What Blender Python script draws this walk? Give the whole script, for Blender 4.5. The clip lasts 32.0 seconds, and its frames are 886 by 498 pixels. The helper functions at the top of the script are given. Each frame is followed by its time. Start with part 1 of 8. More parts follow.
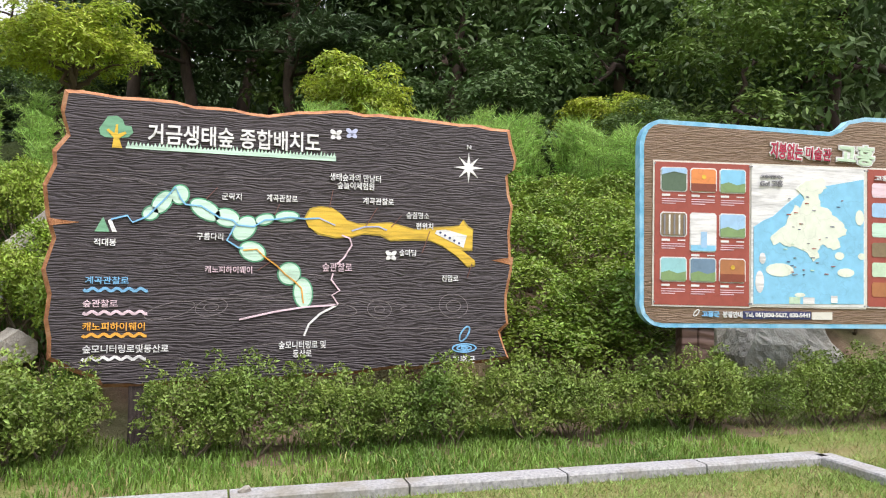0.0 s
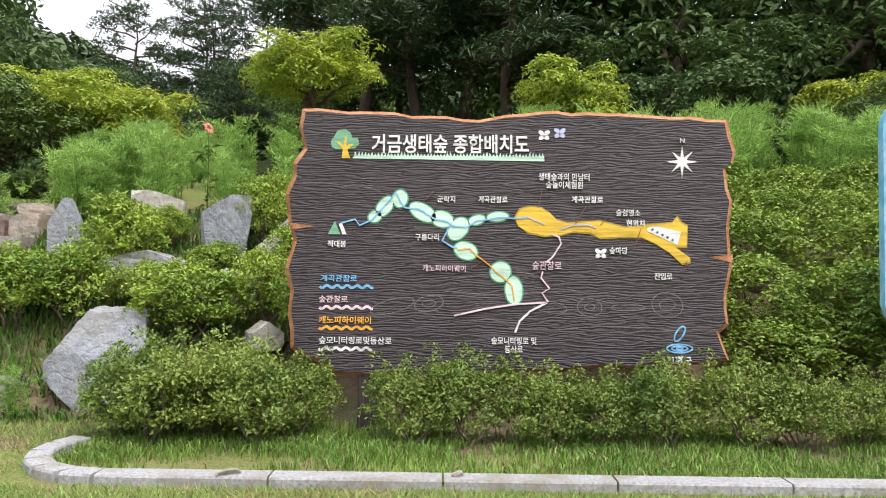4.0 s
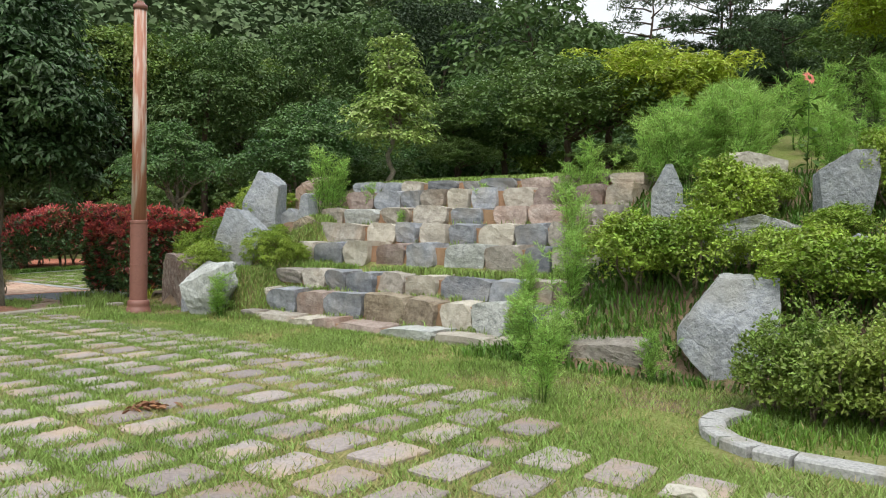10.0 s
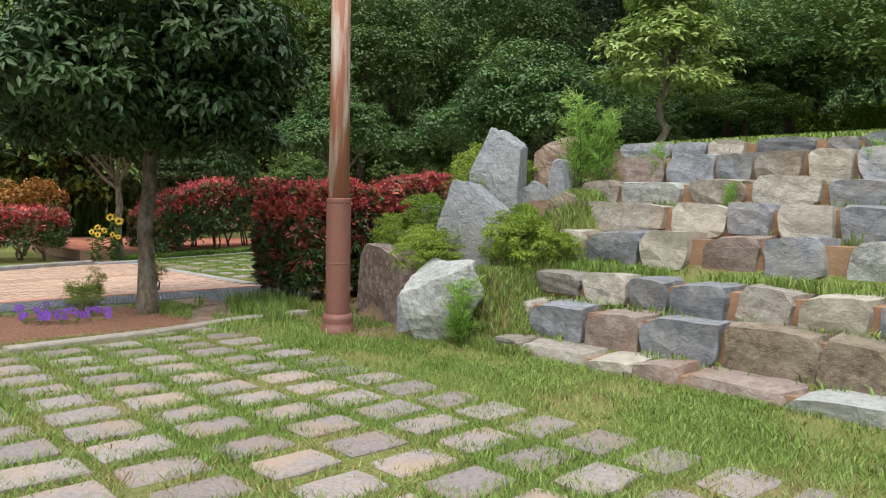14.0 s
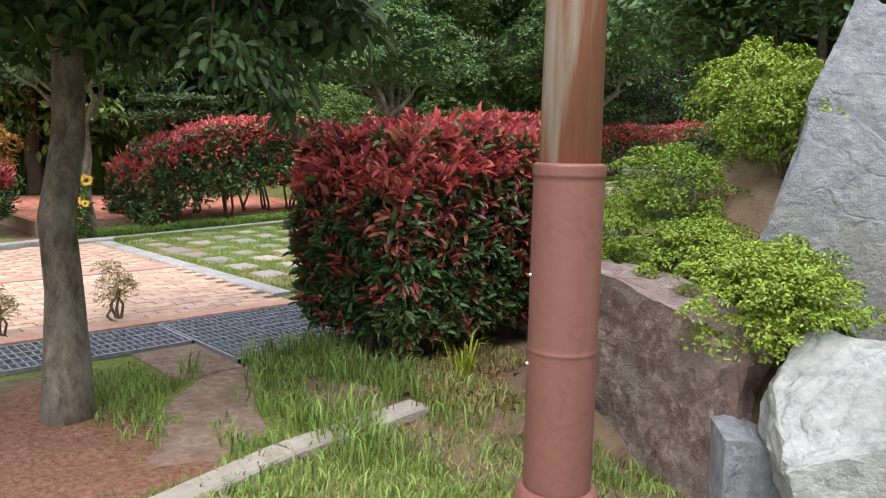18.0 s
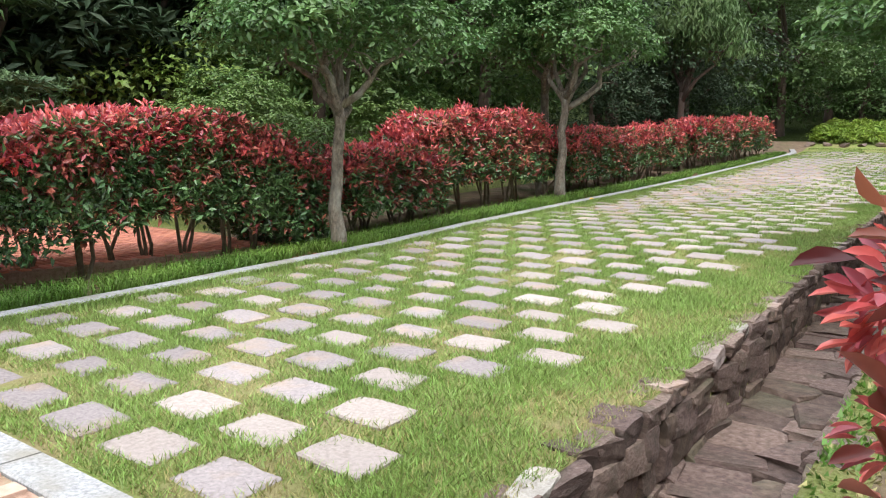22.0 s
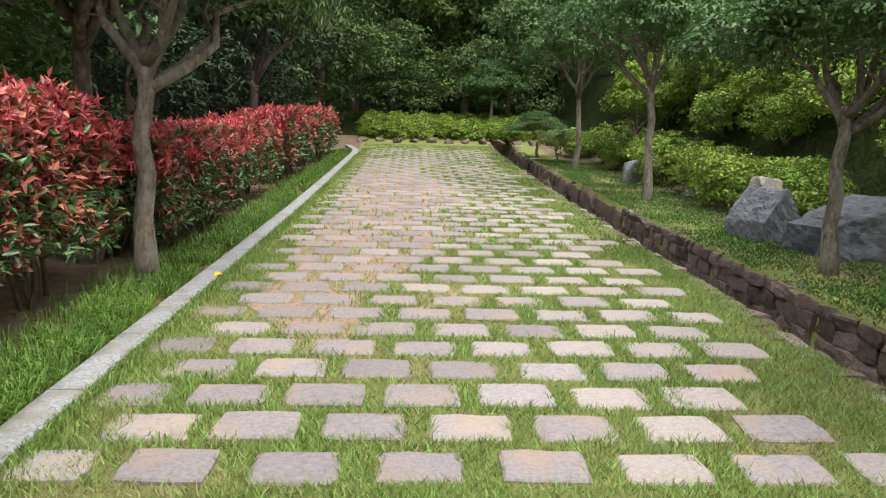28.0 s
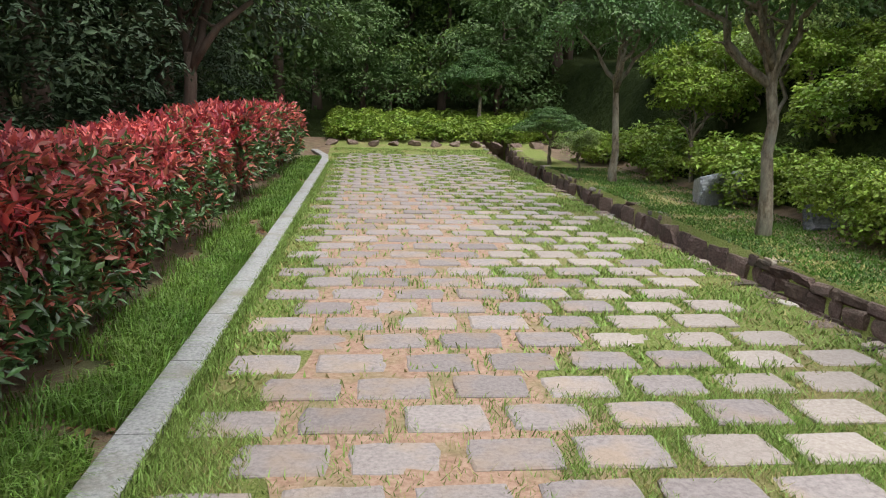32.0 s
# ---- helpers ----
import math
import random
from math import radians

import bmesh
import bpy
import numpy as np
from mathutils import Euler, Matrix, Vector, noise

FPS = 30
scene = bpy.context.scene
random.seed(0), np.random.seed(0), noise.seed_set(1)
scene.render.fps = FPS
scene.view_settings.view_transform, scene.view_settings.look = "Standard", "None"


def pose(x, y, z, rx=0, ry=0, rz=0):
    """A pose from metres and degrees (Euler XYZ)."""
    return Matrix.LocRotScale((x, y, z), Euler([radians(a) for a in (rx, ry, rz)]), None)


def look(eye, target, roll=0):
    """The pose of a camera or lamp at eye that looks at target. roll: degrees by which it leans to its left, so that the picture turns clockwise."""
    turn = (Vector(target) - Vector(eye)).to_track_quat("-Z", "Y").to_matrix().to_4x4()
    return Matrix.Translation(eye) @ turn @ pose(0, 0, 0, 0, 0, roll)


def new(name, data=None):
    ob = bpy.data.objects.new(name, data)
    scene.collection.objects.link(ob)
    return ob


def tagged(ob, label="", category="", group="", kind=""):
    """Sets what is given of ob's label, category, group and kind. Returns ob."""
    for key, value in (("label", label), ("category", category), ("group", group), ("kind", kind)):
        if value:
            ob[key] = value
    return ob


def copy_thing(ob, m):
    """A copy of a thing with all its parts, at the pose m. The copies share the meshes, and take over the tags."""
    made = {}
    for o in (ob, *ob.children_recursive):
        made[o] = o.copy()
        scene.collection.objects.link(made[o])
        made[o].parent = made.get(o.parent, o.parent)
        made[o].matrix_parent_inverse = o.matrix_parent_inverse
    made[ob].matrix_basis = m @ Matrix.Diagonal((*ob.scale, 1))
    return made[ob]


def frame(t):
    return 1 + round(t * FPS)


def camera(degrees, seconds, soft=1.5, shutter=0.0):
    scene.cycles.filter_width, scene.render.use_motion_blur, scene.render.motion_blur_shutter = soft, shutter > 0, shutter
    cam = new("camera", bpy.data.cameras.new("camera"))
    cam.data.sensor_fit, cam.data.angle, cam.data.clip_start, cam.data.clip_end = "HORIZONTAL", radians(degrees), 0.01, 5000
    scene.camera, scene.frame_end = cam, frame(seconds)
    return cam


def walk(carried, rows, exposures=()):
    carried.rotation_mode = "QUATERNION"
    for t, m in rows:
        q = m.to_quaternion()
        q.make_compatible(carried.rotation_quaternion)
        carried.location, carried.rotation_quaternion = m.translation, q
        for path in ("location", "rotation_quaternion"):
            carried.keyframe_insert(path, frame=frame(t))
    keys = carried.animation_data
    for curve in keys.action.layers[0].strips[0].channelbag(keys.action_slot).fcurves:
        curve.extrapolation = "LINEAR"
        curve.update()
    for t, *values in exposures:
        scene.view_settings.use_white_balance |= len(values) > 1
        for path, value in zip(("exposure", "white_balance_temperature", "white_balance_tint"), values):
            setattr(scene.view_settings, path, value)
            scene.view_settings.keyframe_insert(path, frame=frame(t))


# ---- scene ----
cam = camera(61.5, 32.0, soft=1.1)
METRES, EYE, TILT, LEAN, TURN = 26.8, 1.5, 0.0, 0.0, -17.3
ROWS = [
    (0.0, 0.0, 0.0, 0.0, -0.03, 1.82, -0.98),
    (0.5, 0.0013, -0.0005, 0.0005, 3.21, 1.81, -0.94),
    (1.0, 0.0016, 0.0004, 0.0005, 5.35, 1.75, -0.87),
    (1.5, 0.0019, 0.0014, 0.0003, 6.54, 1.7, -0.83),
    (2.0, 0.0023, 0.0025, 0.0002, 7.35, 1.68, -0.82),
    (2.5, 0.0033, 0.0027, -0.0003, 8.56, 1.72, -0.83),
    (3.0, 0.0038, 0.0016, -0.0007, 10.64, 1.75, -0.81),
    (3.5, 0.0034, -0.0004, -0.001, 13.67, 1.79, -0.81),
    (4.0, 0.0037, -0.0027, -0.0015, 16.9, 1.85, -0.81),
    (4.5, 0.0041, -0.003, -0.0015, 19.0, 1.83, -0.77),
    (6.5, 0.0029, -0.0021, -0.0019, 21.51, 1.78, -0.81),
    (7.0, -0.0026, -0.0027, -0.0022, 22.7, 1.8, -0.87),
    (7.5, -0.0105, -0.0039, -0.0015, 24.94, 1.75, -0.91),
    (8.0, -0.0132, -0.0067, -0.0018, 29.97, 1.79, -0.95),
    (8.5, -0.0136, -0.0068, -0.0022, 37.61, 1.85, -0.75),
    (9.0, -0.0145, -0.0063, -0.0032, 46.06, 1.89, -0.6),
    (9.5, -0.0211, -0.0085, -0.0038, 51.78, 0.44, -0.78),
    (10.0, -0.0345, -0.0103, -0.0031, 54.18, -1.08, -0.83),
    (10.5, -0.0502, -0.005, -0.0036, 56.1, -1.82, -0.83),
    (11.0, -0.0654, -0.0022, -0.0021, 57.88, -2.15, -0.9),
    (11.5, -0.0839, -0.0004, -0.0019, 58.59, -2.36, -0.91),
    (12.0, -0.1012, 0.0032, 0.0004, 59.29, -2.31, -0.96),
    (12.5, -0.1215, 0.0033, 0.0003, 59.94, -2.44, -0.94),
    (13.0, -0.1402, 0.0042, 0.0002, 60.78, -2.41, -1.0),
    (13.5, -0.1589, 0.0022, -0.0002, 61.92, -2.45, -1.07),
    (14.0, -0.1802, 0.002, -0.0005, 63.48, -3.18, -1.11),
    (14.5, -0.1991, 0.0081, 0.0002, 64.48, -4.67, -1.13),
    (16.5, -0.2857, 0.0249, 0.003, 65.16, -7.56, -1.11),
    (17.0, -0.3068, 0.028, 0.0047, 65.33, -7.57, -1.1),
    (17.5, -0.3302, 0.0292, 0.0037, 65.11, -7.57, -1.16),
    (18.0, -0.3521, 0.0331, 0.0031, 64.54, -7.49, -1.13),
    (18.5, -0.3742, 0.0331, 0.0025, 64.04, -7.47, -1.19),
    (19.0, -0.3961, 0.0374, 0.0028, 62.97, -7.45, -1.23),
    (19.5, -0.4162, 0.0386, 0.0036, 61.88, -7.34, -1.2),
    (20.0, -0.4403, 0.0394, 0.0047, 60.62, -7.34, -1.29),
    (20.5, -0.4604, 0.0431, 0.0054, 59.46, -7.27, -1.26),
    (21.0, -0.4808, 0.0438, 0.0051, 58.22, -7.2, -1.26),
    (21.5, -0.4998, 0.0488, 0.0044, 56.3, -7.14, -1.26),
    (22.0, -0.5223, 0.0545, 0.006, 53.52, -7.14, -1.24),
    (22.5, -0.5455, 0.063, 0.0086, 49.04, -7.21, -1.26),
    (23.0, -0.566, 0.0728, 0.0111, 44.26, -7.21, -1.27),
    (23.5, -0.5871, 0.081, 0.0128, 38.2, -7.22, -1.33),
    (24.0, -0.6042, 0.0956, 0.0149, 32.17, -7.24, -1.31),
    (24.5, -0.62, 0.1107, 0.015, 27.42, -7.37, -1.23),
    (26.5, -0.6861, 0.1779, 0.02, 15.27, -7.58, -1.37),
    (27.0, -0.7039, 0.1905, 0.0198, 14.97, -7.54, -1.37),
    (27.5, -0.7204, 0.2052, 0.0205, 14.97, -7.54, -1.33),
    (28.0, -0.7345, 0.2204, 0.0218, 15.09, -7.52, -1.28),
    (28.5, -0.7508, 0.237, 0.0231, 15.14, -7.55, -1.29),
    (29.0, -0.7646, 0.2542, 0.023, 14.99, -7.51, -1.28),
    (29.5, -0.7796, 0.2695, 0.0234, 14.83, -7.57, -1.25),
    (30.0, -0.79, 0.2888, 0.025, 14.68, -7.66, -1.23),
    (30.5, -0.7949, 0.3085, 0.0282, 14.7, -7.64, -1.09),
    (31.0, -0.8009, 0.3297, 0.0307, 14.05, -7.75, -0.98),
    (31.5, -0.8055, 0.3519, 0.0313, 12.54, -7.8, -0.97),
    (32.0, -0.812, 0.3731, 0.0309, 11.62, -7.78, -0.99),
]
walk(cam, [(t, pose(0, 0, EYE, TILT, LEAN, TURN) @ pose(METRES * x, METRES * y, METRES * z, 90 + pitch, roll, yaw)) for t, x, y, z, yaw, pitch, roll in ROWS],
     exposures=[(0.0, 0.6, 6500, 17), (4.0, 0.6, 6500, 16), (7.0, 0.62, 6450, 12), (8.0, 0.48, 6550, 8), (9.0, 0.30, 6600, 6), (13.0, 0.24, 6700, 7), (17.0, 0.50, 6450, 15), (18.0, 0.66, 6450, 14), (19.0, 1.2, 6500, 10), (20.0, 1.48, 6450, 11),
                (21.0, 1.45, 6450, 12), (22.0, 0.98, 6250, 11), (24.0, 0.86, 6400, 9), (27.0, 0.83, 6500, 10), (29.0, 0.70, 6550, 12), (32.0, 0.57, 6500, 9)])

# ---- world, sun, exposure ----
world = bpy.data.worlds.new("overcast_sky")
scene.world = world
world.use_nodes = True
wn, wl = world.node_tree.nodes, world.node_tree.links
wn.clear()
sky = wn.new("ShaderNodeTexSky")
sky.sky_type = "NISHITA"
sky.sun_disc = False
sky.sun_elevation, sky.sun_rotation = radians(56), radians(148)
sky.air_density, sky.dust_density = 1.5, 3.0
wtc = wn.new("ShaderNodeTexCoord")
wno = wn.new("ShaderNodeTexNoise")
wno.inputs["Scale"].default_value, wno.inputs["Detail"].default_value = 3.0, 6.0
wmap = wn.new("ShaderNodeMapping")
wmap.inputs["Scale"].default_value = (1.0, 1.0, 3.0)
wramp = wn.new("ShaderNodeValToRGB")
wramp.color_ramp.elements[0].position, wramp.color_ramp.elements[0].color = 0.36, (8.6, 9.0, 9.9, 1)
wramp.color_ramp.elements[1].position, wramp.color_ramp.elements[1].color = 0.66, (11.6, 11.8, 12.3, 1)
wmix = wn.new("ShaderNodeMix")
wmix.data_type = "RGBA"
wmix.inputs[0].default_value = 0.88
wbg = wn.new("ShaderNodeBackground")
wbg.inputs["Strength"].default_value = 0.15
wout = wn.new("ShaderNodeOutputWorld")
wl.new(wtc.outputs["Generated"], wmap.inputs["Vector"])
wl.new(wmap.outputs["Vector"], wno.inputs["Vector"])
wl.new(wno.outputs["Fac"], wramp.inputs["Fac"])
wsep = wn.new("ShaderNodeSeparateXYZ")
wl.new(wtc.outputs["Generated"], wsep.inputs["Vector"])
wgrad = wn.new("ShaderNodeMapRange")
wgrad.inputs["To Min"].default_value, wgrad.inputs["To Max"].default_value = 0.34, 1.22
wl.new(wsep.outputs["Z"], wgrad.inputs["Value"])
wmul = wn.new("ShaderNodeMix")
wmul.data_type, wmul.blend_type = "RGBA", "MULTIPLY"
wmul.inputs[0].default_value = 1.0
wl.new(wgrad.outputs["Result"], wmul.inputs[7])
wl.new(sky.outputs["Color"], wmix.inputs[6])
wl.new(wramp.outputs["Color"], wmix.inputs[7])
wl.new(wmix.outputs[2], wmul.inputs[6])
wl.new(wmul.outputs[2], wbg.inputs["Color"])
wl.new(wbg.outputs["Background"], wout.inputs["Surface"])

sun = new("sun", bpy.data.lights.new("sun", "SUN"))
sun.data.energy, sun.data.angle, sun.data.color = 1.9, radians(30), (1.0, 0.965, 0.91)
sun.matrix_world = look((5, -8, 14), (0, 0, 0))


# ---- materials ----
def material(name, colors, scale=4.0, rough=0.8, bump=0.3, bump_scale=None, detail=6.0, island=0.0, obj=0.0, metal=0.0,
             stretch=(1, 1, 1), stain=None, stain_scale=0.7, stain_amount=0.5, spec=0.5, trans=0.0, world_space=False, dist=0.02, crack=0.3, crack_scale=2.475, grain=0.62):
    """A procedural surface: a noise ramp over colours, a second wider noise of stains, bump, and a shade for each leaf or piece."""
    m = bpy.data.materials.new(name)
    m.use_nodes = True
    nt = m.node_tree
    N, L = nt.nodes, nt.links
    N.clear()
    out = N.new("ShaderNodeOutputMaterial")
    b = N.new("ShaderNodeBsdfPrincipled")
    b.inputs["Roughness"].default_value, b.inputs["Metallic"].default_value = rough, metal
    b.inputs["Specular IOR Level"].default_value = spec
    if world_space:
        vec = N.new("ShaderNodeNewGeometry").outputs["Position"]
    else:
        vec = N.new("ShaderNodeTexCoord").outputs["Object"]
    mp = N.new("ShaderNodeMapping")
    mp.inputs["Scale"].default_value = stretch
    L.new(vec, mp.inputs["Vector"])
    vec = mp.outputs["Vector"]
    if obj:
        oi = N.new("ShaderNodeObjectInfo")
        add = N.new("ShaderNodeVectorMath")
        add.operation = "MULTIPLY_ADD"
        comb = N.new("ShaderNodeCombineXYZ")
        for k in range(3):
            L.new(oi.outputs["Random"], comb.inputs[k])
        L.new(comb.outputs[0], add.inputs[0])
        add.inputs[1].default_value = (37.0, 53.0, 71.0)
        L.new(vec, add.inputs[2])
        vec = add.outputs[0]
    n1 = N.new("ShaderNodeTexNoise")
    n1.inputs["Scale"].default_value, n1.inputs["Detail"].default_value, n1.inputs["Roughness"].default_value = scale, detail, grain
    L.new(vec, n1.inputs["Vector"])
    ramp = N.new("ShaderNodeValToRGB")
    el = ramp.color_ramp.elements
    lo, hi = 0.3, 0.7
    for k, c in enumerate(colors):
        p = lo + (hi - lo) * k / max(1, len(colors) - 1)
        e = el[k] if k < 2 else el.new(p)
        e.position, e.color = p, (*c, 1)
    L.new(n1.outputs["Fac"], ramp.inputs["Fac"])
    col = ramp.outputs["Color"]
    if stain:
        n2 = N.new("ShaderNodeTexNoise")
        n2.inputs["Scale"].default_value, n2.inputs["Detail"].default_value = stain_scale, 4.0
        L.new(vec, n2.inputs["Vector"])
        mr = N.new("ShaderNodeMapRange")
        mr.inputs["From Min"].default_value, mr.inputs["From Max"].default_value = 0.48, 0.66
        mr.inputs["To Max"].default_value = stain_amount
        L.new(n2.outputs["Fac"], mr.inputs["Value"])
        mx = N.new("ShaderNodeMix")
        mx.data_type = "RGBA"
        L.new(mr.outputs["Result"], mx.inputs[0])
        L.new(col, mx.inputs[6])
        mx.inputs[7].default_value = (*stain, 1)
        col = mx.outputs[2]
    for amount, node, socket in ((island, "ShaderNodeNewGeometry", "Random Per Island"), (obj, "ShaderNodeObjectInfo", "Random")):
        if amount:
            rn = N.new(node)
            mr = N.new("ShaderNodeMapRange")
            mr.inputs["To Min"].default_value, mr.inputs["To Max"].default_value = 1 - amount, 1 + amount
            L.new(rn.outputs[socket], mr.inputs["Value"])
            hs = N.new("ShaderNodeHueSaturation")
            mh = N.new("ShaderNodeMapRange")
            mh.inputs["To Min"].default_value, mh.inputs["To Max"].default_value = 0.5 - 0.03 * amount, 0.5 + 0.03 * amount
            L.new(rn.outputs[socket], mh.inputs["Value"])
            L.new(mh.outputs["Result"], hs.inputs["Hue"])
            L.new(mr.outputs["Result"], hs.inputs["Value"])
            L.new(col, hs.inputs["Color"])
            col = hs.outputs["Color"]
    split = None
    if crack:
        wob = N.new("ShaderNodeTexNoise")
        wob.inputs["Scale"].default_value, wob.inputs["Detail"].default_value = crack_scale * 1.5, 5.0
        L.new(vec, wob.inputs["Vector"])
        ad = N.new("ShaderNodeVectorMath")
        ad.operation = "MULTIPLY_ADD"
        L.new(wob.outputs["Color"], ad.inputs[0])
        ad.inputs[1].default_value = (0.9, 0.9, 0.9)
        L.new(vec, ad.inputs[2])
        vo = N.new("ShaderNodeTexVoronoi")
        vo.feature = "DISTANCE_TO_EDGE"
        vo.inputs["Scale"].default_value = crack_scale
        L.new(ad.outputs[0], vo.inputs["Vector"])
        cr = N.new("ShaderNodeMapRange")
        cr.inputs["From Max"].default_value = 0.035
        cr.inputs["To Min"].default_value = 1 - crack
        L.new(vo.outputs["Distance"], cr.inputs["Value"])
        split = cr.outputs["Result"]
        mc = N.new("ShaderNodeMix")
        mc.data_type, mc.blend_type = "RGBA", "MULTIPLY"
        mc.inputs[0].default_value = 0.35
        L.new(col, mc.inputs[6])
        L.new(split, mc.inputs[7])
        col = mc.outputs[2]
    L.new(col, b.inputs["Base Color"])
    if bump:
        n3 = N.new("ShaderNodeTexNoise")
        n3.inputs["Scale"].default_value, n3.inputs["Detail"].default_value = bump_scale or scale * 3, 8.0
        L.new(vec, n3.inputs["Vector"])
        bp = N.new("ShaderNodeBump")
        bp.inputs["Strength"].default_value, bp.inputs["Distance"].default_value = bump, dist
        height = n3.outputs["Fac"]
        if split is not None:
            n3.inputs["Roughness"].default_value = 0.7
            hm = N.new("ShaderNodeMath")
            hm.operation = "MULTIPLY"
            L.new(height, hm.inputs[0])
            L.new(split, hm.inputs[1])
            height = hm.outputs[0]
        L.new(height, bp.inputs["Height"])
        L.new(bp.outputs["Normal"], b.inputs["Normal"])
    surf = b.outputs["BSDF"]
    if trans:
        t = N.new("ShaderNodeBsdfTranslucent")
        L.new(col, t.inputs["Color"])
        ms = N.new("ShaderNodeMixShader")
        ms.inputs[0].default_value = trans
        L.new(surf, ms.inputs[1])
        L.new(t.outputs[0], ms.inputs[2])
        surf = ms.outputs[0]
    L.new(surf, out.inputs["Surface"])
    return m


def leaf_material(name, a, b, rough=0.45, island=0.45, trans=0.25, scale=1.2):
    return material(name, (a, b), scale=scale, rough=rough, bump=0, island=island, trans=trans, detail=2.0, spec=0.4, world_space=True)


M_LAWN = material("lawn_earth", ((0.08, 0.10, 0.025), (0.16, 0.20, 0.05), (0.22, 0.255, 0.08), (0.28, 0.275, 0.13)), scale=55, rough=0.95, bump=0.9, bump_scale=70, detail=4,
                  stain=(0.30, 0.22, 0.13), stain_scale=1.6, stain_amount=0.6, world_space=True, spec=0.1)
M_SOIL = material("bed_soil", ((0.09, 0.062, 0.04), (0.165, 0.11, 0.068), (0.23, 0.165, 0.105)), scale=6, rough=0.95, bump=0.7, bump_scale=30,
                  stain=(0.06, 0.09, 0.02), stain_scale=1.2, stain_amount=0.6, world_space=True)
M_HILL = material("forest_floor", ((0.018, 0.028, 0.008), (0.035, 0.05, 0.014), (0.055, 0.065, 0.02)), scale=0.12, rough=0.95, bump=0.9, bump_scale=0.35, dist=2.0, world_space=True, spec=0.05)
M_GRASS = leaf_material("grass_blades", (0.175, 0.27, 0.055), (0.275, 0.365, 0.10), rough=0.6, island=0.55, trans=0.3, scale=0.8)
M_DRYGRASS = leaf_material("dry_grass_blades", (0.30, 0.27, 0.10), (0.38, 0.33, 0.15), rough=0.7, island=0.3, trans=0.2)
M_TUFT = leaf_material("border_grass", (0.105, 0.205, 0.03), (0.20, 0.315, 0.055), rough=0.5, island=0.5)
M_DARKLEAF = leaf_material("dark_evergreen_leaf", (0.062, 0.122, 0.033), (0.118, 0.185, 0.055), rough=0.6, island=0.28, trans=0.25)
M_MIDLEAF = leaf_material("green_leaf", (0.10, 0.18, 0.036), (0.19, 0.275, 0.06), rough=0.55, island=0.32)
M_WOODLEAF = leaf_material("wood_edge_leaf", (0.11, 0.185, 0.032), (0.20, 0.275, 0.055), rough=0.55, island=0.3)
M_NEARLEAF = leaf_material("glossy_dark_leaf", (0.036, 0.082, 0.026), (0.068, 0.122, 0.040), rough=0.5, island=0.35, trans=0.15)
# Leaf colour darkened to stand in for shade under the closed wood.
M_SHADELEAF = leaf_material("shaded_wood_leaf", (0.022, 0.045, 0.02), (0.045, 0.075, 0.03), rough=0.7, island=0.3, trans=0.1)
M_ROUNDLEAF = leaf_material("bushy_tree_leaf", (0.075, 0.142, 0.034), (0.15, 0.22, 0.056), rough=0.5, island=0.3)
M_PATHLEAF = leaf_material("path_tree_leaf", (0.055, 0.128, 0.034), (0.118, 0.205, 0.056), rough=0.45, island=0.35)
M_LIGHTLEAF = leaf_material("yellow_green_leaf", (0.23, 0.33, 0.035), (0.42, 0.48, 0.055), rough=0.45, trans=0.35)
M_PALELEAF = leaf_material("pale_green_leaf", (0.22, 0.32, 0.075), (0.36, 0.45, 0.14), rough=0.4)
M_PINE = leaf_material("pine_needles", (0.045, 0.085, 0.035), (0.085, 0.135, 0.05), rough=0.6, island=0.3, trans=0.2)
M_BOX = leaf_material("boxwood_leaf", (0.15, 0.25, 0.03), (0.33, 0.43, 0.055), rough=0.5)
M_HEDGE = leaf_material("hedge_leaf", (0.125, 0.205, 0.036), (0.26, 0.33, 0.064), rough=0.5)
M_AZALEA = leaf_material("azalea_leaf", (0.14, 0.235, 0.022), (0.28, 0.37, 0.045), rough=0.5)
M_AZDARK = leaf_material("old_azalea_leaf", (0.13, 0.225, 0.026), (0.275, 0.36, 0.05), rough=0.5)
M_COSMOS = leaf_material("feathery_leaf", (0.30, 0.50, 0.11), (0.43, 0.62, 0.17), rough=0.6, trans=0.5)
M_RED = leaf_material("red_photinia_leaf", (0.50, 0.055, 0.07), (0.68, 0.18, 0.175), rough=0.30, island=0.45, trans=0.25)
M_BRONZE = leaf_material("bronze_photinia_leaf", (0.25, 0.055, 0.048), (0.40, 0.125, 0.088), rough=0.35, island=0.6, trans=0.12)
M_PHGREEN = leaf_material("green_photinia_leaf", (0.06, 0.12, 0.04), (0.11, 0.18, 0.058), rough=0.28, island=0.5, trans=0.12)
M_COVER = leaf_material("groundcover_leaf", (0.06, 0.13, 0.02), (0.11, 0.21, 0.03), rough=0.5)
M_BARK = material("grey_bark", ((0.045, 0.034, 0.024), (0.17, 0.138, 0.10), (0.33, 0.285, 0.22)), scale=18, rough=0.95, bump=1.0, bump_scale=34, stretch=(1, 1, 0.45),
                  stain=(0.27, 0.27, 0.22), stain_scale=5, stain_amount=0.55, obj=0.12, grain=0.72)
M_DARKBARK = material("dark_bark", ((0.05, 0.035, 0.026), (0.11, 0.075, 0.055)), scale=7, rough=0.95, bump=0.8, stretch=(1, 1, 0.3), obj=0.15)
M_STEM = material("shrub_stem", ((0.12, 0.09, 0.06), (0.22, 0.18, 0.12)), scale=14, rough=0.9, bump=0.3)
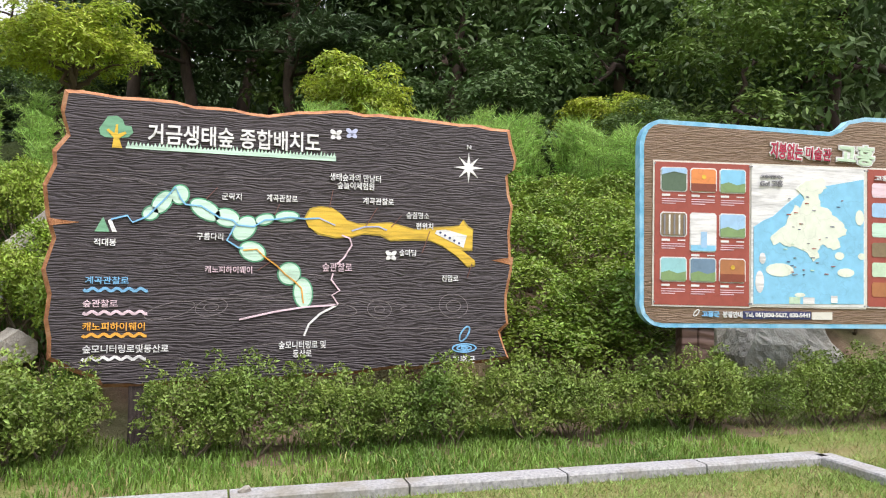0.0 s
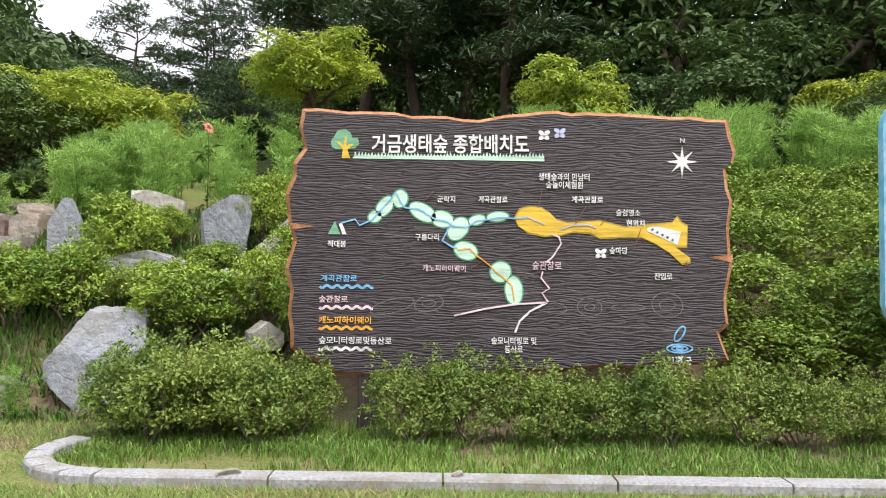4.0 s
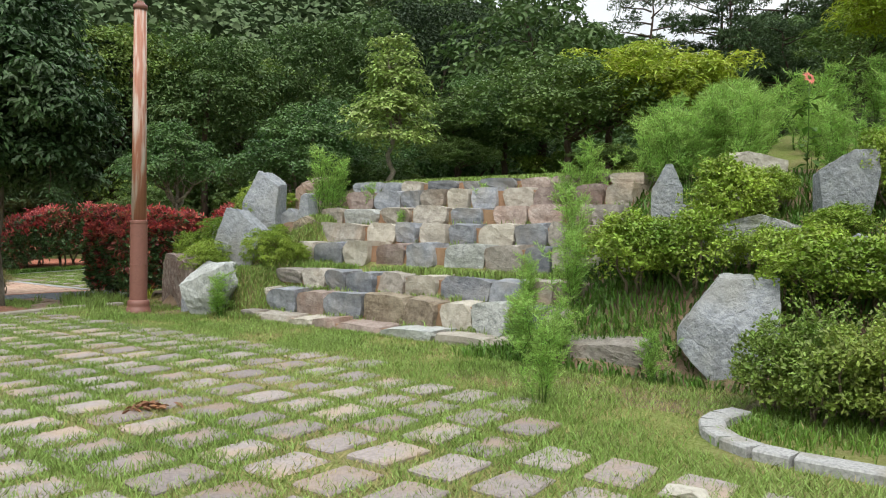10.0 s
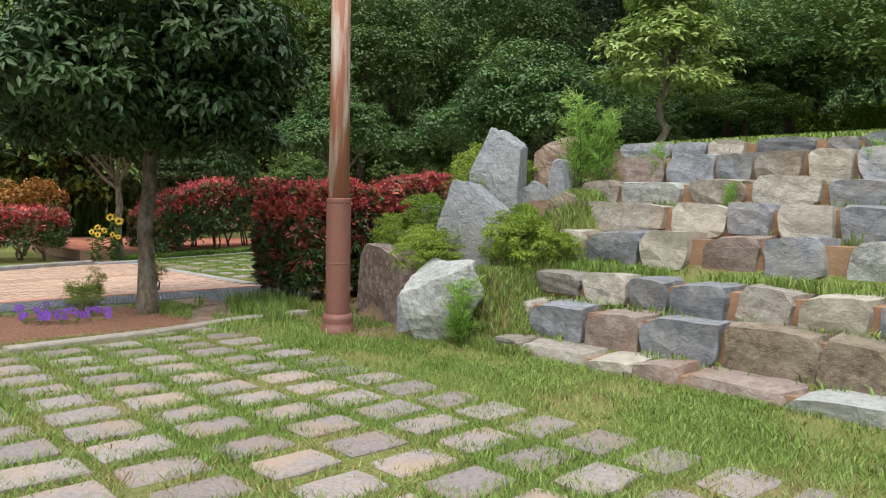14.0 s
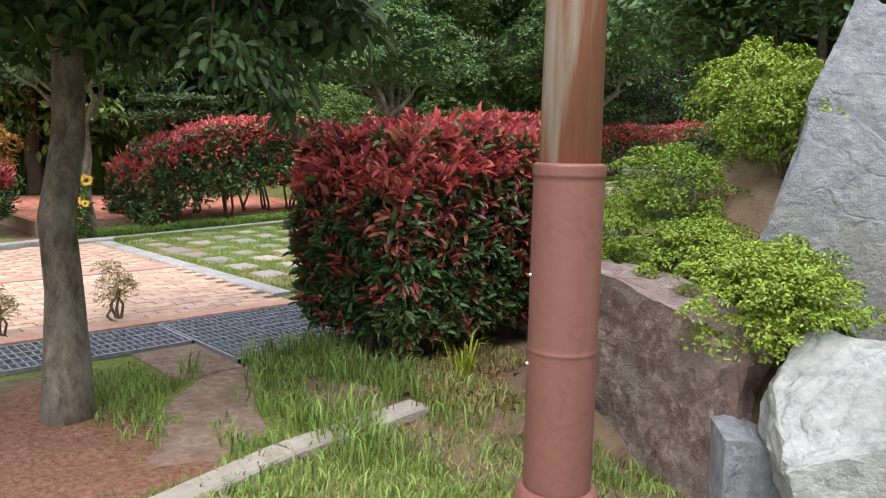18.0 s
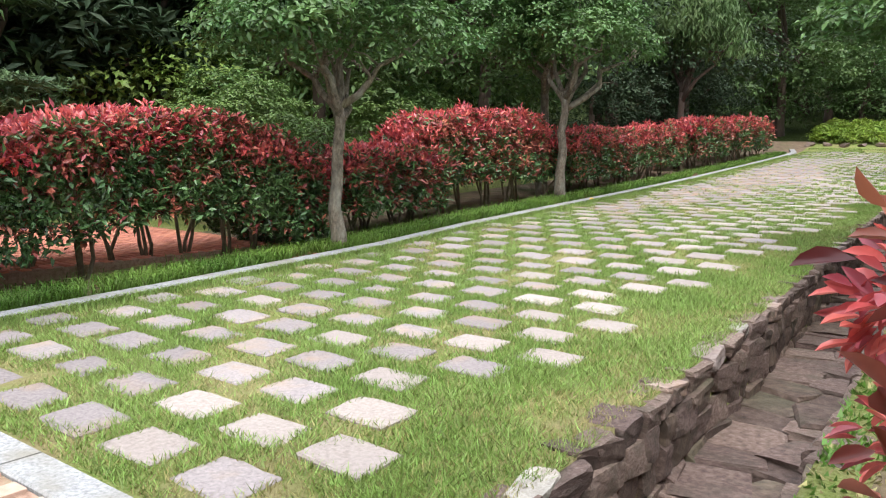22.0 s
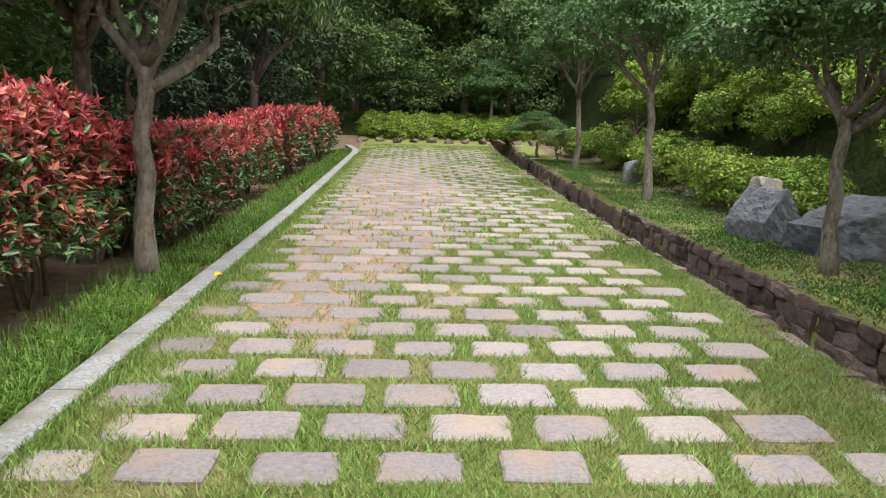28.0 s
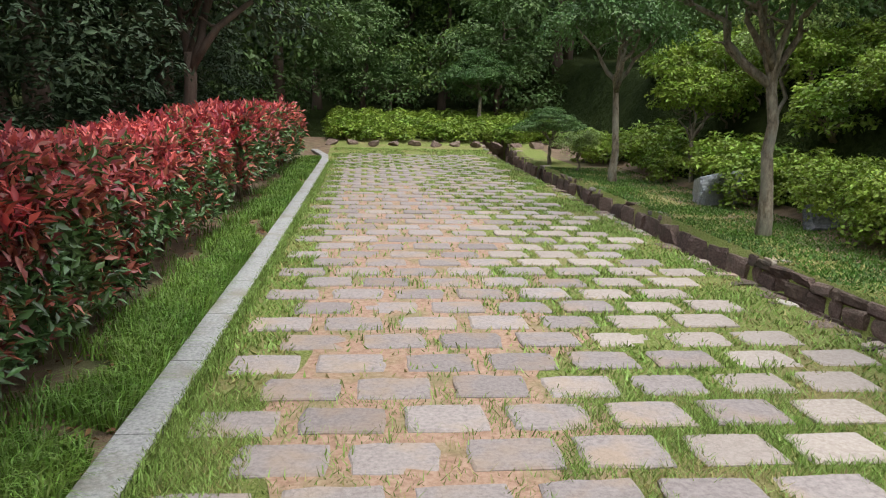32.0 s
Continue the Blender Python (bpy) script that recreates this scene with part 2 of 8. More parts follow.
M_STONE = material("terrace_stone", ((0.20, 0.18, 0.155), (0.33, 0.30, 0.26), (0.45, 0.42, 0.37)), scale=12.6, rough=0.9, bump=0.7, bump_scale=28,
                   stain=(0.36, 0.24, 0.15), stain_scale=1.6, stain_amount=0.45, obj=0.30, world_space=True, crack=0.3, crack_scale=2.2, grain=0.74, dist=0.03)
M_STONEB = material("blue_grey_stone", ((0.13, 0.14, 0.16), (0.23, 0.245, 0.27), (0.34, 0.35, 0.37)), scale=12.6, rough=0.9, bump=0.7, bump_scale=28,
                    stain=(0.33, 0.30, 0.26), stain_scale=2.2, stain_amount=0.5, obj=0.25, world_space=True, crack=0.3, crack_scale=2.2, grain=0.74, dist=0.03)
M_STONEP = material("pinkish_stone", ((0.20, 0.15, 0.13), (0.31, 0.245, 0.215), (0.42, 0.36, 0.32)), scale=12.6, rough=0.9, bump=0.7, bump_scale=28,
                    stain=(0.28, 0.15, 0.09), stain_scale=2.0, stain_amount=0.5, obj=0.25, world_space=True, crack=0.3, crack_scale=2.2, grain=0.74, dist=0.03)
M_STONEW = material("cream_stone", ((0.29, 0.26, 0.21), (0.42, 0.385, 0.325), (0.52, 0.49, 0.43)), scale=10.08, rough=0.9, bump=0.6, bump_scale=24,
                    stain=(0.28, 0.25, 0.20), stain_scale=2.5, stain_amount=0.5, obj=0.15, world_space=True, crack=0.3, crack_scale=1.925, grain=0.74, dist=0.03)
M_STONED = material("dark_blue_stone", ((0.09, 0.10, 0.12), (0.17, 0.18, 0.205), (0.27, 0.28, 0.30)), scale=12.6, rough=0.9, bump=0.8, bump_scale=28,
                    stain=(0.30, 0.29, 0.27), stain_scale=2.4, stain_amount=0.45, obj=0.2, world_space=True, crack=0.3, crack_scale=2.2, grain=0.74, dist=0.03)
M_STONEM = material("mossy_brown_stone", ((0.10, 0.08, 0.06), (0.21, 0.165, 0.12), (0.33, 0.27, 0.20)), scale=20.16, rough=0.95, bump=0.9, bump_scale=40,
                    stain=(0.34, 0.29, 0.22), stain_scale=4.0, stain_amount=0.6, obj=0.25, world_space=True, crack=0.3, crack_scale=3.3, grain=0.74, dist=0.03)
M_CLAY = material("clay_joint", ((0.26, 0.15, 0.09), (0.38, 0.23, 0.14)), scale=6, rough=0.95, bump=0.6, world_space=True, stain=(0.16, 0.13, 0.07))
M_ROCK = material("pale_grey_boulder", ((0.17, 0.185, 0.205), (0.30, 0.32, 0.345), (0.44, 0.46, 0.48)), scale=15.4, rough=0.88, bump=1.0, bump_scale=24, detail=10,
                  stain=(0.26, 0.25, 0.20), stain_scale=1.7, stain_amount=0.5, obj=0.12, world_space=True, crack=0.3, crack_scale=1.76, grain=0.74, dist=0.03)
M_ROCKW = material("whitish_boulder", ((0.22, 0.235, 0.23), (0.44, 0.455, 0.44), (0.57, 0.58, 0.56)), scale=15.4, rough=0.88, bump=1.0, bump_scale=24, detail=10,
                   stain=(0.30, 0.31, 0.27), stain_scale=1.7, stain_amount=0.5, world_space=True, crack=0.3, crack_scale=1.65, grain=0.74, dist=0.03)
M_BEIGEROCK = material("beige_boulder", ((0.30, 0.27, 0.22), (0.44, 0.41, 0.35), (0.54, 0.51, 0.45)), scale=8.96, rough=0.9, bump=0.8, bump_scale=18,
                       stain=(0.22, 0.21, 0.18), stain_scale=1.7, stain_amount=0.5, obj=0.12, world_space=True, crack=0.3, crack_scale=1.65, grain=0.74, dist=0.03)
M_ROCKM = material("mossy_grey_boulder", ((0.19, 0.20, 0.19), (0.34, 0.35, 0.35), (0.48, 0.48, 0.46)), scale=19.6, rough=0.9, bump=1.0, bump_scale=28, detail=10,
                   stain=(0.17, 0.19, 0.09), stain_scale=5, stain_amount=0.6, world_space=True, crack=0.3, crack_scale=2.2, grain=0.74, dist=0.03)
M_BROWNROCK = material("brown_slab_rock", ((0.095, 0.058, 0.048), (0.21, 0.145, 0.122), (0.47, 0.40, 0.36)), scale=16, rough=0.92, bump=1.0, bump_scale=28,
                       stain=(0.30, 0.26, 0.23), stain_scale=5, stain_amount=0.6, world_space=True, crack=0.3, crack_scale=3.3, grain=0.74, dist=0.03)
M_DARKROCK = material("dark_grey_boulder", ((0.07, 0.075, 0.08), (0.13, 0.135, 0.145), (0.22, 0.22, 0.23)), scale=8.4, rough=0.9, bump=0.8, bump_scale=18, obj=0.15, world_space=True, crack=0.3, crack_scale=1.65, grain=0.74, dist=0.03)
M_GRANITE = material("granite_kerb", ((0.18, 0.18, 0.18), (0.32, 0.32, 0.315), (0.44, 0.435, 0.425)), scale=50, rough=0.85, bump=0.25, bump_scale=90,
                     stain=(0.22, 0.20, 0.15), stain_scale=3.2, stain_amount=0.75, world_space=True)
M_PAVER = material("lawn_paver_stone", ((0.20, 0.17, 0.165), (0.272, 0.235, 0.225), (0.333, 0.288, 0.272)), scale=45, rough=0.9, bump=0.4, bump_scale=60,
                   stain=(0.36, 0.26, 0.18), stain_scale=3.2, stain_amount=0.6, obj=0.2)
M_BRICK = material("clay_paving_brick", ((0.38, 0.235, 0.165), (0.50, 0.34, 0.25), (0.57, 0.42, 0.325)), scale=9, rough=0.9, bump=0.3, bump_scale=40, obj=0.12)
M_BRICKJ = material("clay_paving_bed", ((0.38, 0.235, 0.165), (0.50, 0.34, 0.25), (0.57, 0.42, 0.325)), scale=9, rough=0.9, bump=0.3, bump_scale=40, island=0.12, world_space=True)
M_REDBRICK = material("red_paving_brick", ((0.44, 0.15, 0.09), (0.58, 0.24, 0.16)), scale=9, rough=0.9, bump=0.3, bump_scale=40, island=0.15, world_space=True)
M_SAND = material("joint_sand", ((0.23, 0.135, 0.09), (0.34, 0.215, 0.15), (0.42, 0.29, 0.215)), scale=26, rough=0.95, bump=0.4, world_space=True, stain=(0.12, 0.16, 0.04), stain_scale=3)
M_PINK = material("pink_concrete_edging", ((0.44, 0.24, 0.17), (0.56, 0.33, 0.25)), scale=18, rough=0.9, bump=0.3, bump_scale=50, stain=(0.34, 0.22, 0.16), world_space=True)
M_CONCRETE = material("concrete", ((0.30, 0.27, 0.23), (0.42, 0.38, 0.33)), scale=14, rough=0.92, bump=0.4, bump_scale=50, stain=(0.22, 0.20, 0.15), world_space=True)
M_STEEL = material("galvanised_steel", ((0.24, 0.26, 0.29), (0.38, 0.40, 0.43)), scale=20, rough=0.55, bump=0.15, metal=0.5)
M_POLE = material("red_brown_pole_paint", ((0.20, 0.085, 0.066), (0.23, 0.10, 0.078)), scale=30, rough=0.5, bump=0.1)
M_POLEUP = material("faded_pole_paint", ((0.30, 0.115, 0.075), (0.40, 0.17, 0.11), (0.50, 0.36, 0.29)), scale=5, rough=0.6, bump=0.15, stretch=(3, 3, 0.25),
                    stain=(0.60, 0.53, 0.48), stain_scale=5.0, stain_amount=1.0)
M_CREAM = material("cream_metal", ((0.66, 0.64, 0.56), (0.76, 0.74, 0.66)), scale=8, rough=0.5, bump=0.05)
M_BAND = material("brown_band_paving", ((0.33, 0.20, 0.155), (0.44, 0.28, 0.22)), scale=25, rough=0.9, bump=0.3, bump_scale=60, stain=(0.40, 0.30, 0.25), world_space=True)
M_EARTH = material("trodden_earth", ((0.17, 0.115, 0.08), (0.27, 0.19, 0.135), (0.36, 0.27, 0.20)), scale=22, rough=0.95, bump=0.8, bump_scale=50, world_space=True, stain=(0.15, 0.09, 0.06), stain_scale=4, stain_amount=0.6)
M_MULCH = material("red_bark_mulch", ((0.13, 0.055, 0.03), (0.25, 0.12, 0.07), (0.36, 0.20, 0.13)), scale=40, rough=0.95, bump=1.0, bump_scale=60, world_space=True)
M_ORANGE = leaf_material("bronze_orange_leaf", (0.30, 0.13, 0.03), (0.46, 0.24, 0.06), rough=0.5, island=0.4)
M_PURPLE = leaf_material("purple_petal", (0.16, 0.04, 0.42), (0.26, 0.08, 0.58), rough=0.5, island=0.2)
M_SUNYELLOW = leaf_material("yellow_petal", (0.75, 0.45, 0.03), (0.85, 0.58, 0.05), rough=0.5, island=0.2)
M_PINKPETAL = leaf_material("salmon_petal", (0.75, 0.22, 0.18), (0.80, 0.30, 0.24), rough=0.5, island=0.2)
M_DRY = leaf_material("dry_leaf", (0.22, 0.10, 0.05), (0.32, 0.17, 0.09), rough=0.8, island=0.3, trans=0.1)
M_FOREST = leaf_material("distant_forest_leaf", (0.070, 0.115, 0.050), (0.115, 0.165, 0.070), rough=0.9, island=0.25, trans=0.1, scale=0.05)
# Paler path stone: dust, and brighter light on the drain side put into colour.
M_PAVERC = material("cream_paver_stone", ((0.26, 0.215, 0.185), (0.335, 0.285, 0.25), (0.40, 0.345, 0.305)), scale=45, rough=0.9, bump=0.4, bump_scale=60,
                    stain=(0.36, 0.31, 0.28), stain_scale=2.2, stain_amount=0.5, obj=0.12)
# Stone colour darkened for the shadow inside the drain.
M_CHANNEL = material("shaded_drain_stone", ((0.045, 0.03, 0.023), (0.105, 0.07, 0.054), (0.18, 0.13, 0.10)), scale=10.8, rough=0.85, bump=0.8, bump_scale=32, stain=(0.07, 0.075, 0.04), stain_scale=2.0, stain_amount=0.5, obj=0.3, world_space=True)
M_CHANNELP = material("pink_drain_stone", ((0.10, 0.064, 0.05), (0.185, 0.125, 0.102), (0.29, 0.215, 0.18)), scale=10.8, rough=0.85, bump=0.8, bump_scale=32, stain=(0.09, 0.075, 0.05), stain_scale=2.0, stain_amount=0.6, obj=0.3)


# ---- building tools ----
rng = np.random.default_rng(7)


def part(name, bm, mat, parent=None, label=""):
    """Link a bmesh or a mesh as one object, under a thing or a part."""
    if isinstance(bm, bmesh.types.BMesh):
        me = bpy.data.meshes.new(name)
        bm.to_mesh(me)
        bm.free()
    else:
        me = bm
    if mat is not None and not me.materials:
        me.materials.append(mat)
    ob = new(name, me)
    if parent is not None:
        ob.parent = parent
    if label:
        ob["label"] = label
    return ob


def thing(name, label, category, group="", at=(0, 0, 0), turn=0.0, size=1.0):
    e = new(name)
    e.empty_display_size = 0.2
    e.matrix_world = pose(*at, 0, 0, turn) @ Matrix.Diagonal((size, size, size, 1))
    return tagged(e, label, category, group)


def mesh_from(name, verts, faces, smooth=False):
    me = bpy.data.meshes.new(name)
    verts = np.asarray(verts, dtype=np.float32)
    faces = np.asarray(faces, dtype=np.int32)
    me.vertices.add(len(verts))
    me.vertices.foreach_set("co", verts.ravel())
    k = faces.shape[1]
    me.loops.add(faces.size)
    me.loops.foreach_set("vertex_index", faces.ravel())
    me.polygons.add(len(faces))
    me.polygons.foreach_set("loop_start", np.arange(0, faces.size, k, dtype=np.int32))
    me.polygons.foreach_set("loop_total", np.full(len(faces), k, dtype=np.int32))
    if smooth:
        me.polygons.foreach_set("use_smooth", np.ones(len(faces), dtype=bool))
    me.update(calc_edges=True)
    return me


def unit(v):
    return v / np.maximum(np.linalg.norm(v, axis=1, keepdims=True), 1e-9)


def ball(n):
    return unit(rng.normal(size=(n, 3)))


def leaves(name, P, D, U, length, width, fine=False):
    """Leaves that grow from P along D with their face towards U: folded along the rib, pointed at both ends."""
    n = len(P)
    D = unit(D)
    S = unit(np.cross(D, U))
    F = unit(np.cross(S, D))
    L = (length * rng.uniform(0.7, 1.25, n))[:, None]
    W = (width * rng.uniform(0.75, 1.2, n))[:, None]
    fold = 0.22 * W
    if not fine:
        V = np.stack([P, P + D * L * 0.48 + S * W * 0.5 + F * fold, P + D * L - F * L * 0.12, P + D * L * 0.48 - S * W * 0.5 + F * fold], 1).reshape(-1, 3)
        b = np.arange(n)[:, None] * 4
        T = np.concatenate([b + [[0, 1, 2]], b + [[0, 2, 3]]], 0)
    else:
        rows = [(0.28, 0.38, 0.02), (0.56, 0.50, 0.0), (0.82, 0.31, -0.06)]
        edge = [[P + D * L * a + S * W * b * side + F * (fold * 2 * b + L * c) for a, b, c in rows] for side in (1, -1)]
        V = np.stack([P] + edge[0] + [P + D * L - F * L * 0.16] + edge[1][::-1], 1).reshape(-1, 3)
        b = np.arange(n)[:, None] * 8
        T = np.concatenate([b + [[0, 1, 2]], b + [[0, 2, 3]], b + [[0, 3, 4]], b + [[0, 4, 5]], b + [[0, 5, 6]], b + [[0, 6, 7]]], 0)
    return mesh_from(name, V, T)


def blob_leaves(name, blobs, clusters, per, spread, length, width, droop=0.2, shell=0.55, fine=False, floor=None):
    """A crown: clusters of leaves over the outer part of some ellipsoids (x, y, z, rx, ry, rz)."""
    B = np.array(blobs, dtype=float)
    area = (B[:, 3] * B[:, 4] + B[:, 4] * B[:, 5] + B[:, 3] * B[:, 5])
    which = rng.choice(len(B), clusters, p=area / area.sum())
    u = ball(clusters)
    r = rng.uniform(shell, 1.0, clusters) ** 0.7
    C = B[which, :3] + u * r[:, None] * B[which, 3:6]
    idx = np.repeat(np.arange(clusters), per)
    n = len(idx)
    off = rng.normal(size=(n, 3)) * spread * np.array([1, 1, 0.6])
    P = C[idx] + off
    out = u[idx] * 0.8 + unit(off) * 0.9 + rng.normal(size=(n, 3)) * 0.45
    out[:, 2] -= droop
    U = u[idx] * 0.5 + np.array([0, 0, 0.9]) + rng.normal(size=(n, 3)) * 0.5
    if floor is not None:
        ok = P[:, 2] > floor
        P, out, U = P[ok], out[ok], U[ok]
    return leaves(name, P, out, U, length, width, fine)


def puff_leaves(name, blobs, puffs, per, size, length, width, flat=0.62, droop=0.25, rough=0.35, low=-0.5, core=0.18, fine=False, floor=None):
    """A crown of many small leafy puffs over some ellipsoids (x, y, z, rx, ry, rz): leaves face out and up from each puff."""
    B = np.array(blobs, dtype=float)
    area = B[:, 3] * B[:, 4] + B[:, 4] * B[:, 5] + B[:, 3] * B[:, 5]
    which = rng.choice(len(B), puffs, p=area / area.sum())
    u = ball(puffs)
    u[:, 2] = np.where(u[:, 2] < low, -u[:, 2], u[:, 2])
    C = B[which, :3] + u * B[which, 3:6] * rng.uniform(0.74, 1.0, puffs)[:, None]
    R = size * rng.uniform(0.6, 1.4, puffs)
    idx = np.repeat(np.arange(puffs), per)
    n = len(idx)
    v = ball(n)
    v[:, 2] = np.where(v[:, 2] < -0.35, -v[:, 2], v[:, 2])
    P = C[idx] + v * R[idx][:, None] * np.array([1, 1, flat]) * rng.uniform(0.72, 1.06, n)[:, None]
    N = unit(v * np.array([0.6, 0.6, 0.6 / flat]) + u[idx] * 0.3 + np.array([0, 0, 0.55]) + rng.normal(size=(n, 3)) * rough)
    m = int(n * core)
    if m:
        w2 = rng.choice(len(B), m, p=area / area.sum())
        u2 = ball(m)
        P = np.concatenate([P, B[w2, :3] + u2 * B[w2, 3:6] * rng.uniform(0.35, 0.8, m)[:, None]])
        N = np.concatenate([N, unit(u2 + np.array([0, 0, 0.5]) + rng.normal(size=(m, 3)) * 0.5)])
        v = np.concatenate([v, u2])
    D = rng.normal(size=P.shape)
    D = unit(D - N * (D * N).sum(1, keepdims=True)) + v * 0.3
    D[:, 2] -= droop
    if floor is not None:
        ok = P[:, 2] > floor
        P, D, N = P[ok], D[ok], N[ok]
    return leaves(name, P, D, N, length, width, fine)


def tube(bm, pts, radii, sides=8):
    """A tapered limb through pts."""
    pts = [Vector(p) for p in pts]
    rings = []
    for k, p in enumerate(pts):
        d = (pts[min(k + 1, len(pts) - 1)] - pts[max(k - 1, 0)]).normalized()
        a = d.orthogonal().normalized() if k == 0 else (a - d * a.dot(d)).normalized()
        b = d.cross(a)
        rings.append([bm.verts.new(p + (a * math.cos(2 * math.pi * s / sides) + b * math.sin(2 * math.pi * s / sides)) * radii[k]) for s in range(sides)])
    for q, w in zip(rings, rings[1:]):
        for s in range(sides):
            f = bm.faces.new((q[s], q[(s + 1) % sides], w[(s + 1) % sides], w[s]))
            f.smooth = True
    bm.faces.new(list(reversed(rings[0])))
    bm.faces.new(rings[-1])
    return bm


def wander(a, b, n, amount, r):
    """Points from a to b that stray from the straight line."""
    a, b = Vector(a), Vector(b)
    out = []
    for k in range(n + 1):
        s = k / n
        w = math.sin(math.pi * s) * amount
        out.append(a.lerp(b, s) + Vector((r.uniform(-w, w), r.uniform(-w, w), r.uniform(-w, w) * 0.4)))
    return out


def box(bm, x0, x1, y0, y1, z0, z1, bevel=0.0):
    r = bmesh.ops.create_cube(bm, size=1.0, matrix=Matrix.Translation(((x0 + x1) / 2, (y0 + y1) / 2, (z0 + z1) / 2)) @ Matrix.Diagonal((x1 - x0, y1 - y0, z1 - z0, 1)))
    if bevel:
        es = list({e for v in r["verts"] for e in v.link_edges})
        bmesh.ops.bevel(bm, geom=es, offset=bevel, segments=2, affect="EDGES", profile=0.6)
    return bm


def rock_mesh(name, seed, sub=4, planes=15, rough=0.06, fine=0.045, cube=False, tilt=0.0):
    """An angular boulder in a unit box, cut by random planes."""
    r = random.Random(seed)
    bm = bmesh.new()
    bmesh.ops.create_icosphere(bm, subdivisions=sub, radius=1.3)
    cuts = []
    for k in range(planes):
        n = Vector((r.gauss(0, 1), r.gauss(0, 1), r.gauss(0, 0.8))).normalized()
        cuts.append((n, r.uniform(0.55, 0.88)))
    if cube:
        cuts = [((Vector(n) + Vector((r.gauss(0, tilt), r.gauss(0, tilt), r.gauss(0, tilt)))).normalized(), 0.72 + r.uniform(-0.1, 0.1) * tilt * 4) for n in ((1, 0.1, 0.1), (-1, 0.05, 0), (0.05, 1, 0), (0, -1, 0.08), (0.1, 0, 1), (0, 0.1, -1))] + [(n, d + 0.25) for n, d in cuts]
    o = Vector((r.uniform(-50, 50), r.uniform(-50, 50), r.uniform(-50, 50)))
    for v in bm.verts:
        for _ in range(2):
            for n, d in cuts:
                e = v.co.dot(n) - d
                if e > 0:
                    v.co -= n * e
        q = v.co.normalized()
        v.co += q * (noise.noise(v.co * 1.8 + o) * rough + noise.noise(v.co * 5 + o) * fine + noise.noise(v.co * 12 + o) * fine * 0.5)
    for ax in range(3):
        m = max(abs(v.co[ax]) for v in bm.verts)
        for v in bm.verts:
            v.co[ax] /= m
    me = bpy.data.meshes.new(name)
    bm.to_mesh(me)
    bm.free()
    return me


def block_mesh(name, seed, lump=0.05):
    """A rough quarried block in a unit cube: flat split faces, chipped corners."""
    r = random.Random(seed)
    bm = bmesh.new()
    bmesh.ops.create_cube(bm, size=1.0)
    bmesh.ops.subdivide_edges(bm, edges=list(bm.edges), cuts=3, use_grid_fill=True)
    o = Vector((r.uniform(-50, 50), r.uniform(-50, 50), r.uniform(-50, 50)))
    skew = [r.uniform(-0.13, 0.13) for _ in range(4)]
    cuts = []
    for k in range(10):
        n = Vector((r.choice((-1, 1)) * r.uniform(0.4, 1), r.choice((-1, 1)) * r.uniform(0.0, 0.5), r.choice((-1, 1)) * r.uniform(0.1, 1))).normalized()
        cuts.append((n, (abs(n.x) + abs(n.y) + abs(n.z)) * 0.5 - r.uniform(0.03, 0.13)))
    for v in bm.verts:
        c = v.co.copy()
        for n, d in cuts:
            e = v.co.dot(n) - d
            if e > 0:
                v.co -= n * e
        v.co.x += skew[0] * c.z + skew[1] * c.y
        v.co.z += skew[2] * c.x
        v.co.y += skew[3] * c.z
        v.co += Vector((noise.noise(c * 2.3 + o), noise.noise(c * 2.3 + o + Vector((9, 0, 0))), noise.noise(c * 2.3 + o + Vector((0, 9, 0))))) * lump
        v.co += v.co.normalized() * noise.noise(c * 6 + o) * 0.03
    me = bpy.data.meshes.new(name)
    bm.to_mesh(me)
    bm.free()
    return me


def split_rock(name, seed, cuts, rough=0.05, fine=0.035):
    """A split boulder that fills a box of half size 1, cut by the planes given as (normal, distance) and weathered."""
    r = random.Random(seed)
    bm = bmesh.new()
    bmesh.ops.create_cube(bm, size=2.0)
    bmesh.ops.subdivide_edges(bm, edges=list(bm.edges), cuts=17, use_grid_fill=True)
    o = Vector((r.uniform(-50, 50), r.uniform(-50, 50), r.uniform(-50, 50)))
    planes = [(Vector(n).normalized(), d) for n, d in cuts]
    for k in range(9):
        n = Vector((r.choice((-1, 1)) * r.uniform(0.1, 1), r.choice((-1, 1)) * r.uniform(0.1, 1), r.choice((-1, 1)) * r.uniform(0.1, 1))).normalized()
        planes.append((n, (abs(n.x) + abs(n.y) + abs(n.z)) - r.uniform(0.08, 0.32)))
    for v in bm.verts:
        for _ in range(2):
            for n, d in planes:
                e = v.co.dot(n) - d
                if e > 0:
                    v.co -= n * e
        q = v.co.normalized()
        v.co += q * (noise.noise(v.co * 1.6 + o) * rough + noise.noise(v.co * 4.5 + o) * fine + noise.noise(v.co * 11 + o) * fine * 0.6 - 0.09 * max(0.0, 0.22 - abs(noise.noise(Vector((v.co.x * 1.7, v.co.y * 1.7, v.co.z * 0.9)) + o * 2))))
    me = bpy.data.meshes.new(name)
    bm.to_mesh(me)
    bm.free()
    return me


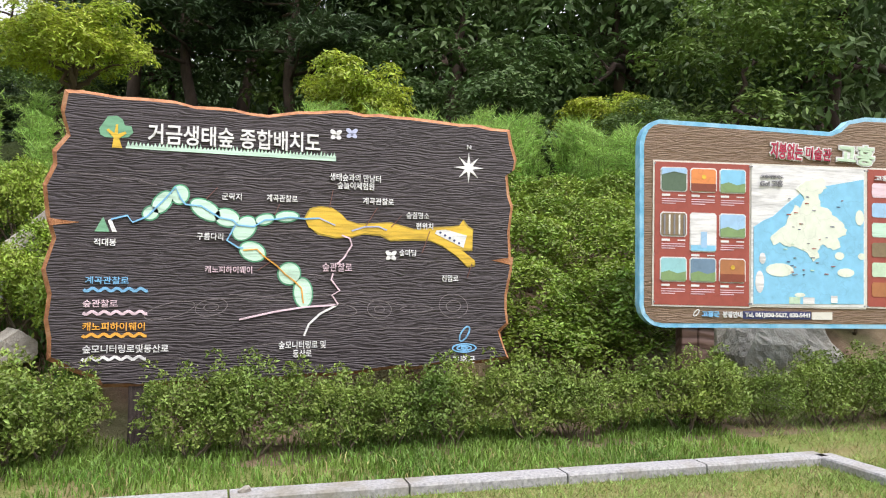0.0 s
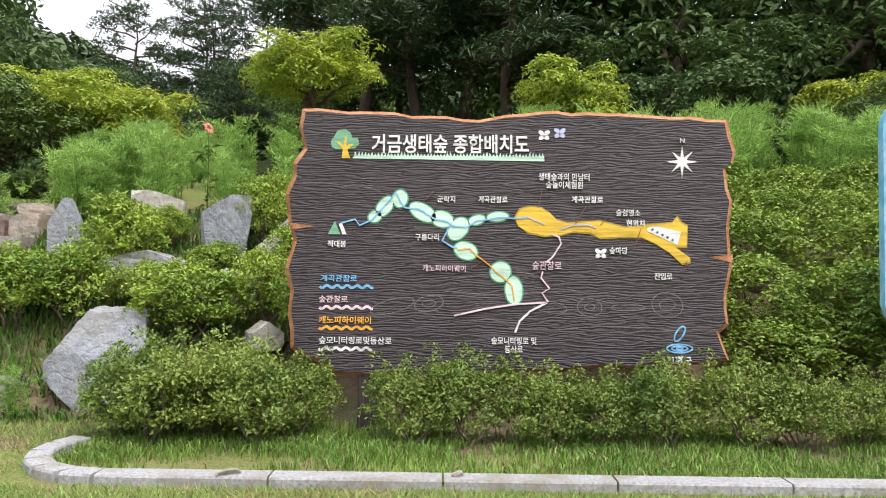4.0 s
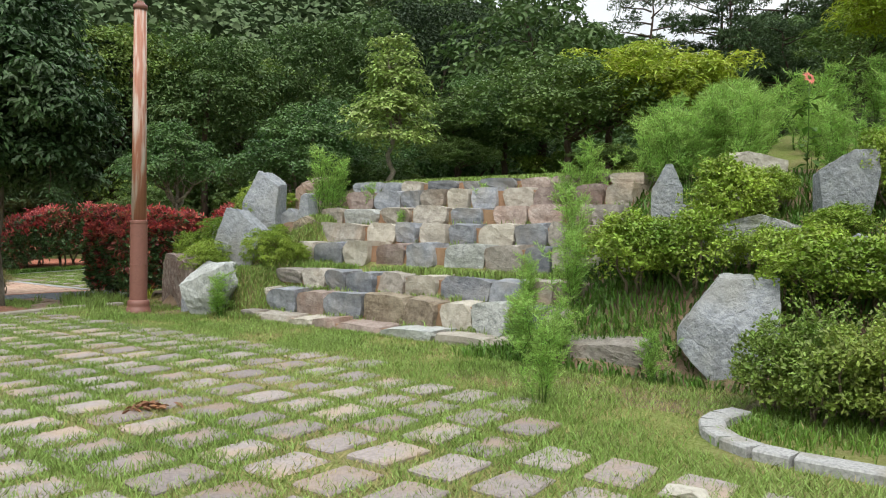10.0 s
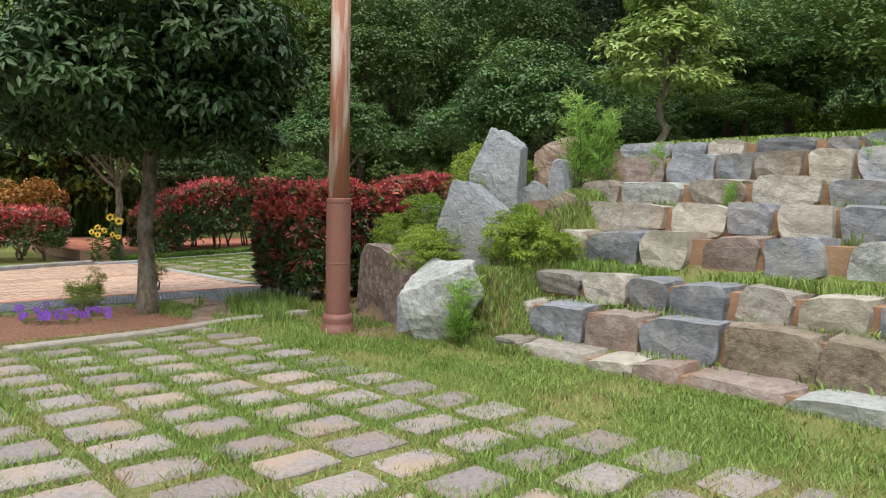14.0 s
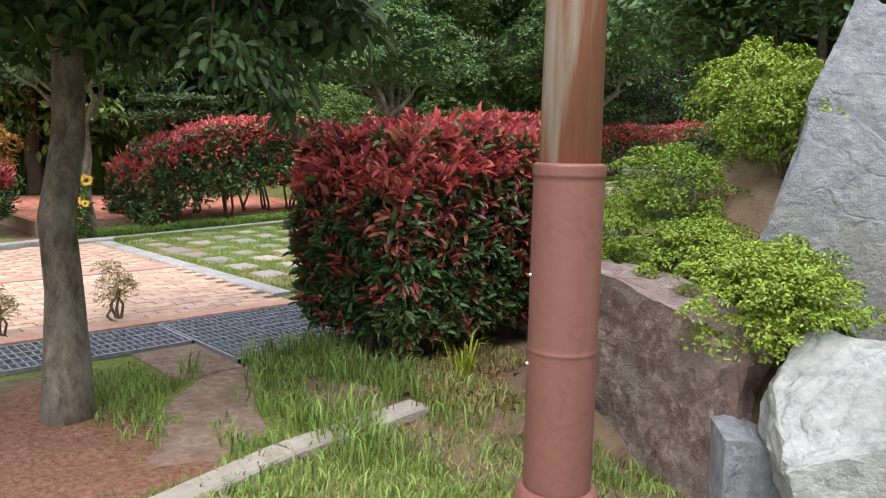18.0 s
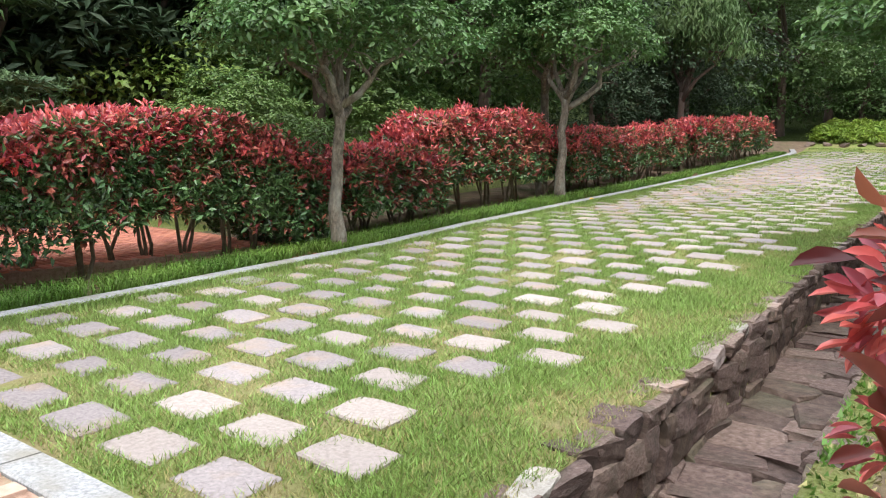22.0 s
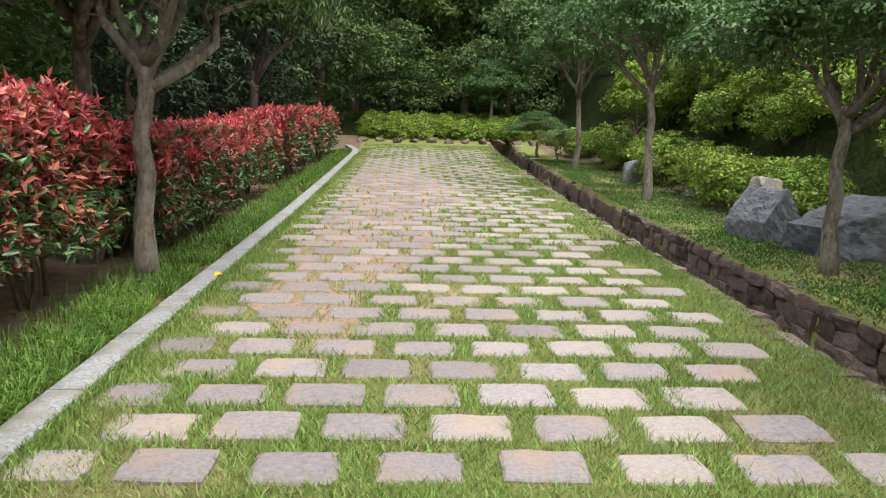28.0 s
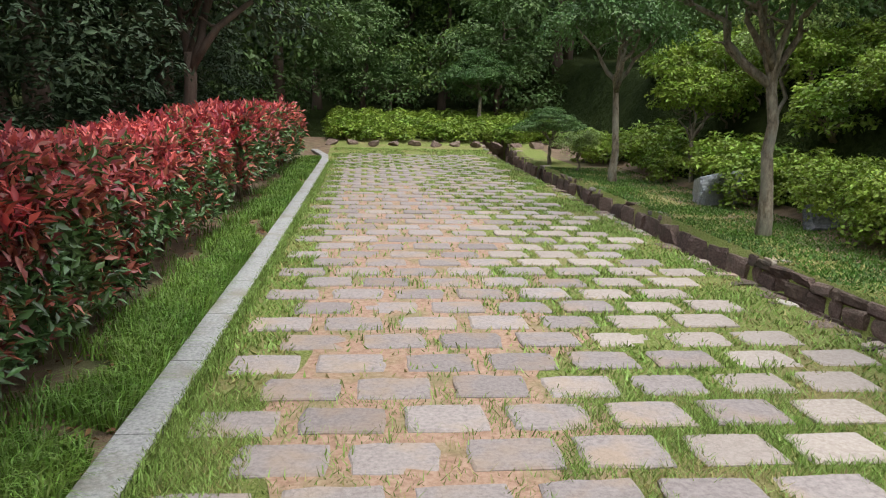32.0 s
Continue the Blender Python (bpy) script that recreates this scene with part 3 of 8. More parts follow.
# ---- the lie of the land ----
PATH_Y = (-80, 6.8, 9.5, 12.4, 14.2, 16.2, 17.3, 19.6, 24, 30, 34, 37, 42, 50, 70, 120, 300, 700)
PATH_Z = (0.30, 0.30, 0.40, 0.53, 0.66, 0.77, 0.83, 0.95, 1.20, 1.60, 1.88, 2.10, 2.9, 4.0, 6.5, 13.0, 40.0, 90.0)
MOUND_Y = (-80, 5.70, 6.35, 8.55, 9.2, 11.0, 14.0, 20.0, 40.0, 70.0, 120, 300, 700)
ROCKERY_Z = (0.30, 0.30, 0.95, 2.08, 2.28, 2.75, 3.5, 4.8, 8.5, 13.0, 20.0, 45.0, 100.0)
FLAT_Z = (0.30, 0.30, 0.32, 1.85, 2.24, 2.42, 2.6, 3.0, 5.0, 9.0, 18.0, 40.0, 90.0)
CH_L, CH_R, CH_Y = -14.26, -13.45, 7.18


def smooth(a, b, x):
    s = np.clip((x - a) / (b - a), 0, 1)
    return s * s * (3 - 2 * s)


def land(x, y):
    """Height of the ground, without the channel."""
    x, y = np.asarray(x, float), np.asarray(y, float)
    base = np.interp(y, PATH_Y, PATH_Z)
    right = smooth(-4.9, -3.4, x)
    mound = np.interp(y, MOUND_Y, FLAT_Z) * (1 - right) + np.interp(y, MOUND_Y, ROCKERY_Z) * right
    k = smooth(-11.2, -9.7, x + 0.0 * y)
    far = smooth(13, 22, y)
    k = np.maximum(k, far * smooth(-12.0, -8.0, x))
    z = base * (1 - k) + np.maximum(mound, base * 0) * k
    skew = y - 0.32 * np.clip(-9.85 - x, 0, 1.5)
    bed = 0.30 + 0.58 * smooth(6.14, 6.36, skew) + 0.75 * smooth(6.7, 7.9, y) * smooth(6.14, 6.36, skew)
    bed = bed * smooth(-11.35, -10.95, x) * (1 - smooth(-9.05, -8.15, x)) * (1 - smooth(8.6, 9.6, y))
    z = np.maximum(z, bed)
    z = z + np.where(x < -24, (-24 - x) * 0.10 + np.where(x < -60, (-60 - x) * 0.30, 0), 0)
    z = z + np.where((x > 7) & (y > 6), (x - 7) * 0.08 + np.where(x > 40, (x - 40) * 0.3, 0), 0)
    return z


def ground_z(x, y):
    return float(land(x, y))


def make_ground():
    """One sheet to the horizon; the channel is sunk into it."""
    def axis(lo, hi, step, far, extra):
        a = list(np.arange(lo, hi + 1e-6, step))
        s, v = step, hi
        while v < far:
            s *= 1.35
            v += s
            a.append(v)
        s, v = step, lo
        while v > -far:
            s *= 1.35
            v -= s
            a.append(v)
        a = [v for v in a if all(abs(v - e) > 0.09 for e in extra)] + list(extra)
        return np.array(sorted(a))
    X = axis(-24, 8, 0.3, 900, (CH_L - 0.02, CH_L, CH_R, CH_R + 0.02))
    Y = axis(-4, 42, 0.3, 900, (CH_Y - 0.02, CH_Y, 39.98, 40.0))
    gx, gy = np.meshgrid(X, Y)
    gz = land(gx, gy)
    rough = np.array([[noise.noise(Vector((a * 0.7, b * 0.7, 0))) for a in X] for b in Y])
    near = np.exp(-((gx / 60) ** 2 + ((gy - 15) / 60) ** 2))
    hill = np.array([[noise.fractal(Vector((a * 0.013, b * 0.013, 3)), 1.0, 2.0, 5) for a in X] for b in Y])
    gz = gz + rough * 0.010 * near + hill * 22 * smooth(60, 300, np.hypot(gx, gy - 15))
    sunk = (gx >= CH_L - 1e-6) & (gx <= CH_R + 1e-6) & (gy >= CH_Y - 1e-6) & (gy <= 39.99)
    gz = np.where(sunk, gz - 0.62, gz)
    w = len(X)
    V = np.stack([gx, gy, gz], -1).reshape(-1, 3)
    i = (np.arange(len(Y) - 1)[:, None] * w + np.arange(w - 1)[None, :]).ravel()
    F = np.stack([i, i + 1, i + w + 1, i + w], 1)
    me = mesh_from("ground", V, F, smooth=True)
    for m in (M_LAWN, M_SOIL, M_HILL):
        me.materials.append(m)
    cx, cy = V[F].mean(1)[:, 0], V[F].mean(1)[:, 1]
    idx = np.zeros(len(F), dtype=np.int32)
    bed = ((cy > 4.7) & (cx > -4.6) & (cy < 9)) | ((cx > -22) & (cx < -18.95) & (cy > 6.2)) | ((cx > CH_L) & (cx < CH_R) & (cy > CH_Y))
    bed |= (cx > -13.1) & (cx < -9.3) & (cy > 5.6) & (cy < 9.5)
    bed |= (cx > -12.6) & (cx < -6) & (cy > 13) & (cy < 40)
    bed |= (cx > -13.2) & (cx < -11.1) & (cy < 5.0) & (cy > 1.5)
    idx[bed] = 1
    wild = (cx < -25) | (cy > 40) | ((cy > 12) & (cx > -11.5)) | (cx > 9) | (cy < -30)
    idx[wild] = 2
    me.polygons.foreach_set("material_index", idx)
    return tagged(new("ground", me), "grassy ground with patches of bare earth rising to a wooded hill", "ground", kind="structure")


make_ground()


# ---- kerbs and edging ----
def kerb_run(name, pts, width, height, label, mat, step=1.0, sink=0.12, joint=0.006, lift=0.0):
    """Kerb stones laid end to end along a line; each stone is a piece."""
    root = tagged(new(name), label, "kerb", kind="structure")
    line = [Vector((x, y, 0)) for x, y in pts]
    run = []
    for a, b in zip(line, line[1:]):
        n = max(1, round((b - a).length / step))
        run += [(a.lerp(b, k / n), a.lerp(b, (k + 1) / n)) for k in range(n)]
    for a, b in run:
        d = (b - a).normalized()
        s = Vector((-d.y, d.x, 0)) * (width / 2)
        za, zb = ground_z(a.x, a.y) + lift, ground_z(b.x, b.y) + lift
        a2, b2 = a + d * joint, b - d * joint
        bm = bmesh.new()
        vs = []
        for p, z in ((a2, za), (b2, zb)):
            for off, h in ((-s, -sink), (s, -sink), (s, height - 0.012), (s * 0.88, height), (-s * 0.88, height), (-s, height - 0.012)):
                vs.append(bm.verts.new((p.x + off.x, p.y + off.y, z + h)))
        for k in range(6):
            bm.faces.new((vs[k], vs[(k + 1) % 6], vs[6 + (k + 1) % 6], vs[6 + k]))
        bm.faces.new(vs[5::-1])
        bm.faces.new(vs[6:])
        bmesh.ops.recalc_face_normals(bm, faces=bm.faces)
        part("kerb_stone", bm, mat, root)
    return root


def arc(cx, cy, r, a0, a1, n):
    return [(cx + r * math.cos(radians(a0 + (a1 - a0) * k / n)), cy + r * math.sin(radians(a0 + (a1 - a0) * k / n))) for k in range(n + 1)]


kerb_run("kerb_flowerbed", arc(-1.75, 4.55, 0.56, 150, 270, 6) + [(3.85, 3.95), (3.95, -3.0)], 0.15, 0.06, "pale granite kerb round the planted bed", M_GRANITE)
kerb_run("kerb_path", [(-18.87, 6.35), (-18.87, 34.5)] + [(-18.95, 36.0), (-19.3, 37.4)], 0.20, 0.055, "long grey granite kerb beside the stone path", M_GRANITE)
kerb_run("kerb_brick_strip", [(-18.9, 6.95), (-14.35, 6.98)], 0.20, 0.03, "white granite strip between clay bricks and lawn", M_GRANITE, step=0.9)
kerb_run("kerb_brick_edge", [(-18.83, 6.25), (-18.3, 4.9), (-17.5, 2.6), (-16.6, 0.0)], 0.15, 0.10, "grey granite kerb behind the brick pavement", M_GRANITE)
kerb_run("edging_plaza", [(-11.0, 3.0), (-11.1, 4.2), (-11.35, 5.2), (-11.42, 6.0)], 0.14, 0.05, "low stone edging beside a flower bed", M_CONCRETE)


# ---- lawn pavers ----
def pavers(name, label, cells, size, keep, mixed=False):
    """Staggered stone blocks set in turf; the nearest are pieces of their own."""
    root = tagged(new(name), label, "paving", kind="structure")
    shapes = []
    for k in range(6):
        r = random.Random(40 + k)
        bm = bmesh.new()
        sx, sy = size
        ring = ((-1, -1), (-0.35, -1), (0.35, -1), (1, -1), (1, -0.3), (1, 0.35), (1, 1), (0.35, 1), (-0.35, 1), (-1, 1), (-1, 0.3), (-1, -0.3))
        cut = [(x * (sx / 2) * (0.96 if abs(x * y) == 1 else 1) + r.uniform(-0.009, 0.007), y * (sy / 2) * (0.96 if abs(x * y) == 1 else 1) + r.uniform(-0.009, 0.007)) for x, y in ring]
        lo = [bm.verts.new((x, y, -0.06)) for x, y in cut]
        mid = [bm.verts.new((x, y, 0.004)) for x, y in cut]
        top = [bm.verts.new((x * 0.93, y * 0.93, 0.012 + r.uniform(-0.003, 0.003))) for x, y in cut]
        for q, w in ((lo, mid), (mid, top)):
            for j in range(12):
                bm.faces.new((q[j], q[(j + 1) % 12], w[(j + 1) % 12], w[j]))
        hub = bm.verts.new((0, 0, 0.012 + r.uniform(-0.004, 0.005)))
        for j in range(12):
            bm.faces.new((top[j], top[(j + 1) % 12], hub))
        me = bpy.data.meshes.new("paver")
        bm.to_mesh(me)
        bm.free()
        me.materials.append(M_PAVER)
        shapes.append(me)
    cream = []
    for me in shapes:
        c = me.copy()
        c.materials.clear()
        c.materials.append(M_PAVERC)
        cream.append(c)
    r = random.Random(5)
    V, F = [], []
    for x, y in cells:
        z = ground_z(x, y)
        wide = 1.07 if mixed and y > 14.8 else 1.0
        slope = (ground_z(x, y + 0.3) - ground_z(x, y - 0.3)) / 0.6
        m = pose(x + r.uniform(-0.012, 0.012), y + r.uniform(-0.012, 0.012), z + r.uniform(-0.006, 0.008),
                 math.degrees(math.atan(slope)) + r.uniform(-1, 1), r.uniform(-1, 1), r.uniform(-1.6, 1.6)) @ Matrix.Diagonal((wide, wide, 1, 1))
        # Paler copies grow likelier towards the brighter drain side.
        me = r.choice(cream if mixed and r.random() < 0.04 + 0.80 * min(1, max(0, (x + 16.6) / 1.3)) else shapes)
        if keep(x, y):
            ob = new("paver", me)
            ob.matrix_world = m
            ob.parent = root
        else:
            n = len(V)
            V += [tuple(m @ v.co) for v in me.vertices]
            F += [tuple(n + k for k in (t if len(t) == 3 else t[:3])) for p in me.polygons for t in ([tuple(p.vertices)] if len(p.vertices) == 3 else [(p.vertices[0], p.vertices[1], p.vertices[2]), (p.vertices[0], p.vertices[2], p.vertices[3])])]
    if V:
        far = mesh_from(name + "_far", V, F)
        far.materials.append(M_PAVER)
        tagged(part("far_pavers", far, None, root), kind="stuff")
    return root


plaza_cells, path_cells = [], []
for j in range(16):
    y = 5.128 - j * 0.452
    for i in range(31):
        x = -11.12 + i * 0.3635 + 0.09 * min(4, max(0, j - 4)) + 0.03 * math.sin(j * 2.0)
        if y < 5.0 - 0.25 * (x > -6.6) - 0.5 * (x > -5.0) - 0.4 * (x > -3.4) and not (x > -3.0 and y > 3.7):
            plaza_cells.append((x, y))
for j in range(70):
    y = 7.40 + 0.4531 * min(j, 16) + 0.4155 * min(max(j - 16, 0), 11) + 0.42 * max(j - 27, 0)
    wide = 0.545 if j <= 16 else 0.528
    shift = 0.028 * min(max(y - 14.65, 0), 6)
    for i in range(-3, 8):
        x = -17.53 + shift + (i - (0.5 if j % 2 else 0)) * wide
        if -18.66 < x < -15.0 + 0.12 * math.sin(j * 1.3) + (0.25 if y > 13 else 0) and y < 37.2:
            path_cells.append((x, y))
pavers("paving_plaza", "grey stone blocks set in staggered rows in turf", plaza_cells, (0.255, 0.365), lambda x, y: y > 0.9 and x < -2.0)
pavers("paving_path", "long path of staggered grey stone blocks set in turf", path_cells, (0.395, 0.295), lambda x, y: y < 27.0, True)


# ---- terrace wall of stone courses ----
STONES = [block_mesh("terrace_stone", 100 + k) for k in range(14)]


def variant(me, mat, cache={}):
    """The same stone shape in another rock; one mesh for each pair."""
    key = (me.name, mat.name)
    if key not in cache:
        c = me.copy()
        c.materials.clear()
        c.materials.append(mat)
        cache[key] = c
    return cache[key]


def stone(parent, name, me, mat, at, size, turn=0.0, lean=0.0):
    ob = new(name, variant(me, mat))
    ob.matrix_world = pose(*at, lean, 0, turn) @ Matrix.Diagonal((*size, 1))
    if parent is not None:
        ob.parent = parent
    return ob


ROCK_KINDS = {"s": M_STONE, "b": M_STONEB, "p": M_STONEP, "w": M_STONEW, "W": M_ROCKW, "D": M_STONED, "m": M_STONEM, "d": M_STONEM}
LEDGES = []


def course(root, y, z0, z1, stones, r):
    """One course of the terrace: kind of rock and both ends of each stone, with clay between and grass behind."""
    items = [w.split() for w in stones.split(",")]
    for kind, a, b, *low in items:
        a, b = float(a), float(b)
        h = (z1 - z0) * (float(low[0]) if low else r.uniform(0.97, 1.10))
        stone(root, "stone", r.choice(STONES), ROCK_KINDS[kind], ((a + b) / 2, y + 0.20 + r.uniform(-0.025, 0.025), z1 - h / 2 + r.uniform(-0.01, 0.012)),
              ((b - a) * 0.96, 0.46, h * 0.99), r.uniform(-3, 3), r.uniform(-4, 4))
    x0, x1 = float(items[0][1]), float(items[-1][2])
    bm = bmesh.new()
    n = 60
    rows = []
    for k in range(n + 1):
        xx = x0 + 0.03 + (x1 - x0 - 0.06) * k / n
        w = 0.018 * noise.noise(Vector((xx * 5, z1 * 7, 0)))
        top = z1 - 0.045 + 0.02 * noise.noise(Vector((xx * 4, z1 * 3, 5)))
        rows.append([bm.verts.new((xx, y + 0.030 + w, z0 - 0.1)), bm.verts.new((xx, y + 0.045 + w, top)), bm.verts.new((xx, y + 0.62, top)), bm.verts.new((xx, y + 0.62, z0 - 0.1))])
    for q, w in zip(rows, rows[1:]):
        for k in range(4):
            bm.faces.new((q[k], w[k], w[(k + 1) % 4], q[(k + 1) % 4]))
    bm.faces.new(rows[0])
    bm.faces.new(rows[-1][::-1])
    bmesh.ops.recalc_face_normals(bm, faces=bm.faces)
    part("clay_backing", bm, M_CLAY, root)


def ledge(x0, x1, y0, y1, z, n, seed, thresh=-0.15):
    gx, gy = rng.uniform(x0, x1, n), rng.uniform(y0, y1, n)
    ok = np.array([noise.noise(Vector((a * 1.6, seed * 3.3, 0))) + 0.7 * noise.noise(Vector((a * 7.0, b * 5, seed * 1.7))) for a, b in zip(gx, gy)]) > thresh + 0.08 + 0.15 * rng.normal(size=n)
    LEDGES.append((gx[ok], gy[ok], z))


def terrace():
    root = tagged(new("terrace_wall"), "stepped terrace wall of rough grey, cream and pink stones with clay joints", "stone wall", kind="structure")
    r = random.Random(11)
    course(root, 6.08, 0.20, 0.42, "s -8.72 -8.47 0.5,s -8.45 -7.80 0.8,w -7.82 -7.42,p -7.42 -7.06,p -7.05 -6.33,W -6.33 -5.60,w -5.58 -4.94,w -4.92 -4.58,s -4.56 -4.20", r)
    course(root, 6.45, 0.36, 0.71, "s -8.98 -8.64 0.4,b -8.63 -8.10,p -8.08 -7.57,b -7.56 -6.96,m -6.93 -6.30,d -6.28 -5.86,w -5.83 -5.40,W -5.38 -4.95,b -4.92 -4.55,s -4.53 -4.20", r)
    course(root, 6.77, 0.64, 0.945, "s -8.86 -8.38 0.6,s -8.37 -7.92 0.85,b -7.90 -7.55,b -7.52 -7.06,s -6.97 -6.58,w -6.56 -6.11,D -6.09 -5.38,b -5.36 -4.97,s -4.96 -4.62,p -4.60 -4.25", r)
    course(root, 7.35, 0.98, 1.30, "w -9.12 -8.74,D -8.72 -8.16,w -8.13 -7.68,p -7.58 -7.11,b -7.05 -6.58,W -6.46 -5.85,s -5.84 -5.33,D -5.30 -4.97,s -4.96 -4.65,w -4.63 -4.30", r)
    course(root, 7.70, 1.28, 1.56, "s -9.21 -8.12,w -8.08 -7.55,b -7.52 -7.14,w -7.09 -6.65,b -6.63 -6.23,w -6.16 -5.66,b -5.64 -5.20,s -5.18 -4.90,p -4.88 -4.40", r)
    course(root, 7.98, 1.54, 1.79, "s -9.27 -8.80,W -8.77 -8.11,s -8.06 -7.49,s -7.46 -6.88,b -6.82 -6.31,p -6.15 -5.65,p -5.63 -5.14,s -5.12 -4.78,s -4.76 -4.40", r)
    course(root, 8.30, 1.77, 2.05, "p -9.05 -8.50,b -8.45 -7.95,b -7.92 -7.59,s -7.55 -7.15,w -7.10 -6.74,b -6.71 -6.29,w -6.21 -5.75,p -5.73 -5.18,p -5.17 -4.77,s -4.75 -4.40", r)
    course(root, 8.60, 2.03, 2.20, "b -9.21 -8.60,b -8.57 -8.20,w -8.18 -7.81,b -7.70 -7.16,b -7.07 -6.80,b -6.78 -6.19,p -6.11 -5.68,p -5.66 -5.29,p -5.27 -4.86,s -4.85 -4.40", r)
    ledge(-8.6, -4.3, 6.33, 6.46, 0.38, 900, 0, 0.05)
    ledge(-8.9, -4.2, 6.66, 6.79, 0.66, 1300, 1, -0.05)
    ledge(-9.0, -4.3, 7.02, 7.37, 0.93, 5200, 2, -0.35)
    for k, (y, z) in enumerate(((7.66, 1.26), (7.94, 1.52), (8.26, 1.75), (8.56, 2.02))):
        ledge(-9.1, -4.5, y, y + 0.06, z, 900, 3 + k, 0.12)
    return root


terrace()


# ---- boulders ----
ROCKS = [rock_mesh("boulder", 200 + k, planes=10) for k in range(10)] + [rock_mesh("boulder", 320 + k, planes=6, rough=0.05, cube=True, tilt=0.22) for k in range(5)]


def boulder(kind, mat, at, size, turn=0, lean=0, tip=0, label="", me=0):
    ob = new(kind, variant(ROCKS[me % len(ROCKS)], mat))
    ob.matrix_world = pose(*at, lean, tip, turn) @ Matrix.Diagonal((*size, 1))
    return tagged(ob, label, "boulder", "landscape boulders")


GREY, BEIGE = "pale grey rough boulder", "beige weathered boulder"
def split(kind, mat, at, size, turn, label, seed, cuts, lean=0, tip=0, crust=None, rugged=False):
    """A split rock; crust: a second material for its weathered top and end."""
    ob = new(kind, split_rock(kind, seed, cuts, *((0.09, 0.06) if crust or rugged else ())))
    ob.data.materials.append(mat)
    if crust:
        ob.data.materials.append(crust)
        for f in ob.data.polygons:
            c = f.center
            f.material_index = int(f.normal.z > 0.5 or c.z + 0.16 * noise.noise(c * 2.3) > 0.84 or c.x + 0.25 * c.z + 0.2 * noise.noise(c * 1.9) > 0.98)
    ob.matrix_world = pose(*at, lean, tip, turn) @ Matrix.Diagonal((*size, 1))
    return tagged(ob, label, "boulder", "landscape boulders")


split("standing_stone", M_ROCK, (-10.02, 7.50, 1.83), (0.275, 0.22, 0.52), 28, "tall blue-grey standing stone leaning among shrubs", 61,
      (((0.34, -0.1, 0.94), 0.90), ((-0.82, 0.1, 0.57), 0.68), ((0.1, -0.9, 0.45), 0.88), ((-0.97, 0, -0.22), 0.92)), -4, 0)
split("standing_stone", M_ROCK, (-9.82, 6.93, 1.31), (0.345, 0.17, 0.44), 26, "blue-grey upright slab stone between clipped azaleas", 62,
      (((0.54, -0.05, 0.84), 0.80), ((-0.56, 0, -0.83), 0.78), ((-0.94, 0, 0.34), 0.86), ((0.97, 0, -0.22), 0.90), ((0.2, -0.95, 0.3), 0.95)), -5, 0)
split("standing_stone", M_ROCK, (-9.50, 7.92, 1.66), (0.11, 0.15, 0.36), 20, "thin grey standing stone beside the terrace", 63, (((0.75, 0, 0.66), 0.80), ((-0.9, 0, 0.3), 0.85)), 0, 5)
split("standing_stone", M_STONEP, (-9.90, 8.46, 2.04), (0.24, 0.20, 0.28), 15, "brown-beige angular block at the terrace end", 64, (((-0.45, 0, 0.9), 0.80), ((0.3, -0.6, 0.75), 0.95)), rugged=True)
split("standing_stone", M_STONEM, (-9.22, 7.72, 1.48), (0.20, 0.18, 0.20), 25, "brown mossy stone at the terrace end", 65, (((0.4, 0, 0.9), 0.80), ((-0.5, 0, 0.85), 0.9)), rugged=True)
split("standing_stone", M_ROCK, (-9.80, 7.88, 1.52), (0.24, 0.20, 0.28), 30, "grey broad stone beside the terrace", 66, (((-0.6, 0, 0.8), 0.78), ((0.5, 0, 0.85), 0.85)))
split("white_boulder", M_ROCKW, (-9.37, 6.12, 0.60), (0.36, 0.28, 0.40), 30, "whitish-green quarried boulder at the foot of the terrace", 67,
      (((-0.36, -0.25, 0.90), 0.86), ((0.80, 0, -0.60), 0.66), ((-0.93, -0.05, -0.36), 0.86), ((0.9, 0.1, 0.4), 1.0), ((0.05, -0.85, -0.5), 0.92)), rugged=True)
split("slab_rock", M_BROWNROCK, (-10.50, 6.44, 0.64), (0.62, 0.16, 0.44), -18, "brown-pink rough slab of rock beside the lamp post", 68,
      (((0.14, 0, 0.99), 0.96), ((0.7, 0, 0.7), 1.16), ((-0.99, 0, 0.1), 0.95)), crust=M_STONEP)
split("boulder", M_ROCK, (-9.80, 6.16, 0.42), (0.16, 0.15, 0.24), 40, "small grey rock between the slab and the white boulder", 69, (((0.3, 0, 0.95), 0.8),))
split("boulder", M_ROCK, (-11.43, 7.24, 0.68), (0.29, 0.15, 0.52), -15, "blue-grey upright rock behind the slab", 70, (((0.3, -0.4, 0.85), 0.88), ((-0.7, -0.5, 0.3), 0.95), ((-0.9, 0, 0.4), 0.9)))
split("boulder", M_ROCK, (-11.05, 7.75, 1.36), (0.30, 0.22, 0.16), 10, "small flat grey rock among azaleas", 71, (((0.2, 0, 0.95), 0.75),))
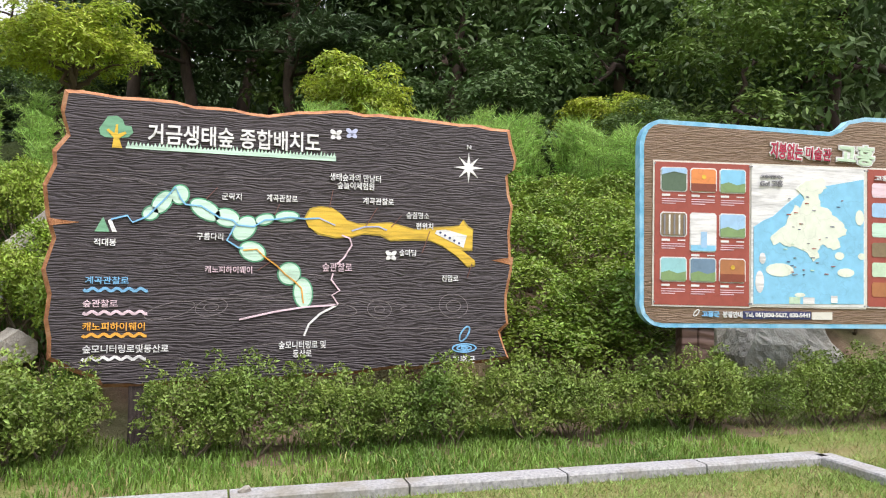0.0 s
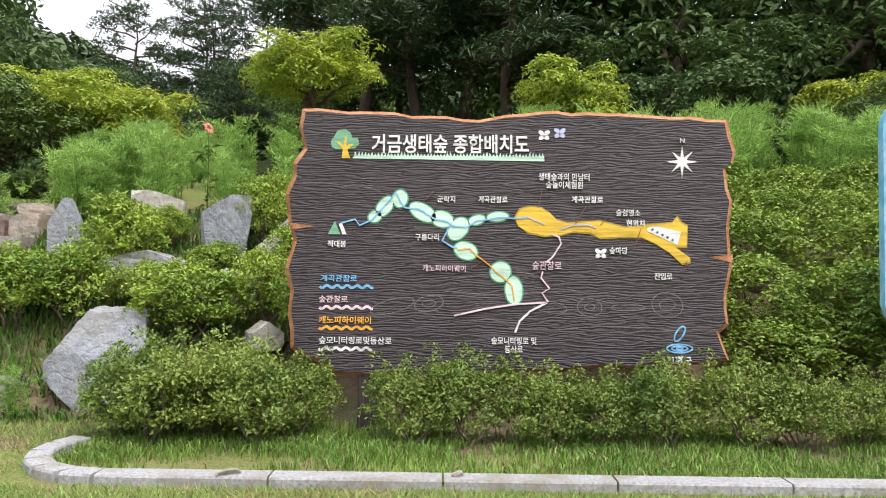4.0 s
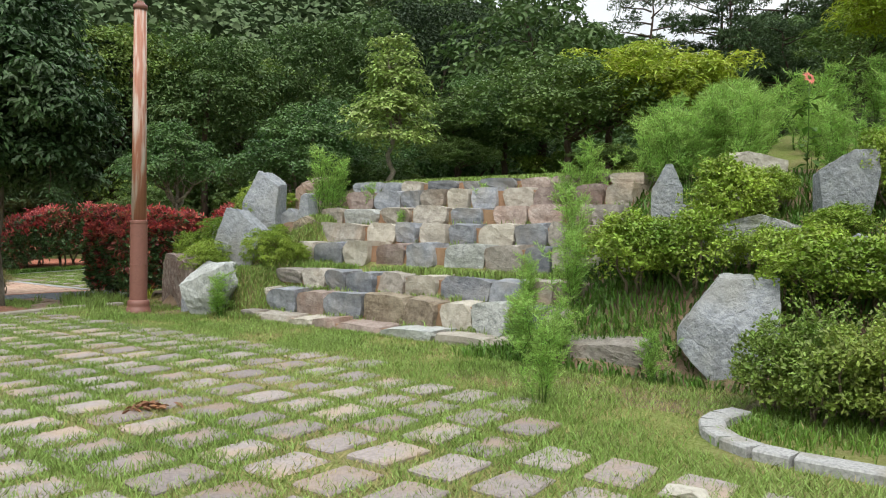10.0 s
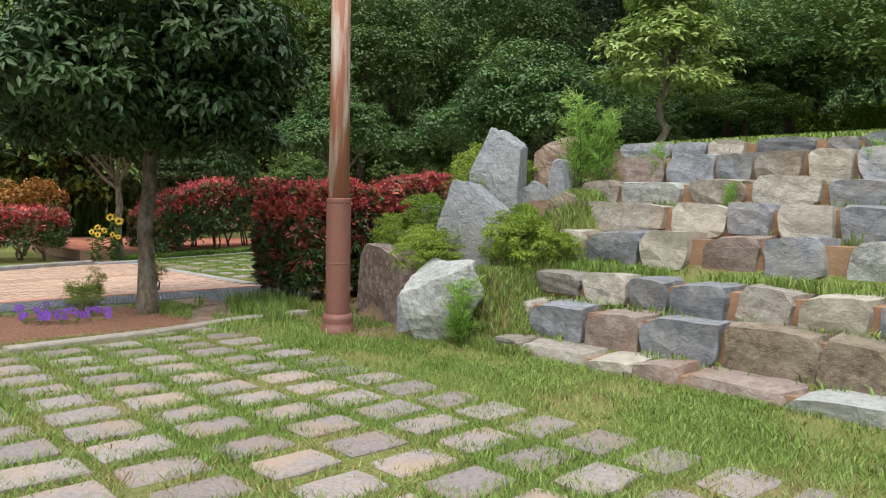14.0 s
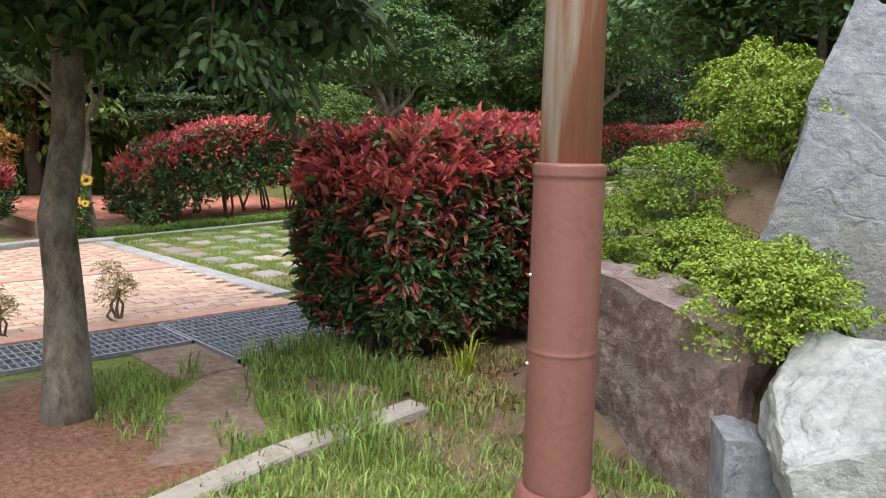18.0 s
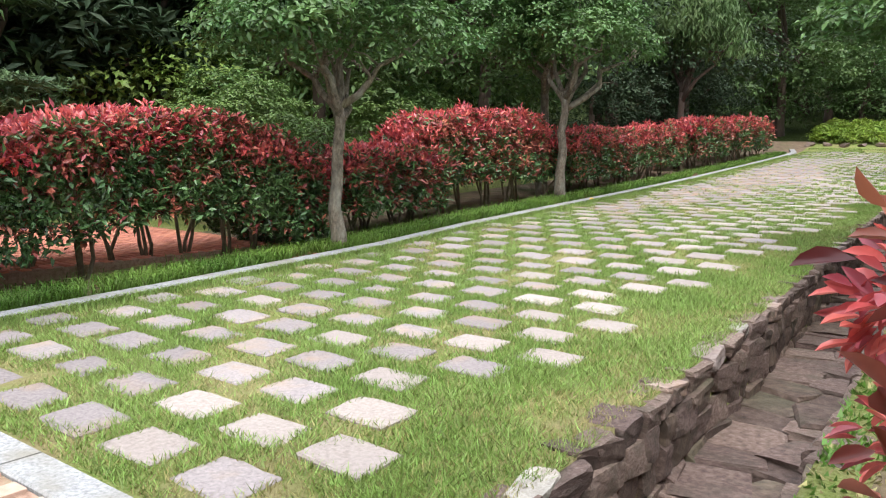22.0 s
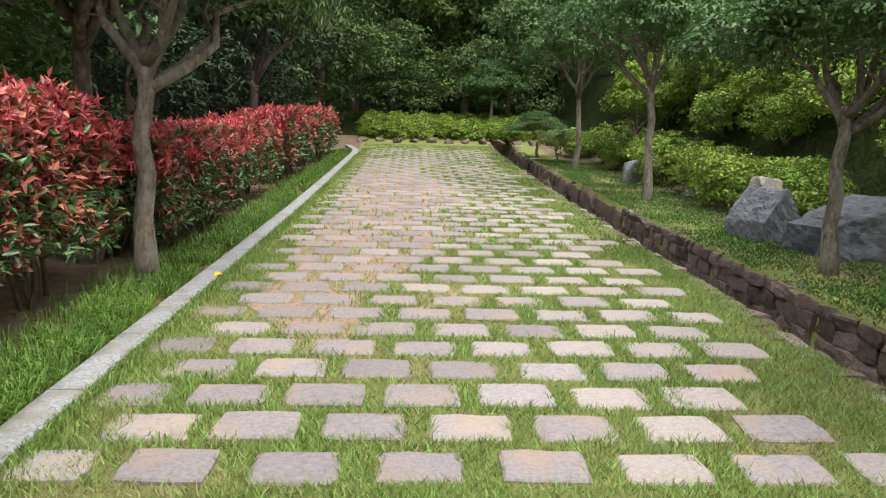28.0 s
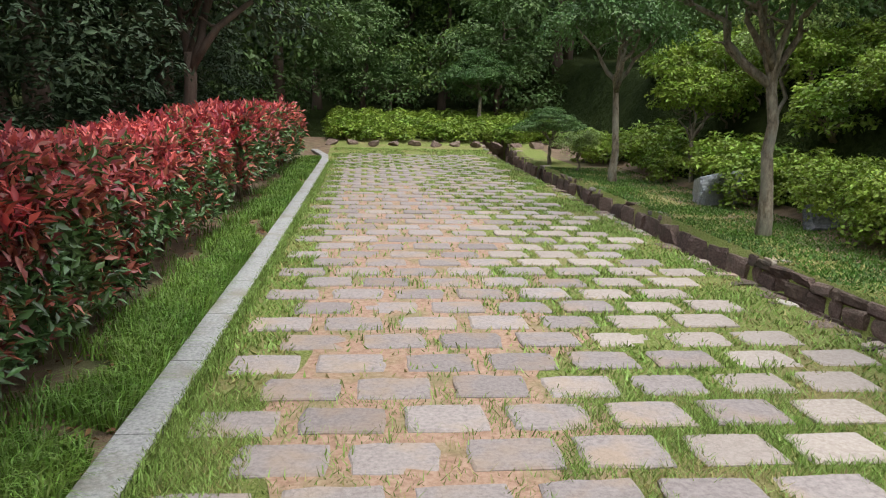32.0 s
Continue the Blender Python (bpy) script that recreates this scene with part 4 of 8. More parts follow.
for n, (mat, x, y, z, w, d, h, turn, label, cuts) in enumerate((
        (M_ROCK, -2.66, 6.00, 0.70, 0.36, 0.30, 0.43, 16, GREY + " at the edge of the rockery", (((-0.75, 0, 0.66), 0.80), ((-0.7, 0, -0.7), 0.85), ((0.8, 0, -0.6), 0.95), ((0.1, -0.85, 0.5), 0.92))),
        (M_ROCK, -3.72, 7.50, 1.80, 0.15, 0.16, 0.36, 20, "upright pale boulder on the slope", (((-0.6, 0, 0.8), 0.85), ((0.7, 0, 0.7), 0.95))),
        (M_BEIGEROCK, -2.98, 8.05, 1.98, 0.27, 0.24, 0.32, 15, BEIGE + " on the planted slope", (((0.25, 0, 0.97), 0.9),)),
        (M_ROCK, -2.10, 7.55, 1.90, 0.25, 0.22, 0.32, 14, GREY + " on the planted slope", (((-0.45, 0, 0.9), 0.80), ((0.95, 0, -0.2), 0.9))),
        (M_BEIGEROCK, -1.32, 7.30, 1.60, 0.38, 0.28, 0.38, 10, BEIGE + " behind the map board", (((-0.68, 0, 0.73), 0.85), ((-0.8, 0, -0.6), 0.9))),
        (M_ROCKM, -2.72, 7.10, 1.42, 0.44, 0.26, 0.24, 6, "low grey mossy boulder between bushes", (((-0.4, 0, 0.9), 0.80), ((0.5, 0, 0.87), 0.82))),
        (M_ROCK, -1.88, 6.95, 1.26, 0.27, 0.22, 0.22, 10, GREY + " between bushes", (((-0.7, 0, 0.7), 0.78), ((0.4, 0, 0.9), 0.85))),
        (M_ROCK, -3.42, 7.25, 1.46, 0.12, 0.14, 0.28, 0, GREY + " between bushes", (((0.5, 0, 0.87), 0.85),)),
        (M_STONE, -3.62, 6.98, 1.26, 0.28, 0.22, 0.20, 6, "low pale flat boulder between bushes", (((-0.5, 0, 0.87), 0.8),)),
        (M_BEIGEROCK, -1.36, 6.12, 0.92, 0.13, 0.12, 0.12, 30, "small beige rock beside the map board", (((-0.6, 0, 0.8), 0.8), ((0.6, 0, 0.8), 0.8))))):
    split("boulder", mat, (x, y, z), (w, d, h), turn, label, 80 + n, cuts)
split("flat_rock", M_STONE, (-3.62, 5.98, 0.42), (0.40, 0.24, 0.17), -6, "low flat beige rock at the lawn's edge", 95, (((-0.2, -0.3, 0.93), 0.85),))
split("boulder", M_BEIGEROCK, (5.22, 6.0, 0.72), (0.52, 0.42, 0.52), -8, BEIGE + " behind the tourist board", 111, (((0.75, -0.1, 0.66), 0.95), ((-0.85, 0, 0.5), 0.92), ((0.1, -0.8, 0.6), 0.95)), rugged=True)
boulder("boulder", M_BEIGEROCK, (2.20, 6.75, 1.22), (0.30, 0.25, 0.22), 0, 0, 0, BEIGE + " in low shrubs", 6)
split("boulder", M_DARKROCK, (-11.55, 20.1, 1.14), (0.84, 0.55, 0.50), 12, "large dark grey boulder under a tree", 101, (((-0.5, 0, 0.86), 0.80), ((0.35, -0.4, 0.84), 0.85), ((-0.6, -0.7, 0.3), 1.0)), rugged=True)
split("boulder", M_DARKROCK, (-12.36, 21.15, 1.28), (0.38, 0.34, 0.42), 20, "pointed dark grey boulder by the shrubs", 102, (((-0.75, 0, 0.66), 0.72), ((0.8, 0, 0.6), 0.62)), rugged=True)
split("boulder", M_BEIGEROCK, (-12.05, 21.9, 1.52), (0.16, 0.15, 0.30), 10, "short pale stone post among boulders", 103, (((0.1, 0, 0.99), 0.95),))
boulder("boulder", M_ROCK, (-11.9, 17.4, 0.98), (0.36, 0.3, 0.2), 0, 0, 0, "small grey boulder by the shrubs", 9)
boulder("boulder", M_DARKROCK, (-11.3, 16.2, 1.05), (0.6, 0.45, 0.45), 0, 0, 0, "dark grey boulder by the shrubs", 1)
boulder("boulder", M_ROCK, (-12.0, 28.0, 1.70), (0.42, 0.4, 0.40), 0, 0, 0, "grey boulder by the shrubs", 2)
boulder("boulder", M_DARKROCK, (-11.6, 25.6, 1.42), (0.36, 0.3, 0.24), 0, 0, 0, "small dark boulder by the shrubs", 6)
for k in range(12):
    boulder("edging_rock", M_CHANNELP, (-18.9 + 0.62 * k, 38.6 + 0.12 * math.sin(k * 2.3), ground_z(-18.9 + 0.62 * k, 38.6) + 0.05), (0.22, 0.18, 0.12), 37 * k, 0, 0, "small beige rock edging the green bank", k)


# ---- stone-lined drain channel ----
def channel():
    root = tagged(new("drain_channel"), "narrow open drain lined with rough stones", "drain", kind="structure")
    r = random.Random(21)
    for side, x in ((-1, CH_L), (1, CH_R)):
        y = CH_Y
        while y < 39.5:
            near = y < 24
            w = r.uniform(0.17, 0.42) if near else r.uniform(0.4, 0.7)
            z = ground_z(x, y + w / 2)
            hs = (0.22, 0.20, 0.17, 0.12) if near else (0.36, 0.28)
            low = -0.66
            for k, h in enumerate(hs):
                ww = w * r.uniform(0.9, 1.05)
                stone(root, "wall_stone", r.choice(STONES), r.choice((M_CHANNEL, M_CHANNELP, M_CHANNELP)),
                      (x + side * 0.09 + r.uniform(-0.02, 0.02), y + w / 2 + (r.uniform(-0.09, 0.09) if near and k < 3 else 0), z + low + h / 2 + (-0.075 if side > 0 else -0.055)), (0.24, ww, h * r.uniform(0.96, 1.15)), r.uniform(-8, 8), r.uniform(-5, 5))
                low += h
            y += w
        y = CH_Y
        while y < 39.5:
            w = r.uniform(0.16, 0.42)
            if r.random() < (0.48 if side < 0 else 0.80):
                y += w
                continue
            z = ground_z(x, y + w / 2)
            stone(root, "cap_stone", r.choice(STONES), r.choice((M_STONE, M_STONEP, M_CHANNELP)), (x + side * (0.05 if side < 0 else 0.10), y + w / 2, z - 0.032 - (0.01 if side > 0 else 0)), ((0.15 if side < 0 else 0.18) + r.uniform(-0.05, 0.05), w, 0.085), r.uniform(-10, 10), r.uniform(-5, 5))
            y += w + r.uniform(0, 0.06)
    y = CH_Y
    while y < 30:
        w = r.uniform(0.25, 0.5)
        z = ground_z(CH_L, y + w / 2) - 0.60
        for k in range(2):
            stone(root, "bed_stone", r.choice(STONES), r.choice((M_CHANNELP, M_CHANNEL, M_CHANNELP)), (CH_L + 0.20 + k * 0.4, y + w / 2 + r.uniform(-0.1, 0.1), z + r.uniform(-0.01, 0.02)), (0.46, w * 1.1, 0.11), r.uniform(-24, 24), r.uniform(-3, 3))
        y += w
    return root


channel()


# ---- steel gratings over the drain ----
def grating(x0, x1, y0, y1, z, label):
    g = thing("drain_grating", label, "grating", "drain gratings", ((x0 + x1) / 2, (y0 + y1) / 2, z))
    w, d = (x1 - x0) / 2, (y1 - y0) / 2
    bm = bmesh.new()
    for a in (-w + 0.008, w - 0.008):
        box(bm, a - 0.008, a + 0.008, -d, d, -0.03, 0.006)
    for b in (-d + 0.008, d - 0.008):
        box(bm, -w, w, b - 0.008, b + 0.008, -0.031, 0.005)
    part("frame", bm, M_STEEL, g)
    n = int(2 * d / 0.045)
    for k in range(1, n):
        y = -d + 2 * d * k / n
        part("bearing_bar", box(bmesh.new(), -w + 0.02, w - 0.02, y - 0.004, y + 0.004, -0.035, 0.004), M_STEEL, g)
    n = int(2 * w / 0.10)
    for k in range(1, n):
        x = -w + 2 * w * k / n
        part("cross_bar", box(bmesh.new(), x - 0.006, x + 0.006, -d + 0.02, d - 0.02, -0.01, 0.008), M_STEEL, g)
    return g


grating(-13.88, -13.30, 3.0, 5.69, 0.326, "narrow galvanised steel grating over the drain")
grating(-13.90, -12.72, 5.70, 7.12, 0.326, "wide galvanised steel grating over the drain")
# Dark slab just above the ground imitates the shaded drain below the bars.
bm = bmesh.new()
box(bm, -13.89, -13.30, 3.0, 5.69, 0.24, 0.305)
box(bm, -13.89, -12.73, 5.70, 7.1, 0.24, 0.306)
tagged(part("drain_pit", bm, M_DARKROCK), "dark slab standing in for shade under the gratings", "drain", kind="structure")
bm = bmesh.new()
box(bm, -14.06, -13.90, 2.5, 7.16, 0.2, 0.345, 0.01)
tagged(part("trim_pink_edging", bm, M_PINK), "pink concrete edging beside the gratings", "edging", kind="structure")
bm = bmesh.new()
box(bm, -13.28, -12.62, 5.28, 5.69, 0.2, 0.318, 0.015)
tagged(part("trim_concrete_pad", bm, M_EARTH), "worn concrete pad beside the grating", "edging", kind="structure")


# ---- clay brick pavement ----
def brick_pavement():
    root = tagged(new("pavement_brick"), "peach clay bricks in running bond with darker bands", "pavement", kind="structure")
    bm = bmesh.new()
    box(bm, -18.8, -14.06, 0.0, 6.86, 0.2, 0.318)
    part("sand_bed", bm, M_SAND, root)
    bm = bmesh.new()
    box(bm, -0.052, 0.052, -0.110, 0.110, -0.03, 0.012, 0.004)
    me = bpy.data.meshes.new("brick")
    bm.to_mesh(me)
    bm.free()
    me.materials.append(M_BRICK)
    r = random.Random(3)
    count, V, F = 0, [], []
    x, col = -14.13, 0
    while x > -25:
        y = 6.74 - (0.115 if col % 2 else 0)
        while y > 0.2:
            if not (-16.50 < x < -16.22) and x > -18.66 - 0.0 * y + max(0, (6.2 - y)) * 0.36:
                if count < 300 and y > 4.6 and x > -16.3:
                    ob = new("brick", me)
                    ob.matrix_world = pose(x, y, 0.326 + r.uniform(-0.002, 0.002), r.uniform(-0.6, 0.6), r.uniform(-0.6, 0.6), r.uniform(-0.7, 0.7))
                    ob.parent = root
                    count += 1
                else:
                    n = len(V)
                    z = 0.338 + r.uniform(-0.002, 0.002)
                    for dx, dy in ((-1, -1), (1, -1), (1, 1), (-1, 1)):
                        V.append((x + dx * 0.052, y + dy * 0.110, z - 0.05))
                    for dx, dy in ((-1, -1), (1, -1), (1, 1), (-1, 1)):
                        V.append((x + dx * 0.050, y + dy * 0.108, z))
                    F += [(n, n + 1, n + 5, n + 4), (n + 1, n + 2, n + 6, n + 5), (n + 2, n + 3, n + 7, n + 6), (n + 3, n, n + 4, n + 7), (n + 4, n + 5, n + 6, n + 7)]
            y -= 0.229
        x -= 0.111
        col += 1
    far = mesh_from("far_bricks", V, F)
    far.materials.append(M_BRICKJ)
    tagged(part("far_bricks", far, None, root), kind="stuff")
    for bx in (-16.36,):
        bm = bmesh.new()
        box(bm, bx - 0.115, bx + 0.115, 0.2, 6.84, 0.25, 0.337, 0.003)
        part("band", bm, M_BAND, root, "brown-pink concrete band")


brick_pavement()


def red_patio():
    root = tagged(new("pavement_red"), "red brick pavement behind the clipped hedge", "pavement", kind="structure")
    bm = bmesh.new()
    box(bm, -26.0, -20.15, 6.5, 14.5, 0.2, 0.50)
    part("sand_bed", bm, M_SAND, root)
    V, F = [], []
    for j in range(77):
        for k in range(28):
            x, y, z = -20.25 - 0.205 * k - (0.1 if j % 2 else 0), 6.6 + 0.102 * j, 0.512
            n = len(V)
            V += [(x + a * 0.099, y + b * 0.047, z - 0.03) for a, b in ((-1, -1), (1, -1), (1, 1), (-1, 1))]
            V += [(x + a * 0.096, y + b * 0.044, z) for a, b in ((-1, -1), (1, -1), (1, 1), (-1, 1))]
            F += [(n, n + 1, n + 5, n + 4), (n + 1, n + 2, n + 6, n + 5), (n + 2, n + 3, n + 7, n + 6), (n + 3, n, n + 4, n + 7), (n + 4, n + 5, n + 6, n + 7)]
    me = mesh_from("red_bricks", V, F)
    me.materials.append(M_REDBRICK)
    tagged(part("red_bricks", me, None, root), kind="stuff")


red_patio()


# ---- street lamp ----
def street_lamp():
    p = thing("street_lamp", "red-brown steel lamp post with faded upper shaft and round white lamps", "street lamp", at=(-10.2, 5.54, ground_z(-10.2, 5.54) - 0.03))

    def ring(name, prof, mat, parent, label=""):
        bm = bmesh.new()
        rings = []
        for rad, z in prof:
            rings.append([bm.verts.new((rad * math.cos(k * math.pi / 14), rad * math.sin(k * math.pi / 14), z)) for k in range(28)])
        for q, w in zip(rings, rings[1:]):
            for k in range(28):
                f = bm.faces.new((q[k], q[(k + 1) % 28], w[(k + 1) % 28], w[k]))
                f.smooth = True
        bm.faces.new(rings[0][::-1])
        bm.faces.new(rings[-1])
        return part(name, bm, mat, parent, label)
    ring("base", [(0.165, -0.1), (0.168, 0.05), (0.155, 0.10), (0.140, 0.125), (0.138, 0.14), (0.142, 0.17), (0.134, 0.215), (0.112, 0.225)], M_POLE, p, "flared base ring")
    ring("sleeve", [(0.112, 0.2), (0.112, 0.24), (0.112, 0.67), (0.112, 0.682), (0.1135, 0.685), (0.1135, 0.69), (0.112, 0.693), (0.112, 0.705), (0.112, 1.225), (0.112, 1.24), (0.115, 1.243), (0.115, 1.25), (0.115, 1.272), (0.115, 1.28), (0.100, 1.284), (0.094, 1.284)], M_POLE, p, "red-brown lower sleeve")
    ring("shaft", [(0.096, 1.24), (0.088, 2.6), (0.080, 4.12)], M_POLEUP, p, "faded upper shaft with peeling paint")
    ring("collar", [(0.092, 4.08), (0.092, 4.14), (0.06, 4.16), (0.045, 4.19)], M_POLE, p)
    ring("spigot", [(0.04, 4.15), (0.04, 4.9)], M_CREAM, p, "cream metal spigot")
    for k, (dx, z) in enumerate(((-0.38, 4.42), (-0.10, 4.52), (0.3, 4.42))):
        if k == 2:
            continue
        bm = bmesh.new()
        bmesh.ops.create_uvsphere(bm, u_segments=24, v_segments=12, radius=0.17, matrix=Matrix.Translation((dx * 0.9, -0.12, z)) @ Matrix.Diagonal((1, 0.45, 1, 1)))
        for f in bm.faces:
            f.smooth = True
        lamp = part("lamp_head", bm, M_CREAM, p, "round cream lamp head")
        bm = bmesh.new()
        tube(bm, [(0, 0, z + 0.1), (dx * 0.5, -0.05, z + 0.1), (dx * 0.9, -0.1, z)], [0.02] * 3)
        part("bracket", bm, M_CREAM, lamp)
    for a, z in ((235, 0.64), (235, 0.93)):
        bm = bmesh.new()
        bmesh.ops.create_uvsphere(bm, u_segments=8, v_segments=5, radius=0.006, matrix=Matrix.Translation((0.114 * math.cos(radians(a)), 0.114 * math.sin(radians(a)), z)))
        part("bolt", bm, M_CREAM, p)
    return p


street_lamp()


# ---- trees ----
def make_tree(name, label, bark, leaf, height, trunk_h, crown, clusters, per, spread, length, width, radius=0.10, limbs=5, seed=1, droop=0.25, flat=0.62, rough=0.35, lean=(0, 0), fine=False):
    """A tapered trunk, forking limbs and a crown of leafy puffs; crown: ellipsoids in metres above the foot."""
    r = random.Random(seed)
    t = thing(name, label, "tree")
    bm = bmesh.new()
    top = Vector((lean[0], lean[1], trunk_h))
    pts = wander((0, 0, -0.15), top, 6, 0.06, r)
    tube(bm, pts, [radius * (1.35 if k == 0 else 1.12 if k == 1 else 1.0 - 0.05 * k) for k in range(7)], 10)
    part("trunk", bm, bark, t)
    for k in range(limbs):
        c = crown[k % len(crown)]
        a = r.uniform(0, 2 * math.pi) if k >= len(crown) else 0
        end = Vector((c[0] + 0.4 * c[3] * math.cos(a), c[1] + 0.4 * c[4] * math.sin(a), c[2] + 0.2 * c[5]))
        start = pts[-1].lerp(pts[-2], r.uniform(0, 1.0))
        bm = bmesh.new()
        lp = wander(start, end, 5, 0.18, r)
        tube(bm, lp, [radius * 0.62 * (1 - 0.16 * j) for j in range(6)], 7)
        for j in (2, 3, 4):
            e2 = lp[j] + Vector((r.uniform(-1, 1), r.uniform(-1, 1), r.uniform(0.1, 0.9))) * (0.35 * c[3])
            tube(bm, wander(lp[j], e2, 3, 0.08, r), [radius * 0.28, radius * 0.2, radius * 0.14, radius * 0.07], 5)
        part("limb", bm, bark, t)
    part("crown", puff_leaves("crown", crown, clusters, per, spread, length, width, flat, droop, rough, fine=fine), leaf, t)
    return t


def make_pine(name, label, height, seed, leaf=None):
    """A red-barked pine with flat whorls of needle tufts."""
    r = random.Random(seed)
    t = thing(name, label, "tree")
    bm = bmesh.new()
    pts = wander((0, 0, -0.2), (r.uniform(-0.5, 0.5), r.uniform(-0.5, 0.5), height), 8, 0.35, r)
    tube(bm, pts, [0.20 * (1 - 0.105 * k) for k in range(9)], 9)
    blobs = []
    for k in range(26):
        s = 0.26 + 0.74 * k / 25
        p = Vector(pts[0]).lerp(Vector(pts[-1]), s)
        a = r.uniform(0, 6.28)
        reach = (1.1 - s * 0.75) * height * 0.30 + 0.3
        e = p + Vector((math.cos(a) * reach, math.sin(a) * reach, r.uniform(0.1, 0.5)))
        tube(bm, wander(p, e, 3, 0.12, r), [0.06, 0.05, 0.035, 0.02], 5)
        blobs.append((e.x * 0.85 + p.x * 0.15, e.y * 0.85 + p.y * 0.15, e.z + 0.1, reach * 0.58, reach * 0.58, 0.30))
    blobs.append((pts[-1].x, pts[-1].y, height, 0.6, 0.6, 0.6))
    part("trunk", bm, M_DARKBARK, t)
    part("crown", puff_leaves("crown", blobs, 300, 34, 0.42, 0.32, 0.075, flat=0.32, droop=-0.3, rough=0.5, low=-0.2, core=0.08), leaf or M_PINE, t)
    return t


def plant(t, x, y, turn, size, squash=1.0, first=False, dz=0.0):
    m = pose(x, y, ground_z(x, y) + dz, 0, 0, turn) @ Matrix.Diagonal((size, size, size * squash, 1))
    if first:
        t.matrix_basis = m
        return t
    return copy_thing(t, m @ Matrix.Diagonal((*t.scale, 1)).inverted())


def grove(proto, spots):
    for k, s in enumerate(spots):
        plant(proto, *s[:5], first=(k == 0), dz=s[6] if len(s) > 6 else 0.0)


def blobs_for(seed, n, cx, cz, r, h, skirt=0.0):
    """Ellipsoids of an uneven crown; skirt: height of a lower ring of foliage near the ground."""
    q = random.Random(seed)
    out = [(0, 0, cz, cx * 0.75, cx * 0.75, h * 0.75)]
    if skirt:
        out += [(cx * 0.55 * math.cos(1.05 * k), cx * 0.55 * math.sin(1.05 * k), skirt + q.uniform(-0.2, 0.3), r * 0.85, r * 0.85, r * 0.7) for k in range(6)]
    for k in range(n):
        a = 6.28 * k / n + q.uniform(-0.4, 0.4)
        d = cx * q.uniform(0.45, 0.75)
        out.append((d * math.cos(a), d * math.sin(a), cz + q.uniform(-0.55, 0.55) * h, r * q.uniform(0.7, 1.2), r * q.uniform(0.7, 1.2), r * q.uniform(0.55, 0.9)))
    return out


# bushy woodland trees whose crowns reach low, behind the terrace and beyond the path
wood_dark = make_tree("woodland_tree", "dense dark green evergreen tree at the wood's edge", M_DARKBARK, M_DARKLEAF, 6, 2.0, blobs_for(1, 9, 2.0, 3.2, 1.15, 2.2, 1.0), 130, 36, 0.45, 0.19, 0.095, 0.13, 6, 1)
wood_mid = make_tree("woodland_tree", "dense mid green broadleaf tree at the wood's edge", M_DARKBARK, M_MIDLEAF, 6, 2.0, blobs_for(2, 9, 2.0, 3.0, 1.1, 2.1, 1.0), 160, 36, 0.42, 0.17, 0.085, 0.13, 6, 2)
tree_round = make_tree("round_tree", "round dark green bushy tree behind the terrace", M_DARKBARK, M_ROUNDLEAF, 4, 1.0, blobs_for(3, 8, 1.6, 1.9, 0.95, 1.5), 260, 44, 0.24, 0.10, 0.048, 0.09, 5, 3)
tree_pale = make_tree("young_tree", "young pale green tree with upright shoots", M_BARK, M_PALELEAF, 3, 1.0,
                      [(0, 0, 1.2, 0.75, 0.75, 0.75), (0.1, 0, 1.9, 0.5, 0.5, 0.6), (-0.25, 0.1, 2.3, 0.2, 0.2, 0.55), (0.25, 0, 2.45, 0.18, 0.18, 0.6), (0, -0.2, 2.6, 0.15, 0.15, 0.5)], 150, 40, 0.17, 0.10, 0.045, 0.05, 5, 4)
tree_yellow = make_tree("yellow_green_tree", "yellow-green broadleaf tree on the slope", M_DARKBARK, M_LIGHTLEAF, 4, 1.4, blobs_for(5, 12, 1.5, 2.3, 0.60, 0.95, 1.75), 260, 42, 0.23, 0.13, 0.042, 0.10, 7, 5)
shrub_yellow = make_tree("yellow_green_shrub", "large pale yellow-green shrub on the slope", M_DARKBARK, M_LIGHTLEAF, 2, 0.5, blobs_for(6, 9, 0.95, 1.15, 0.45, 0.75), 190, 40, 0.16, 0.09, 0.036, 0.05, 5, 6)
tall_dark = make_tree("tall_tree", "tall dark green broadleaf tree with a lumpy crown", M_DARKBARK, M_DARKLEAF, 12, 4.5, blobs_for(31, 15, 3.6, 7.6, 1.7, 4.2, 3.0), 430, 38, 0.55, 0.22, 0.11, 0.22, 9, 31)
tall_mid = make_tree("tall_tree", "tall mid green broadleaf tree with layered foliage", M_DARKBARK, M_WOODLEAF, 9, 3.2, blobs_for(32, 14, 3.2, 5.6, 1.5, 3.0, 2.0), 440, 42, 0.48, 0.165, 0.08, 0.18, 9, 32)
pine_a = make_pine("pine_tree", "dark green pine with layered branches", 9, 7)
pine_b = make_pine("pine_tree", "tall dark pine with a bare lower trunk", 12, 8)

